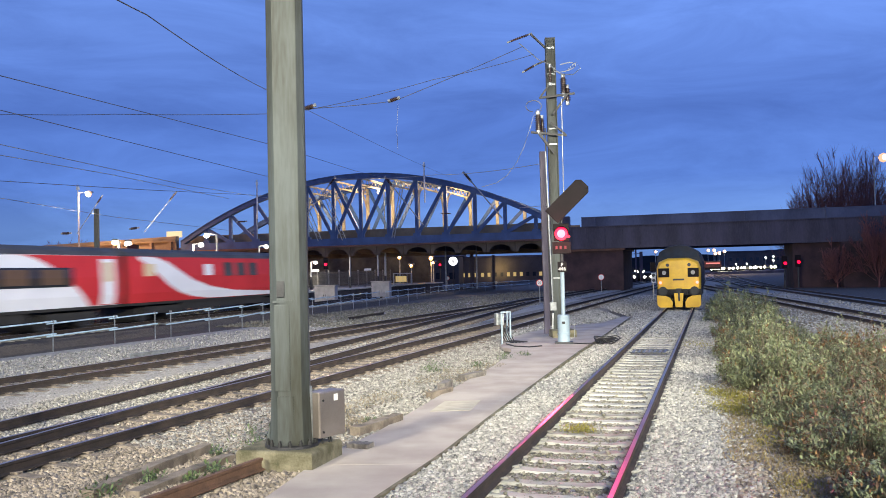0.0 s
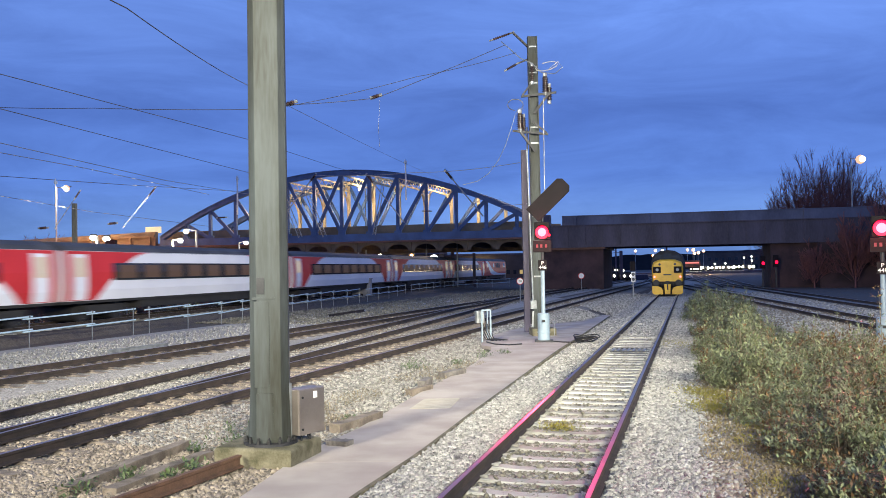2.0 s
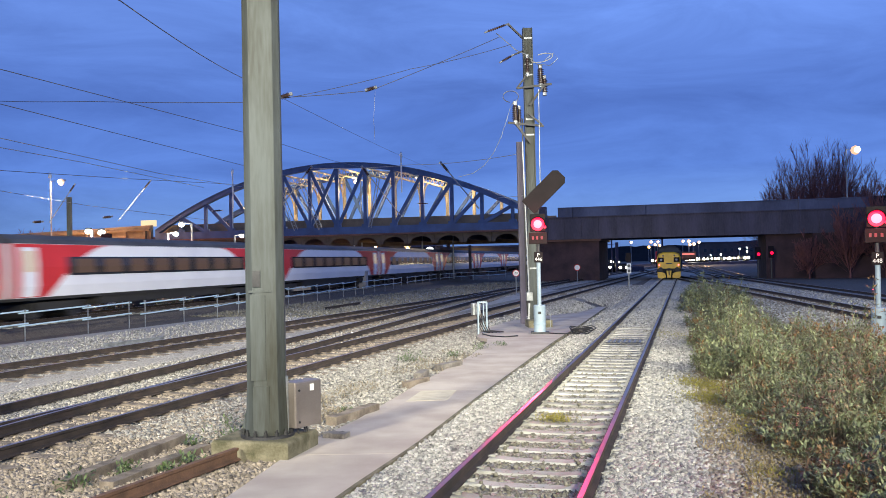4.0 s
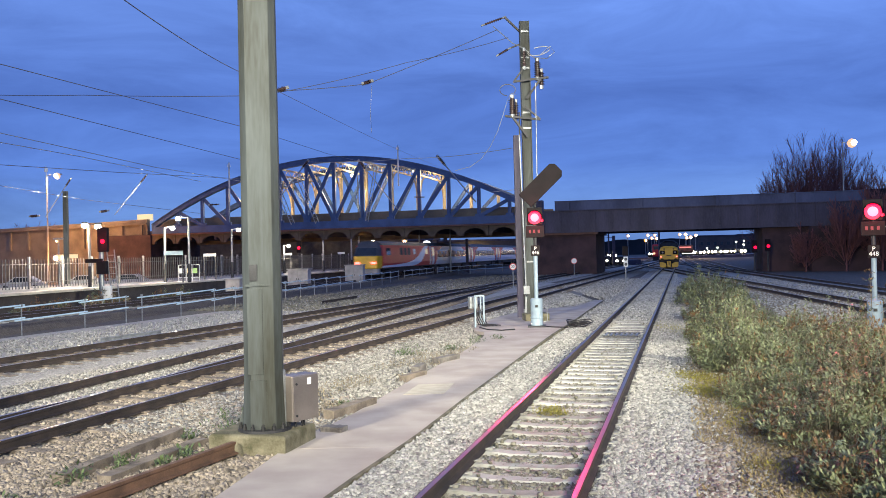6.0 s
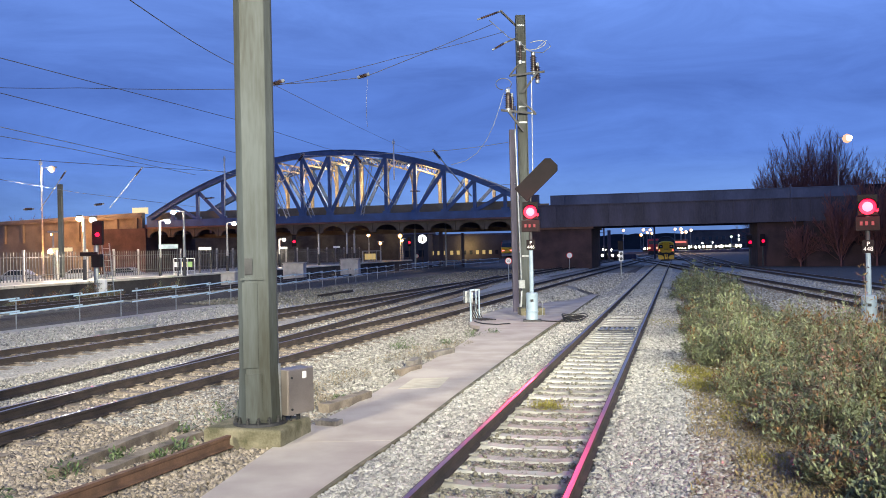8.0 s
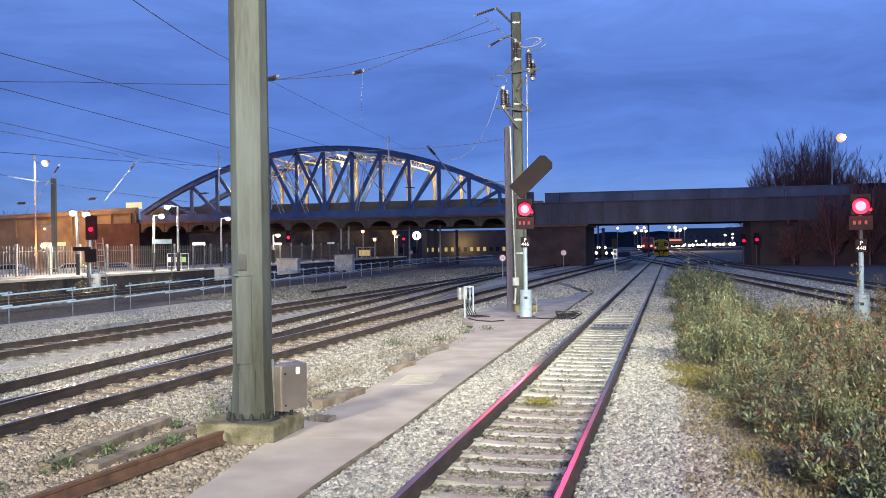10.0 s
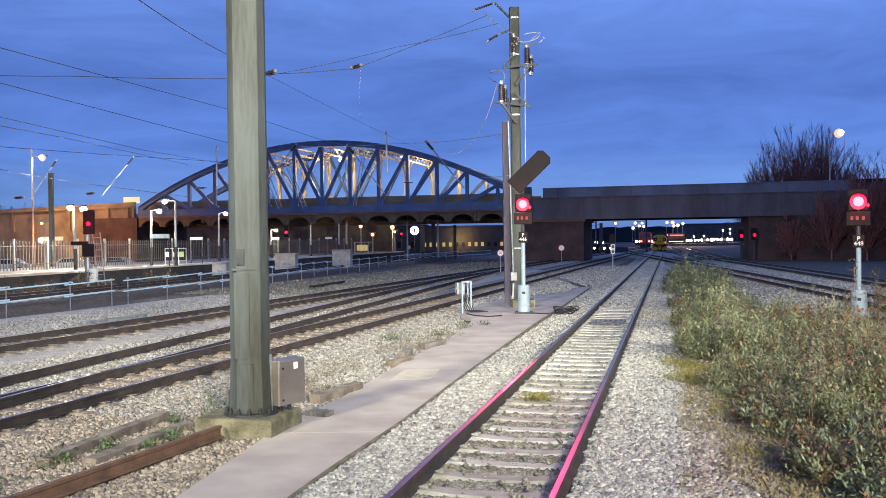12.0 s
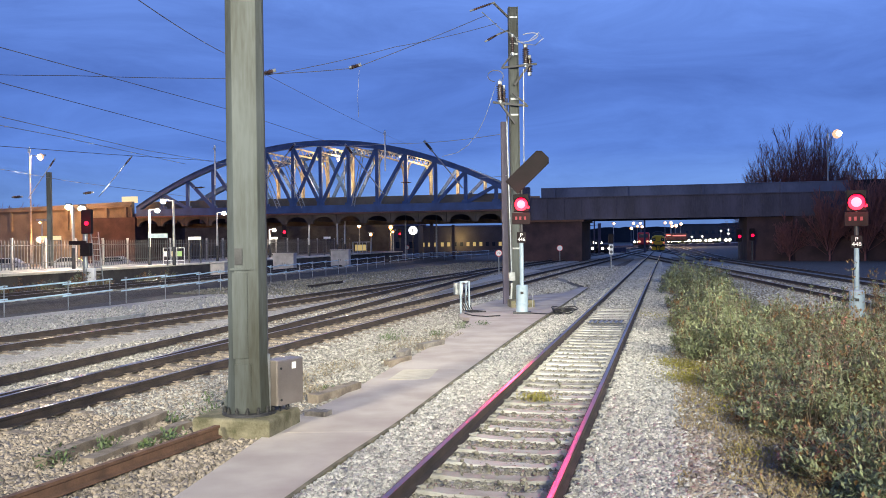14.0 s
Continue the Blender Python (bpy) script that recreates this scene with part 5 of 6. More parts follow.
def locomotive():
    v = thing("diesel_locomotive", "old diesel locomotive with yellow nose moving away", "locomotive", group="")
    L = 18.0
    sec = [(-1.28, 1.0), (-1.32, 1.6), (-1.32, 2.75), (-1.14, 3.25), (-0.6, 3.58), (0, 3.66), (0.6, 3.58), (1.14, 3.25), (1.32, 2.75), (1.32, 1.6), (1.28, 1.0)]
    part("body", Geo().loft([[Vector((x, y, z)) for x, z in sec] for y in (2.0, L)]), LOCO_DARK, v, "dark blue-grey body")
    # Cab front sloping back above the nose.
    part("cab", Geo().loft([[Vector((x * k, y, 1.0 + (z - 1.0) * kz)) for x, z in sec] for y, k, kz in ((1.35, 0.965, 0.985), (2.02, 1, 1))]), LOCO_DARK, v, "dark cab front")
    for x0, x1 in ((-1.08, -0.42), (-0.34, 0.34), (0.42, 1.08)):
        part("windscreen", Geo().plate(((x0, 2.90), (x1, 2.90), (x1 * 0.92, 3.24 if abs(x0 + x1) > 0.2 else 3.36), (x0 * 0.92, 3.24 if abs(x0 + x1) > 0.2 else 3.36)), pose(0, 1.345, 0, 90, 0, 0), 0.02), LOCO_GLASS, v, "dark cab window")
    nose = [(-1.22, 1.05), (1.22, 1.05), (1.24, 2.30), (1.10, 2.66), (0.6, 2.86), (-0.6, 2.86), (-1.10, 2.66), (-1.24, 2.30)]
    part("nose", Geo().loft([[Vector((x * k, y, 1.05 + (z - 1.05) * kz)) for x, z in nose] for y, k, kz in ((0.0, 0.90, 0.92), (0.12, 0.97, 0.975), (0.5, 1, 1), (1.4, 1, 1))]), LOCO_YELLOW, v, "rounded yellow warning nose", smooth=True)
    part("gangway_door", Geo().box((0, -0.01, 1.75), (0.72, 0.04, 1.3)), LOCO_YELLOW, v, "flat yellow nose doors", bevel=0.01)
    part("nameplate", Geo().box((0, -0.035, 1.62), (0.62, 0.02, 0.10)), DARK, v, "small dark plate")
    for s in (-1, 1):
        part("headcode_panel", Geo().box((s * 0.82, -0.01, 2.02), (0.62, 0.05, 0.52)), SIGN_BLACK, v, "black square marker panel", bevel=0.01)
        part("marker_disc", Geo().tube((s * 0.80, -0.05, 2.02), (s * 0.80, -0.07, 2.02), 0.12, n=14), CABINET, v, "grey marker glass")
        part("tail_lamp", Geo().tube((s * 1.02, -0.02, 1.45), (s * 1.02, -0.06, 1.45), 0.085, n=12), RED_TAIL, v, "small lit tail lamp")
        part("horn_cover", Geo().tube((s * 0.6, -0.01, 2.46), (s * 0.6, -0.03, 2.46), 0.10, n=12), DARK, v)
        part("buffer", Geo().tube((s * 0.87, 0.1, 0.98), (s * 0.87, -0.45, 0.98), 0.11, n=12).tube((s * 0.87, -0.45, 0.98), (s * 0.87, -0.52, 0.98), 0.25, n=18), BLACK, v, "black round buffer")
        part("plough_blade", Geo().loft([[Vector((s * x, y, z)) for x, z in ((0.34, 0.52), (0.75, 0.70), (1.22, 0.74), (1.20, 0.16), (1.06, 0.03), (0.36, 0.03))] for y in (-0.35, -0.30)]), LOCO_YELLOW, v, "yellow snow plough blade")
    part("plough_centre", Geo().loft([[Vector((x, y, z)) for x, z in ((-0.26, 0.85), (0.26, 0.85), (0.20, 0.05), (-0.20, 0.05))] for y in (-0.42, -0.36)]), LOCO_YELLOW, v, "yellow centre plough blade")
    part("coupling", Geo().bar((0, -0.45, 1.0), (0.02, -0.55, 0.4), 0.10, 0.08, (0, 1, 0)).box((0, -0.2, 1.0), (0.3, 0.5, 0.22)), BLACK, v, "hanging screw coupling")
    for x in (-0.5, 0.5):
        part("brake_hose", Geo().sweep([(x, -0.2, 0.95), (x * 0.95, -0.46, 0.85), (x * 0.85, -0.5, 0.55), (x * 0.7, -0.42, 0.4)], 0.03), BLACK, v)
    part("buffer_beam", Geo().box((0, 0.1, 0.9), (2.5, 0.4, 0.34)), UNDER, v, "dark buffer beam", bevel=0.02)
    part("underframe", Geo().box((0, L / 2, 0.75), (2.4, L - 2, 0.5)), UNDER, v)
    for y in (3.6, L - 3.6):
        b = part("bogie", Geo().box((0, y, 0.6), (2.4, 4.2, 0.4)), UNDER, v)
        for o in (-1.7, 0, 1.7):
            part("wheelset", Geo().tube((-0.8, y + o, 0.5), (0.8, y + o, 0.5), 0.5, n=16), DARK, b)
    return v


loco = locomotive()

# Far red multiple unit that crosses beyond the bridge.
far_unit = thing("far_train", "distant red train with lit cab beyond the bridge", "train")
part("body", Geo().box((0, 0, 1.9), (7.4, 2.7, 2.0)), BRIDGE_RED, far_unit, "dull red body side", bevel=0.15)
part("front_lamp", Geo().box((-3.2, -1.4, 1.8), (0.6, 0.1, 0.6)).box((-2.0, -1.4, 2.3), (1.2, 0.1, 0.35)), RED_TAIL, far_unit, "glowing red lamps")
part("window", Geo().box((1.2, -1.37, 2.2), (4.0, 0.06, 0.4)), glow("dim_red_window", (1.0, 0.25, 0.22), 1.2), far_unit, "red-lit windows")
part("underframe", Geo().box((0, 0, 0.7), (7.6, 2.2, 0.6)), UNDER, far_unit)

# Stabled train that stands beyond the pier.
stabled = thing("stabled_train", "red and yellow stabled train end with lit lamps", "train", pose(47.5, 205, 0.5, 0, 0, -14))
part("body", Geo().box((0, 3, 1.9), (2.7, 9, 2.9)), RED_PAINT, stabled, "red body", bevel=0.3)
part("windscreen", Geo().box((0, -1.5, 2.5), (2.1, 0.1, 0.8)), LOCO_GLASS, stabled, "dark windscreen")
for s in (-0.9, 0.9):
    part("lamp", Geo().tube((s, -1.5, 1.2), (s, -1.62, 1.2), 0.28, n=12), ORANGE_LIGHT, stabled, "glowing lamp")
part("underframe", Geo().box((0, 3, 0.2), (2.4, 8.6, 1.0)), UNDER, stabled)

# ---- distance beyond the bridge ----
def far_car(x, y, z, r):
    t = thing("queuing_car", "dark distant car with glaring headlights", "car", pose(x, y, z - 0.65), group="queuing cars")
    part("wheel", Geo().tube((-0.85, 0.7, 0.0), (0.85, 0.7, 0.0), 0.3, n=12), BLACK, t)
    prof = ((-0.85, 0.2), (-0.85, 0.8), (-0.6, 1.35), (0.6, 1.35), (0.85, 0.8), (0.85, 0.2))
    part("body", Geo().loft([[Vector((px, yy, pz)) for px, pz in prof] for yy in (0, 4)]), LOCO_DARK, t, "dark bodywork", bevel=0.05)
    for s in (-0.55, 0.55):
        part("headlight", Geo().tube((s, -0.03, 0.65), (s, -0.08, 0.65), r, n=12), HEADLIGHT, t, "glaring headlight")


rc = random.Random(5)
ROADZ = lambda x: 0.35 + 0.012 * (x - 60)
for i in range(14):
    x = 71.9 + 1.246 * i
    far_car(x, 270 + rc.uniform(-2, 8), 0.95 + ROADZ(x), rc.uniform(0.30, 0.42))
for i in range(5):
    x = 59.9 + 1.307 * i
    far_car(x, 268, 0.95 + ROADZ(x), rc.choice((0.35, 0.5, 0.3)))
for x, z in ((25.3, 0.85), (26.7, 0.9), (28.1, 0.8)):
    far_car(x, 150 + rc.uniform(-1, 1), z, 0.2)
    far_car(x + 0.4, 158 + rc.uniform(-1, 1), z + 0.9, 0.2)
road = Geo().loft([[Vector((x, y, z)) for y, z in ((262, -0.2), (262, ROADZ(x)), (290, ROADZ(x)), (290, -0.2))] for x in (20, 180)])
solid("road", Geo().box((26.8, 162, 0.35), (12, 14, 1.1)), GIRDER, "raised dark car park beyond the pier", "road", kind="structure")
solid("road", road, GIRDER, "raised distant road with queuing traffic", "road", kind="structure")
for (x, y, z), r, glass in (
        ((39.45, 200.00, 6.08), 0.5, ORANGE_LIGHT),
        ((71.72, 330.00, 6.37), 0.9, WARM_LIGHT),
        ((72.59, 330.00, 8.29), 0.9, ORANGE_LIGHT),
        ((74.09, 330.00, 7.20), 0.8, WARM_LIGHT),
        ((75.17, 330.00, 8.26), 0.8, ORANGE_LIGHT),
        ((75.80, 330.00, 6.96), 0.8, WARM_LIGHT),
        ((76.91, 300.00, 7.83), 0.8, ORANGE_LIGHT),
        ((78.86, 300.00, 7.81), 0.9, ORANGE_LIGHT),
        ((79.24, 300.00, 6.63), 0.8, ORANGE_LIGHT),
        ((80.61, 300.00, 6.81), 0.9, ORANGE_LIGHT),
        ((82.37, 300.00, 7.37), 0.8, ORANGE_LIGHT),
        ((80.48, 280.00, 2.82), 0.3, WHITE_LIGHT),
        ((83.75, 280.00, 2.97), 0.3, WHITE_LIGHT),
        ((96.19, 300.00, 4.87), 0.35, WHITE_LIGHT),
        ((92.14, 280.00, 5.05), 0.3, WHITE_LIGHT),
        ((92.13, 280.00, 3.77), 0.3, WHITE_LIGHT),
):
    tall_lamp(x, y, z, glass, "distant yard floodlight with a glaring lamp", 0.0, r * 0.72)
lamp("distant_yard_light", (58.5, 236, 7), 4500, (1, 0.6, 0.2), 0.5)
lamp("distant_yard_light", (66.5, 236, 7), 4500, (1, 0.7, 0.35), 0.5)

back = Geo()
rb = random.Random(11)
xs = np.linspace(-500, 620, 260)
tops = [9 + 3.2 * noise.noise((x * 0.02, 0, 0)) + 2.0 * noise.noise((x * 0.09, 4, 0)) + 0.8 * noise.noise((x * 0.4, 8, 0)) for x in xs]
back.loft([[Vector((x, 520 + 8 * math.sin(x * 0.03), -1)), Vector((x, 520 + 8 * math.sin(x * 0.03), z)), Vector((x, 540, z - 1)), Vector((x, 540, -1))] for x, z in zip(xs, tops)])
solid("backdrop", back, FAR_DARK, "dark line of distant woods and roofs", "backdrop", kind="structure")


def house(x, y, w, d, h, label, lit=0, flat=False, pitch=2.6, pane=(1.1, 1.3)):
    t = thing("distant_building", label, "building", pose(x, y, 0, 0, 0, rb.uniform(-8, 8)), group="distant buildings")
    part("wall", Geo().box((0, 0, h / 2), (w, d, h)), FAR_HOUSE, t)
    if flat:
        part("roof", Geo().box((0, 0, h + 0.2), (w + 0.4, d + 0.4, 0.4)), GIRDER, t)
    else:
        part("roof", Geo().loft([[Vector((xx, yy, zz)) for yy, zz in ((-d / 2 - 0.3, h), (0, h + d * 0.35), (d / 2 + 0.3, h))] for xx in (-w / 2 - 0.3, w / 2 + 0.3)]), GIRDER, t, "dark pitched roof")
    n = max(2, int(w / pitch))
    for st in range(max(1, int(h / 3))):
        for i in range(n):
            on_ = rb.random() < lit
            part("window", Geo().box((-w / 2 + w * (i + 0.5) / n, -d / 2 - 0.02, 1.6 + 3 * st), (pane[0], 0.1, pane[1])), LIT_ROOM if on_ else LOCO_GLASS, t, "lit yellow window" if on_ else "dark window")


x, y, z = (2.01, 190.00, 3.38)
house(x + 1.5, y, 22, 8, 5.2, "low yellow-lit office building beyond the bridge", 0.6, True, 1.35, (0.62, 0.85))
x, y, z = (9.67, 195.00, 3.31)
house(x, y, 10, 8, 4.2, "low dark building beyond the bridge", 0.1, True)
x, y, z = (-11.25, 185.00, 4.12)
house(x, y, 14, 9, 5.6, "dark gabled building beyond the bridge", 0.0)
x, y, z = (-24.70, 170.00, 4.17)
house(x, y, 22, 9, 6.0, "dark station building behind the platform", 0.08, True)
x, y, z = (112.62, 360.00, 6.30)
house(x, y, 30, 12, 7.6, "distant block of flats beyond the bridge", 0.06, True)
lamp("office_light", (3.74, 184.00, 2.73), 500, (1, 0.72, 0.25), 0.5)
# Bright round-topped arch window and lamp under the truss.
x, y, z = (-4.15, 124.00, 3.96)
t = thing("lit_arch_panel", "white lit round illuminated sign under the bridge", "lit sign", pose(x, y, 0))
part("post", Geo().tube((0, 0.1, 0), (0, 0.1, z - 0.4), 0.08, n=8), DARK, t)
part("disc", Geo().tube((0, 0, z), (0, 0.15, z), 0.62, n=28), glow("white_sign_glow", (0.95, 0.97, 1.0), 3), t, "glowing white disc")
part("bar", Geo().box((0, -0.03, z), (0.2, 0.04, 0.62)), DARK, t, "dark upright bar")


# ---- unseen floodlight masts, added to carry the flood lights ----
for where, watts, aim, cone in FLOODS:
    x, y, z = where
    t = thing("floodlight_mast", "unseen galvanised floodlight mast added for a yard light", "floodlight", pose(x, y, 0), group="floodlight masts")
    part("mast", Geo().tube((0, 0.0, -0.1), (0, 0, z + 1.4), 0.22, 0.12, 12), GALV, t)
    part("head_frame", Geo().bar((-1.2, 0, z + 1.5), (1.2, 0, z + 1.5), 0.12, 0.12), GALV, t)
    for s in (-0.9, -0.3, 0.3, 0.9):
        part("floodlight", Geo().box((s, 0, z + 1.8), (0.45, 0.4, 0.4)), DARK, t)


# ---- wires ----
def wire(name, pts, r, label, sag=0.0, lead=0.0):
    """A hanging wire through given points, with some sag between them."""
    if lead:
        pts = [Vector(pts[0]).lerp(Vector(pts[1]), -lead)] + list(pts)
    out = []
    for a, b in zip(pts[:-1], pts[1:]):
        a, b = Vector(a), Vector(b)
        for i in range(10):
            f = i / 10
            p = a.lerp(b, f)
            out.append((p.x, p.y, p.z - sag * 4 * f * (1 - f)))
    out.append(tuple(pts[-1]))
    return solid(name, Geo().sweep(out, r * 0.75, 4), GALV if "pale" in label else WIRE, label, "wire", "overhead wires")


wire("overhead_wire", [(-3.10, 8.00, 5.03), (-3.89, 16.00, 5.99), (-2.75, 52.00, 8.62), (2.13, 110.00, 11.94)], 0.0085, "thin dark overhead wire running to the bridge", 0.05, lead=0.6)
wire("overhead_wire", [(-11.96, 22.00, 7.78), (-9.37, 40.00, 8.55), (-8.63, 60.00, 9.66), (-9.20, 100.00, 13.04)], 0.016, "thin dark overhead contact wire", lead=0.5)
wire("overhead_wire", [(-13.07, 24.00, 7.28), (-11.39, 46.00, 7.85), (-16.19, 80.00, 10.95)], 0.016, "thin dark overhead wire", lead=0.5)
wire("overhead_wire", [(-16.36, 30.00, 7.26), (-15.88, 46.00, 7.52), (-18.29, 80.00, 9.47)], 0.020, "thin pale overhead wire", lead=0.5)
wire("overhead_wire", [(-17.46, 32.00, 7.20), (-17.43, 40.00, 7.48), (-17.61, 60.00, 7.98)], 0.02, "thin pale overhead wire", lead=0.5)
wire("overhead_wire", [(-21.85, 40.00, 7.23), (-19.53, 50.00, 7.72), (-16.45, 70.00, 8.97)], 0.02, "thin dark overhead wire", lead=0.5)
wire("overhead_wire", [(-24.05, 44.00, 6.72), (-24.09, 56.00, 6.62), (-23.52, 80.00, 6.83)], 0.02, "thin dark overhead wire", lead=0.5)
wire("overhead_wire", [(-17.97, 33.00, 9.06), (-13.70, 32.00, 8.75), (-7.32, 30.00, 8.20), (-5.84, 30.00, 8.34), (-3.02, 31.00, 8.71), (1.73, 33.00, 11.03)], 0.016, "thin cross-span wire between the masts", 0.03, lead=1.0)
wire("overhead_wire", [(-5.94, 30.00, 8.30), (-1.65, 32.00, 9.66), (2.16, 33.00, 10.73)], 0.014, "thin cross-span wire between the masts", 0.06)
wire("overhead_wire", [(-10.19, 60.00, 9.17), (-2.39, 45.00, 7.57), (2.22, 33.00, 6.53)], 0.016, "pale cross wire to the mast", 0.1)
wire("jumper_wire", [(0.04, 33.00, 5.72), (0.62, 33.00, 5.86), (1.03, 33.00, 6.14), (1.40, 33.00, 6.62), (1.68, 33.00, 7.18), (1.90, 33.00, 7.80), (2.08, 33.00, 8.36), (2.24, 33.00, 8.62), (2.41, 33.00, 8.55)], 0.014, "pale hanging jumper wire by the mast", 0.0)
wire("overhead_wire", [(2.63, 60.00, 6.80), (2.52, 33.00, 4.96)], 0.016, "short pale stay wire")
wire("dropper_wire", [(-2.88, 31.00, 8.65), (-2.95, 31.00, 7.65), (-2.92, 31.00, 6.95)], 0.010, "fine dark dropper wire")


def hanging_insulator(p, q, label="brown insulator in the overhead wires"):
    t = thing("insulator", label, "insulator", group="wire insulators")
    insulator("ribbed_body", t, p, q, 0.11, 6)


def cantilever(p, q, r=0.04, label="pale steel catenary cantilever arm with insulator"):
    """A slanting registration tube with its insulator at the top end."""
    t = thing("cantilever_arm", label, "cantilever", group="cantilever arms")
    p, q = Vector(p), Vector(q)
    m = p.lerp(q, 0.8)
    part("tube", Geo().tube(p, m, r, n=8), GALV, t)
    insulator("insulator", t, m, q, r * 3.2, 7)


hanging_insulator((-3.18, 31.00, 8.72), (-2.87, 31.00, 8.81))
hanging_insulator((-6.09, 30.00, 8.34), (-5.72, 30.00, 8.45))
cantilever((-24.43, 62.00, 5.90), (-22.05, 62.00, 8.73), 0.028)
cantilever((-29.43, 62.00, 5.88), (-27.53, 62.00, 8.60), 0.028)
cantilever((2.06, 85.00, 7.60), (-1.63, 85.00, 12.22), 0.065)
cantilever((-6.54, 98.00, 7.84), (-10.79, 98.00, 13.42), 0.065)
cantilever((-19.48, 96.00, 9.14), (-16.12, 96.00, 13.33), 0.065)
def laced_strut(p, q, w):
    """Two chords with zigzag lacing between them."""
    t = thing("laced_strut", "white lattice strut of the catenary by the bridge", "strut", group="laced struts")
    p, q = Vector(p), Vector(q)
    side = (q - p).cross(Vector((0, 1, 0))).normalized() * w / 2
    for s in (-1, 1):
        part("chord", Geo().bar(p + side * s, q + side * s, 0.09, 0.09, (0, 1, 0)), POST_PAINT, t)
    part("lacing", Geo().sweep([p.lerp(q, k / 14) + side * (1 if k % 2 else -1) for k in range(15)], 0.035, 4), POST_PAINT, t)


laced_strut((-19.7, 108.2, 13.1), (-17.2, 108.2, 6.8), 0.46)
laced_strut((-22.4, 108.9, 12.0), (-20.4, 108.9, 6.8), 0.46)
laced_strut((-9.6, 105.8, 13.0), (-10.8, 105.8, 6.8), 0.32)
hanging_insulator((-22.73, 80.00, 7.60), (-21.85, 80.00, 7.64))
hanging_insulator((-25.47, 62.00, 6.16), (-24.87, 62.00, 6.23))
hanging_insulator((-30.55, 62.00, 5.94), (-29.91, 62.00, 5.97))
hanging_insulator((-4.40, 96.00, 8.96), (-3.40, 96.00, 8.94))
for (x, y, z), w in (((-28.05, 62.22, 7.70), 0.28), ):
    t = thing("catenary_mast", "dark steel catenary mast behind the platform", "mast", pose(x, y, 0), group="catenary masts")
    part("shaft", Geo().box((0, 0, z / 2), (w, 0.3, z)), MAST, t)
for (x, y, z), (x2, y2, z2) in (((-6.38, 99.00, 15.08), (-6.44, 99.00, 10.46)), ((-25.48, 98.00, 13.48), (-25.36, 98.00, 9.03)), ((-37.83, 80.00, 11.52), (-37.92, 80.00, 6.75))):
    t = thing("insulator_spindle", "slender white insulator rod above the wires", "insulator", group="wire insulators")
    part("rod", Geo().tube((x, y, z2), (x, y, z), 0.09 if x > -30 else 0.04, n=8), WHITE, t)
    part("cap", Geo().tube((x, y, z - 0.5), (x, y, z - 0.2), 0.16, n=8), WHITE, t)
for (x, y, z), w in (((-1.41, 118.00, 4.86), 0.5), ((1.50, 118.00, 4.59), 0.4), ((27.15, 150.00, 5.13), 0.5), ((34.95, 150.00, 5.72), 0.25), ((26.28, 150.00, 5.53), 0.2)):
    t = thing("catenary_mast", "dark distant catenary mast beyond the bridge", "mast", pose(x, y, 0), group="distant masts")
    part("shaft", Geo().box((0, 0, z / 2), (w, 0.3, z)), GIRDER, t)
    part("arm", Geo().bar((-1.6, 0, z * 0.93), (0, 0, z * 0.95), 0.08, 0.08), GIRDER, t)

# ---- clutter on the ground ----
LR0, LR1 = Vector((-4.6, 7.1, 0.06)), Vector((-2.97, 11.38, 0.06))
d = (LR1 - LR0).normalized()
n = Vector((d.y, -d.x, 0))
sr = thing("scrap_rail", "rust-brown length of scrap rail on the ground", "scrap rail")
part("rail_body", Geo().loft([[c + n * x + Vector((0, 0, -0.06 + z * 1.0)) for x, z in RAIL] for c in (LR0, LR1)]), RUST, sr, "rusty rail section")
for (x, y), L, rz, w, h, lab in (((-4.43, 11.45), 2.75, -78, 0.17, 0.11, "weathered timber baulk lying on the ballast"), ((-3.92, 11.2), 2.15, -75, 0.20, 0.07, "grey rotten timber plank among weeds"), ((-1.80, 14.45), 1.4, -66, 0.20, 0.14, "mossy timber baulk behind the control box"),
                                  ((-0.95, 18.2), 0.9, -62, 0.14, 0.12, "broken timber block on the ballast"), ((-0.88, 19.2), 0.75, -80, 0.18, 0.16, "broken concrete cable trough lid"), ((-0.30, 20.9), 0.95, -58, 0.2, 0.14, "broken concrete block by the walkway"), ((-1.85, 12.75), 0.35, 20, 0.22, 0.1, "mossy concrete lump beside the walkway")):
    g = Geo()
    k = 9
    rings = []
    for i in range(k):
        f = -0.5 + i / (k - 1)
        j = lambda s: 0.02 * noise.noise((f * 7, s, L))
        rings.append([Vector((f * L, -w / 2 + j(1), -0.04)), Vector((f * L, w / 2 + j(2), -0.04)), Vector((f * L, w / 2 + j(3), h + j(4))), Vector((f * L, -w / 2 + j(5), h + j(6)))])
    ob = solid("timber_baulk" if "timber" in lab else "concrete_block", g.loft(rings), WOOD if "timber" in lab else DEBRIS, lab, "debris", bevel=0.008)
    ob.matrix_world = pose(x, y, -0.03, 0, 0, -rz)
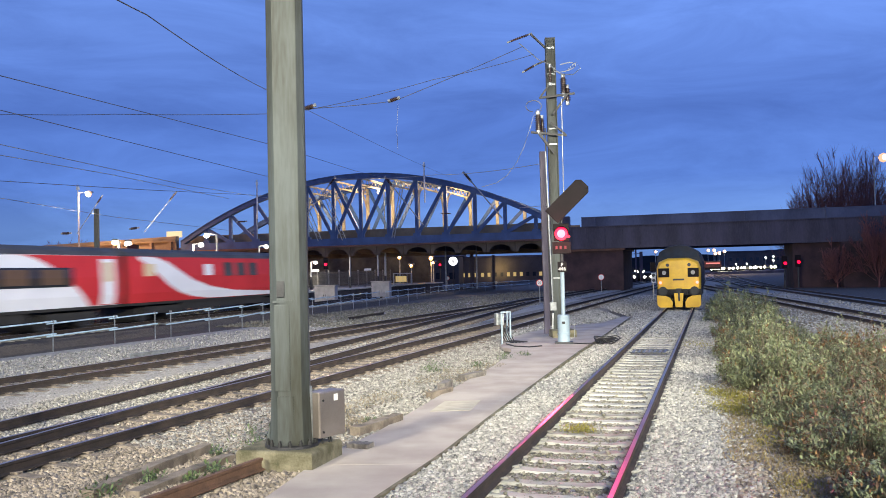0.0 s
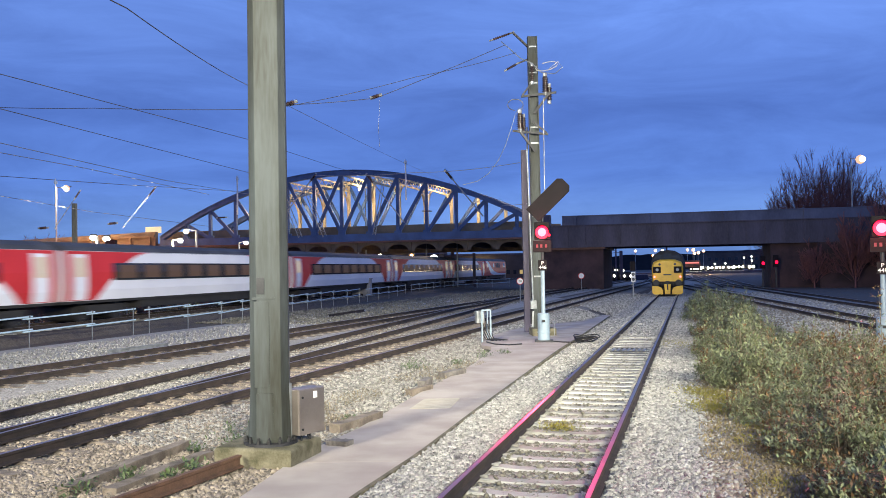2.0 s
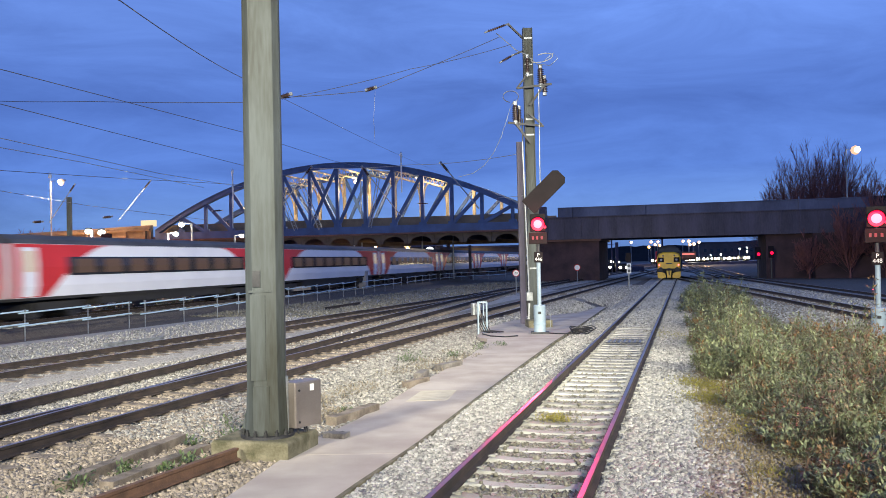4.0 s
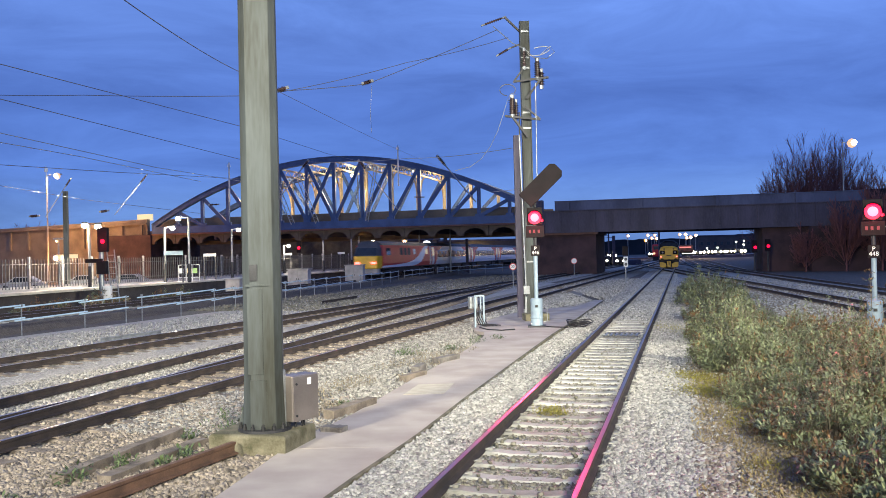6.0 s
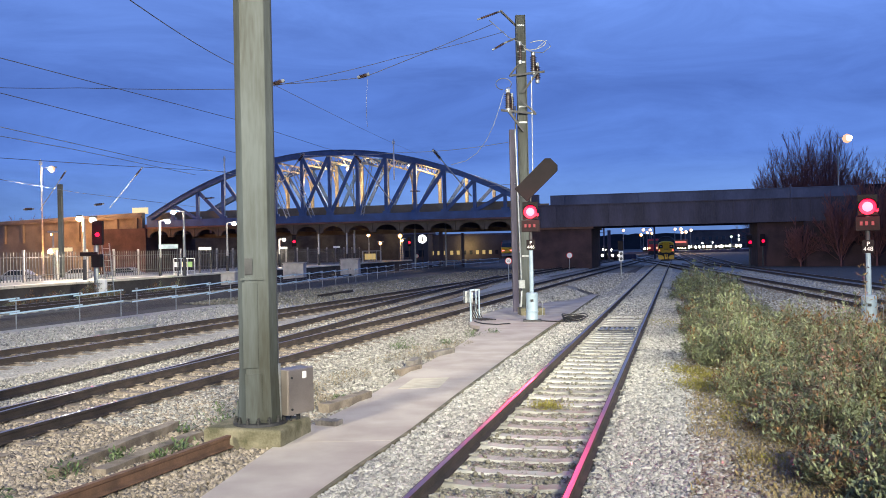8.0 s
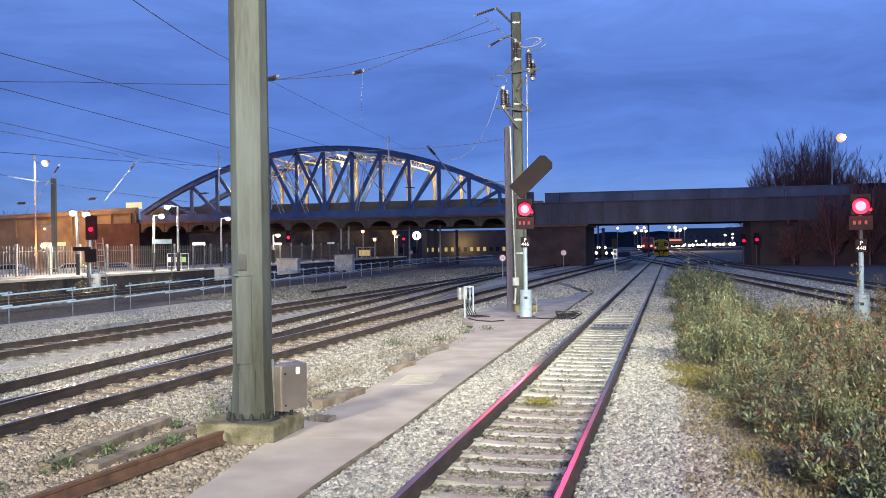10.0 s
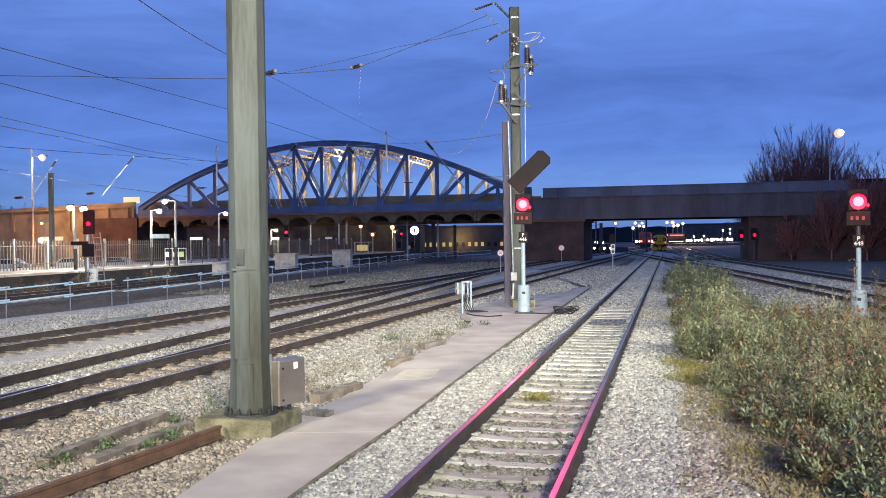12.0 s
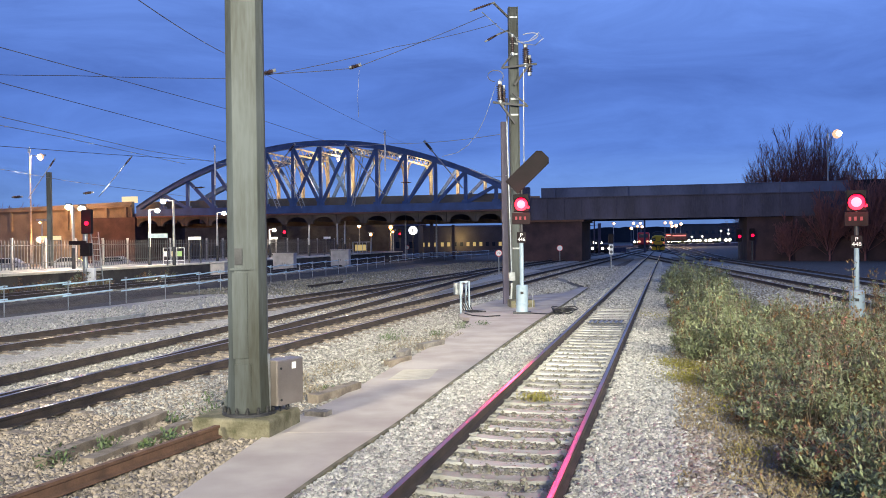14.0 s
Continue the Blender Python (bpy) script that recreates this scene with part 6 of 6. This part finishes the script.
for a, b, m, lab in (((-11.4, 27.6, -0.03), (-10.35, 30.2, -0.03), GALV, "pale worn rail length lying beside the yard track"), ((-7.5, 48.3, -0.05), (-6.2, 54.0, -0.05), RAIL_RUST, "dark spare rail length lying in the yard")):
    a, b = Vector(a), Vector(b)
    n = Vector(((b - a).y, -(b - a).x, 0)).normalized()
    solid("spare_rail", Geo().loft([[c + n * x + Vector((0, 0, z)) for x, z in RAIL] for c in (a, b)]), m, lab, "spare rail", group="spare rails")
mt = thing("track_grating", "small steel grating between the siding rails", "grating", pose(*on(NEAR, 26.2, 0, 0.03), 0, 0, -14))
for i in range(7):
    part("grating_bar", Geo().box((-0.45 + 0.15 * i, 0, 0.0), (0.055, 1.0, 0.02)), GALV, mt)
for s in (-0.48, 0.48):
    part("grating_frame", Geo().box((0, s, -0.005), (1.05, 0.06, 0.03)), DARK, mt)
g = Geo()
rings = []
for v in np.linspace(0.05, 1, 9):
    rings.append([Vector((-3.66, 8.50, -0.09)) + (0.11 + 0.06 * noise.noise((3 * math.cos(a), 3 * math.sin(a), 6 * v))) * Vector((math.sin(math.pi * v) * math.cos(a) * 1.2, math.sin(math.pi * v) * math.sin(a), 0.75 * (1 - math.cos(math.pi * v)) / 1.2)) for a in np.linspace(0, 2 * math.pi, 16, endpoint=False)])
g.loft(rings)
solid("plastic_sack", g, CABINET, "small crumpled pale plastic sack on the ballast", "sack", smooth=True)


# ---- plants ----
def leaves(name, centres, size, material, label, seed, parent=None):
    """Many small pointed leaves, each a bent pair of triangles."""
    r = np.random.default_rng(seed)
    n = len(centres)
    a, tilt = r.uniform(0, 2 * np.pi, n), r.uniform(-0.3, 1.2, n)
    L = size * r.uniform(0.6, 1.4, n)
    dirv = np.stack([np.cos(a) * np.cos(tilt), np.sin(a) * np.cos(tilt), np.sin(tilt)], 1)
    side = np.stack([-np.sin(a), np.cos(a), r.uniform(-0.4, 0.4, n)], 1) * (0.17 * L)[:, None]
    up = np.cross(dirv, side)
    c = np.asarray(centres)
    v = np.stack([c, c + dirv * (0.5 * L)[:, None] + side, c + dirv * L[:, None] - up * 0.3, c + dirv * (0.5 * L)[:, None] - side], 1).reshape(-1, 3)
    f = (np.array([(0, 1, 2, 3)])[None] + 4 * np.arange(n)[:, None, None]).reshape(-1, 4)
    me = bpy.data.meshes.new(name)
    me.vertices.add(len(v)), me.loops.add(f.size), me.polygons.add(n)
    me.vertices.foreach_set("co", v.ravel())
    me.loops.foreach_set("vertex_index", f.ravel())
    me.polygons.foreach_set("loop_start", np.arange(0, f.size, 4))
    me.update(calc_edges=True)
    me.materials.append(material)
    ob = new(name, me)
    ob.parent = parent
    ob["label"] = label
    return ob


def stalks(name, roots, tips, r0, material, label, parent=None):
    """Thin three-sided stems from roots to tips."""
    roots, tips = np.asarray(roots), np.asarray(tips)
    n = len(roots)
    off = np.array([(math.cos(a), math.sin(a), 0) for a in (0, 2.1, 4.2)])
    mid = (roots + tips) / 2 + np.random.default_rng(3).normal(0, 0.03, (n, 3))
    v = np.concatenate([roots[:, None] + off[None] * r0, mid[:, None] + off[None] * r0 * 0.7, tips[:, None] + off[None] * r0 * 0.3], 1).reshape(-1, 3)
    base = []
    for k in (0, 3):
        for j in range(3):
            base.append((k + j, k + (j + 1) % 3, k + 3 + (j + 1) % 3, k + 3 + j))
    f = (np.array(base)[None] + 9 * np.arange(n)[:, None, None]).reshape(-1, 4)
    me = bpy.data.meshes.new(name)
    me.vertices.add(len(v)), me.loops.add(f.size), me.polygons.add(len(f))
    me.vertices.foreach_set("co", v.ravel())
    me.loops.foreach_set("vertex_index", f.ravel())
    me.polygons.foreach_set("loop_start", np.arange(0, f.size, 4))
    me.update(calc_edges=True)
    me.materials.append(material)
    ob = tagged(new(name, me), label, kind="stuff")
    ob.parent = parent
    return ob


def bush(x, y, rx, ry, h, n, seed, label, dry=0.25, size=0.10):
    """A tangled bush: stems that fan out and leaves along them."""
    r = np.random.default_rng(seed)
    t = thing("bush", label, "bush", pose(x, y, -0.05), group="lineside bushes")
    m = max(60, n // 26)
    rad = np.sqrt(r.random(m))
    a = r.uniform(0, 2 * np.pi, m)
    tips = np.stack([rx * rad * np.cos(a), ry * rad * np.sin(a), np.zeros(m)], 1)
    lump = np.array([0.70 + 0.9 * noise.noise((p[0] * 1.3 + seed, p[1] * 1.3, 0)) for p in tips])
    tips[:, 2] = h * np.clip(lump, 0.25, 1.35) * np.sqrt(np.clip(1.05 - rad ** 2, 0.06, 1)) * np.where(r.random(m) < 0.08, r.uniform(1.15, 1.5, m), r.uniform(0.6, 1.1, m))
    roots = tips * np.array([0.72, 0.72, 0.0]) + r.normal(0, 0.08, (m, 3)) * np.array([1, 1, 0])
    stalks("stem", roots, tips, 0.010, STALK, "dry pale stem tangle", t)
    pick = r.integers(0, m, n)
    f = 0.45 + 0.58 * r.random(n) ** 0.6
    c = roots[pick] * (1 - f[:, None]) + tips[pick] * f[:, None] + r.normal(0, 1, (n, 3)) * (0.035 + 0.05 * (1.1 - f))[:, None]
    c[:, 2] = np.abs(c[:, 2]) + 0.01
    patch = np.array([noise.noise((p[0] * 0.8 + 3 * seed, p[1] * 0.8, 2.0)) for p in c])
    isdry = (r.random(m) < 0.8 * dry)[pick] | ((patch > 0.62 - dry) & (r.random(n) < 0.35))
    leaves("foliage", c[~isdry], size, LEAF, "dull green narrow leaves", seed + 1, t)
    leaves("dry_foliage", c[isdry], size, LEAF_DRY, "brown withered leaves", seed + 2, t)
    return t


# The scrub runs along the right of the siding: low and mossy at its edge, higher inside.
k = 0
for x, y, rx, ry, h, n, dry, size in (
        (4.9, 7.7, 1.0, 0.9, 0.45, 8000, 0.15, 0.07), (5.15, 9.0, 1.25, 1.4, 0.85, 13000, 0.18, 0.07), (7.0, 9.0, 1.5, 1.7, 1.2, 13000, 0.22, 0.075), (8.4, 11.0, 1.6, 1.6, 1.35, 11000, 0.28, 0.08),
        (5.4, 11.6, 1.15, 1.5, 0.75, 11000, 0.22, 0.07), (6.9, 12.6, 1.5, 1.6, 1.2, 13000, 0.26, 0.075), (8.9, 13.6, 1.7, 1.8, 1.25, 10000, 0.34, 0.08),
        (5.6, 14.4, 0.95, 1.4, 0.65, 8000, 0.22, 0.07), (6.9, 16.0, 1.3, 1.7, 1.05, 11000, 0.20, 0.08), (8.6, 16.8, 1.6, 1.9, 1.15, 9000, 0.34, 0.085), (10.4, 17.8, 1.6, 2.0, 1.15, 7000, 0.38, 0.09),
        (6.15, 18.4, 1.15, 1.7, 1.25, 11000, 0.04, 0.085), (8.0, 20.6, 1.4, 2.2, 1.05, 8000, 0.25, 0.09), (9.8, 21.2, 1.5, 2.0, 0.95, 6500, 0.32, 0.09), (11.9, 21.4, 1.6, 1.9, 1.1, 6500, 0.40, 0.09),
        (7.5, 23.6, 1.2, 2.4, 1.25, 9000, 0.04, 0.10), (9.3, 25.6, 1.5, 2.4, 0.85, 5000, 0.18, 0.10), (13.4, 25.2, 1.6, 2.2, 1.25, 5500, 0.34, 0.10),
        (9.2, 30.0, 1.2, 3.2, 1.2, 7000, 0.05, 0.11), (11.3, 38.5, 1.3, 4.2, 1.45, 6500, 0.05, 0.13), (13.6, 46.5, 1.4, 4.5, 1.5, 5000, 0.05, 0.15)):
    bush(x - (0.35 if y < 17 else 0.1), y, rx, ry, h, int(n * 1.3), 40 + 5 * k, "tangled scrub bush with dull green leaves and withered stems" if dry < 0.3 else "browning scrub bush with many withered leaves", dry + 0.04, size * 0.98)
    k += 1


def ground_leaves(name, area, n, size, material, label, seed):
    r = np.random.default_rng(seed)
    p = area(r.random(n), r.random(n) ** 0.8)
    p[:, 2] = r.uniform(-0.03, 0.03, n)
    keep = np.array([noise.noise((q[0] * 0.9, q[1] * 0.6, seed)) > -0.12 for q in p])
    tagged(leaves(name, p[keep], size, material, label, seed), label, "grass", kind="stuff")


ground_leaves("dead_grass", strip(NEAR, 7.2, 30, 1.9, 3.8), 34000, 0.05, GRASS_DRY, "short dead yellow-brown grass on the gravel edge", 71)
ground_leaves("low_weeds", strip(NEAR, 7.2, 26, 2.9, 5.6), 9000, 0.05, LEAF, "low grey-green weeds on the gravel edge", 72)
ground_leaves("dead_grass", strip(UP_ONE, 15, 25.5, 2.6, 4.0), 5000, 0.06, STALK, "thin dead grass beside the walkway", 73)
def moss(x, y, w, l, n, seed):
    r = np.random.default_rng(seed)
    p = r.normal(0, 1, (n, 3)) * np.array([w, l, 0]) + np.array([x, y, 0])
    p[:, 2] = r.uniform(-0.03, 0.03, n)
    tagged(leaves("moss_patch", p, 0.048, MOSS, "moss", seed), "yellow-green moss patch on the gravel", "moss", group="moss patches", kind="stuff")


for i, (x, y, w, l, n) in enumerate(((4.75, 17.3, 0.22, 0.5, 2600), (4.45, 15.6, 0.26, 0.4, 2600), (5.1, 16.0, 0.25, 0.5, 2600), (4.7, 13.6, 0.3, 0.5, 1300), (6.9, 28.2, 0.3, 1.2, 900), (4.1, 12.6, 0.2, 0.4, 700), (3.6, 10.2, 0.16, 0.2, 400), (4.0, 9.4, 0.15, 0.2, 300))):
    moss(x, y, w, l, n, 300 + i)
p = on(NEAR, 13.9, -0.25)
moss(p.x, p.y, 0.13, 0.2, 700, 320)


for x, y, n, h in ((-19.4, 47.5, 2600, 1.0), (-17.6, 53.5, 2200, 0.9), (-21.2, 44.0, 1500, 0.7)):
    bush(x, y, 1.0, 3.0, h, n, int(70 - x), "dark leafless brush along the platform foot", 0.6, 0.14)


def tuft(x, y, h, n, seed, label="small green weed tuft in the ballast"):
    r = np.random.default_rng(seed)
    t = thing("weed", label, "weed", pose(x, y, -0.04), group="weeds")
    c = r.normal(0, 1, (n, 3)) * np.array([0.5 * h, 0.7 * h, 0]) + np.array([0, 0, 1]) * (h * 0.85 * r.random(n) ** 1.6)[:, None]
    leaves("foliage", c, 0.075, WEED, "fresh green leaves", seed, t)


for i, (x, y, h, n) in enumerate(((-3.42, 13.1, 0.34, 260), (-3.15, 12.5, 0.18, 130), (-3.9, 12.5, 0.14, 100), (-4.6, 10.2, 0.2, 160), (-4.2, 10.8, 0.18, 140), (-3.6, 11.4, 0.15, 120), (-4.9, 9.1, 0.2, 120), (-1.35, 22.6, 0.34, 200), (-3.75, 10.9, 0.12, 90),
                                  (-2.0, 14.9, 0.1, 50), (0.6, 25.2, 0.22, 130), (1.2, 26.0, 0.18, 110), (-0.2, 23.4, 0.15, 90), (-5.6, 8.8, 0.2, 130), (-3.1, 12.0, 0.22, 130))):
    tuft(x, y, h, n, 900 + i)


def bare_tree(x, y, w, h, seed, stems=70, label="leafless winter tree with a dense twiggy crown", thick=0.02):
    """A leafless tree: a short trunk, fanning limbs and a haze of fine rising twigs."""
    r = np.random.default_rng(seed)
    t = thing("bare_tree", label, "tree", pose(x, y, 0), group="bare trees")
    part("trunk", Geo().tube((0, 0, -0.2), (0.05, 0, h * 0.22), 0.04 * w, 0.025 * w, 9), TWIG, t)
    s, a = np.sqrt(r.random(stems)), r.uniform(0, 2 * np.pi, stems)
    tips = np.stack([w * s * np.cos(a), w * s * np.sin(a), h * np.sqrt(np.clip(1.02 - s ** 2, 0.05, 1)) * r.uniform(0.72, 1.05, stems)], 1)
    roots = np.stack([0.12 * tips[:, 0], 0.12 * tips[:, 1], h * r.uniform(0.08, 0.24, stems)], 1)
    stalks("limb", roots, tips, 0.045, TWIG, "bare fanning limbs", t)
    def shoots(p, q, count, reach, lift):
        k = r.integers(0, len(p), count)
        f = r.uniform(0.3, 1.0, count)[:, None]
        a0 = p[k] * (1 - f) + q[k] * f
        d = (q - p)[k]
        d /= np.linalg.norm(d, axis=1, keepdims=True)
        e = d + r.normal(0, 0.42, (count, 3)) + np.array([0, 0, lift])
        e /= np.linalg.norm(e, axis=1, keepdims=True)
        return a0, a0 + e * (reach * r.uniform(0.4, 1.2, count))[:, None]
    p1, q1 = shoots(roots, tips, stems * 12, 0.16 * h, 0.35)
    p2, q2 = shoots(p1, q1, stems * 75, 0.075 * h, 0.3)
    stalks("branch", p1, q1, thick * 1.7, TWIG, "thin bare branches", t)
    stalks("crown_twig", p2, q2, thick, TWIG, "fine bare twigs", t)


for i, (x, y, w, h, n) in enumerate(((51.0, 125, 8.4, 17.0, 130), (54.5, 127, 6.5, 17.2, 95), (47.3, 126, 5.5, 14.2, 55), (58.5, 124, 5.0, 13.6, 45), (63.5, 123, 6.5, 13.2, 60), (69.5, 121, 6.5, 13.8, 55), (76.0, 119, 7.0, 14.5, 50))):
    bare_tree(x, y, w, h, 500 + i, n)
for i, (x, y, w, h, n) in enumerate(((40.2, 90.2, 2.6, 7.2, 40), (43.4, 89.2, 3.0, 9.0, 45), (46.6, 88.4, 3.2, 9.6, 45), (50.0, 87.5, 3.4, 9.0, 45), (36.6, 91.6, 1.8, 4.6, 28))):
    bare_tree(x, y, w, h, 520 + i, n, "dark bare brush growing before the bridge abutment", 0.02)
bare_tree(-99.0, 200, 9.0, 12.0, 540, 45, "dark bare tree far behind the station", 0.03)

# ---- pieces laid last: sleepers and loose ballast ----
CONC_SLEEPER = sleeper_mesh("concrete_sleeper", 2.45, SLEEPER)
WOOD_SLEEPER = sleeper_mesh("timber_sleeper", 2.6, WOOD)
lay_sleepers(near_track, NEAR, 7.0, 120, 0.62, CONC_SLEEPER, -0.012)
lay_sleepers(up_one, UP_ONE, 9.0, 80, 0.68, WOOD_SLEEPER, -0.022)
lay_sleepers(up_two, UP_TWO, 22.0, 62, 0.70, WOOD_SLEEPER, -0.03)
lay_sleepers(up_three, UP_THREE, 15.0, 80, 0.70, WOOD_SLEEPER, -0.025)
lay_sleepers(express_track, EXPRESS, 28.0, 80, 0.70, CONC_SLEEPER, 0.27)
lay_sleepers(right_one, RIGHT_ONE, 28.0, 75, 0.70, WOOD_SLEEPER, -0.03)

off_path = lambda p: ~((p[:, 0] > np.interp(p[:, 1], [2.0, 10.4, 14.1, 17.8, 23.2, 26.6, 28.9, 33, 36, 41, 45], [-3.6, -2.5, -1.72, -0.98, 0.22, 0.76, 0.52, 1.06, 1.98, 5.6, 7.2]) - 0.05) &
                       (p[:, 0] < np.interp(p[:, 1], [2.0, 8.6, 12.1, 15.7, 21.8, 27, 31, 45.4], [-3.0, -1.62, -0.69, 0.14, 1.62, 2.89, 3.95, 7.6]) + 0.10))
stones("ballast_stones", strip(NEAR, 7.0, 34, -1.95, -0.85), 21000, 0.043, STONE, "loose pale grey ballast stones beside the siding", 1, -0.015, off_path)
stones("ballast_stones", strip(NEAR, 7.0, 40, -0.70, 0.70), 17000, 0.042, CRIB_STONE, "dark mossy ballast stones between the siding rails", 2, -0.064)
stones("ballast_stones", strip(NEAR, 7.0, 40, 0.85, 2.02), 26000, 0.043, STONE, "loose pale ballast stones on the siding shoulder", 3, -0.02)
stones("ballast_stones", strip(UP_ONE, 7.4, 17, 0.9, 5.4), 31000, 0.047, BROWN_STONE, "loose brown ballast stones beside the yard track", 4, -0.055, off_path)
stones("ballast_stones", strip(UP_ONE, 13.5, 38, 0.9, 5.6), 27000, 0.050, GREY_STONE, "loose pale grey stones between walkway and yard track", 14, -0.055, off_path)
stones("ballast_stones", strip(UP_ONE, 9.0, 34, -0.70, 0.70), 10000, 0.048, BROWN_STONE, "loose stones between the yard rails", 5, -0.065)
stones("ballast_stones", strip(UP_ONE, 10.0, 40, -4.2, -0.85), 24000, 0.050, GREY_STONE, "loose grey stones between the yard tracks", 6, -0.06)
stones("ballast_stones", strip(UP_THREE, 16.0, 50, -6.5, 2.2), 16000, 0.042, STONE, "scattered grey stones on the sandy yard ground", 7, -0.07)
stones("verge_stones", strip(NEAR, 7.0, 34, 1.9, 3.6), 19000, 0.045, BROWN_STONE, "stones half sunk in the brown verge", 8, -0.025)
stones("ballast_stones", strip(NEAR, 7.0, 40, -0.68, 0.68), 220, 0.042, CRIB_STONE, "stones spilt over the siding sleepers", 9, -0.004)
stones("ballast_stones", strip(NEAR, 7.0, 34, 1.95, 2.7), 4500, 0.043, STONE, "pale stones strewn thinly onto the verge", 12, -0.025)
stones("ballast_stones", strip(NEAR, 32.0, 80, -7.0, 2.6), 16000, 0.075, STONE, "coarse grey stones on the far yard ground", 10, -0.05, off_path)
stones("ballast_stones", strip(UP_THREE, 42.0, 100, -10.0, 2.0), 9000, 0.09, CRIB_STONE, "dark coarse stones between the yard and the main line", 13, -0.07)
stones("ballast_stones", strip(RIGHT_ONE, 24.0, 80, -5.0, 5.0), 16000, 0.075, STONE, "coarse grey stones round the far side tracks", 11, -0.06)


def motions():
    """Keys of all moving things."""
    times = [0.0, 0.1] + [0.5 * i for i in range(1, 28)] + [13.9, 14.0]
    turn = -math.degrees(math.atan(EXPRESS[1]))
    k = math.hypot(1, EXPRESS[1])
    for ob, along in express:
        rows = []
        for t in times:
            y = 60.2 + 46.1 * (t - 5.5) + along / k
            rows.append((t, Matrix.Translation(on(EXPRESS, y, 0, 0.44)) @ pose(0, 0, 0, 0, 0, turn)))
        walk(ob, rows)
    turn = -math.degrees(math.atan(NEAR[1]))
    seconds, run = (0, 0.5, 1, 1.5, 2, 2.5, 3, 5.5, 6, 6.5, 7, 8, 10.5, 11.5, 12.5, 14), (50.6, 54.6, 59.4, 65, 71, 77, 83, 111.5, 116.5, 121.5, 126.5, 136, 154, 159, 162.5, 166)
    walk(loco, [(t, Matrix.Translation(on(NEAR, y, 0, 0.15)) @ pose(0, 0, 0, 0, 0, turn)) for t, y in zip(seconds, run)])
    walk(far_unit, [(t, pose(67.0 + 2.9 * min(max((t - 9.5) / 4.5, 0), 1), 262, 0.9)) for t in times])


motions()
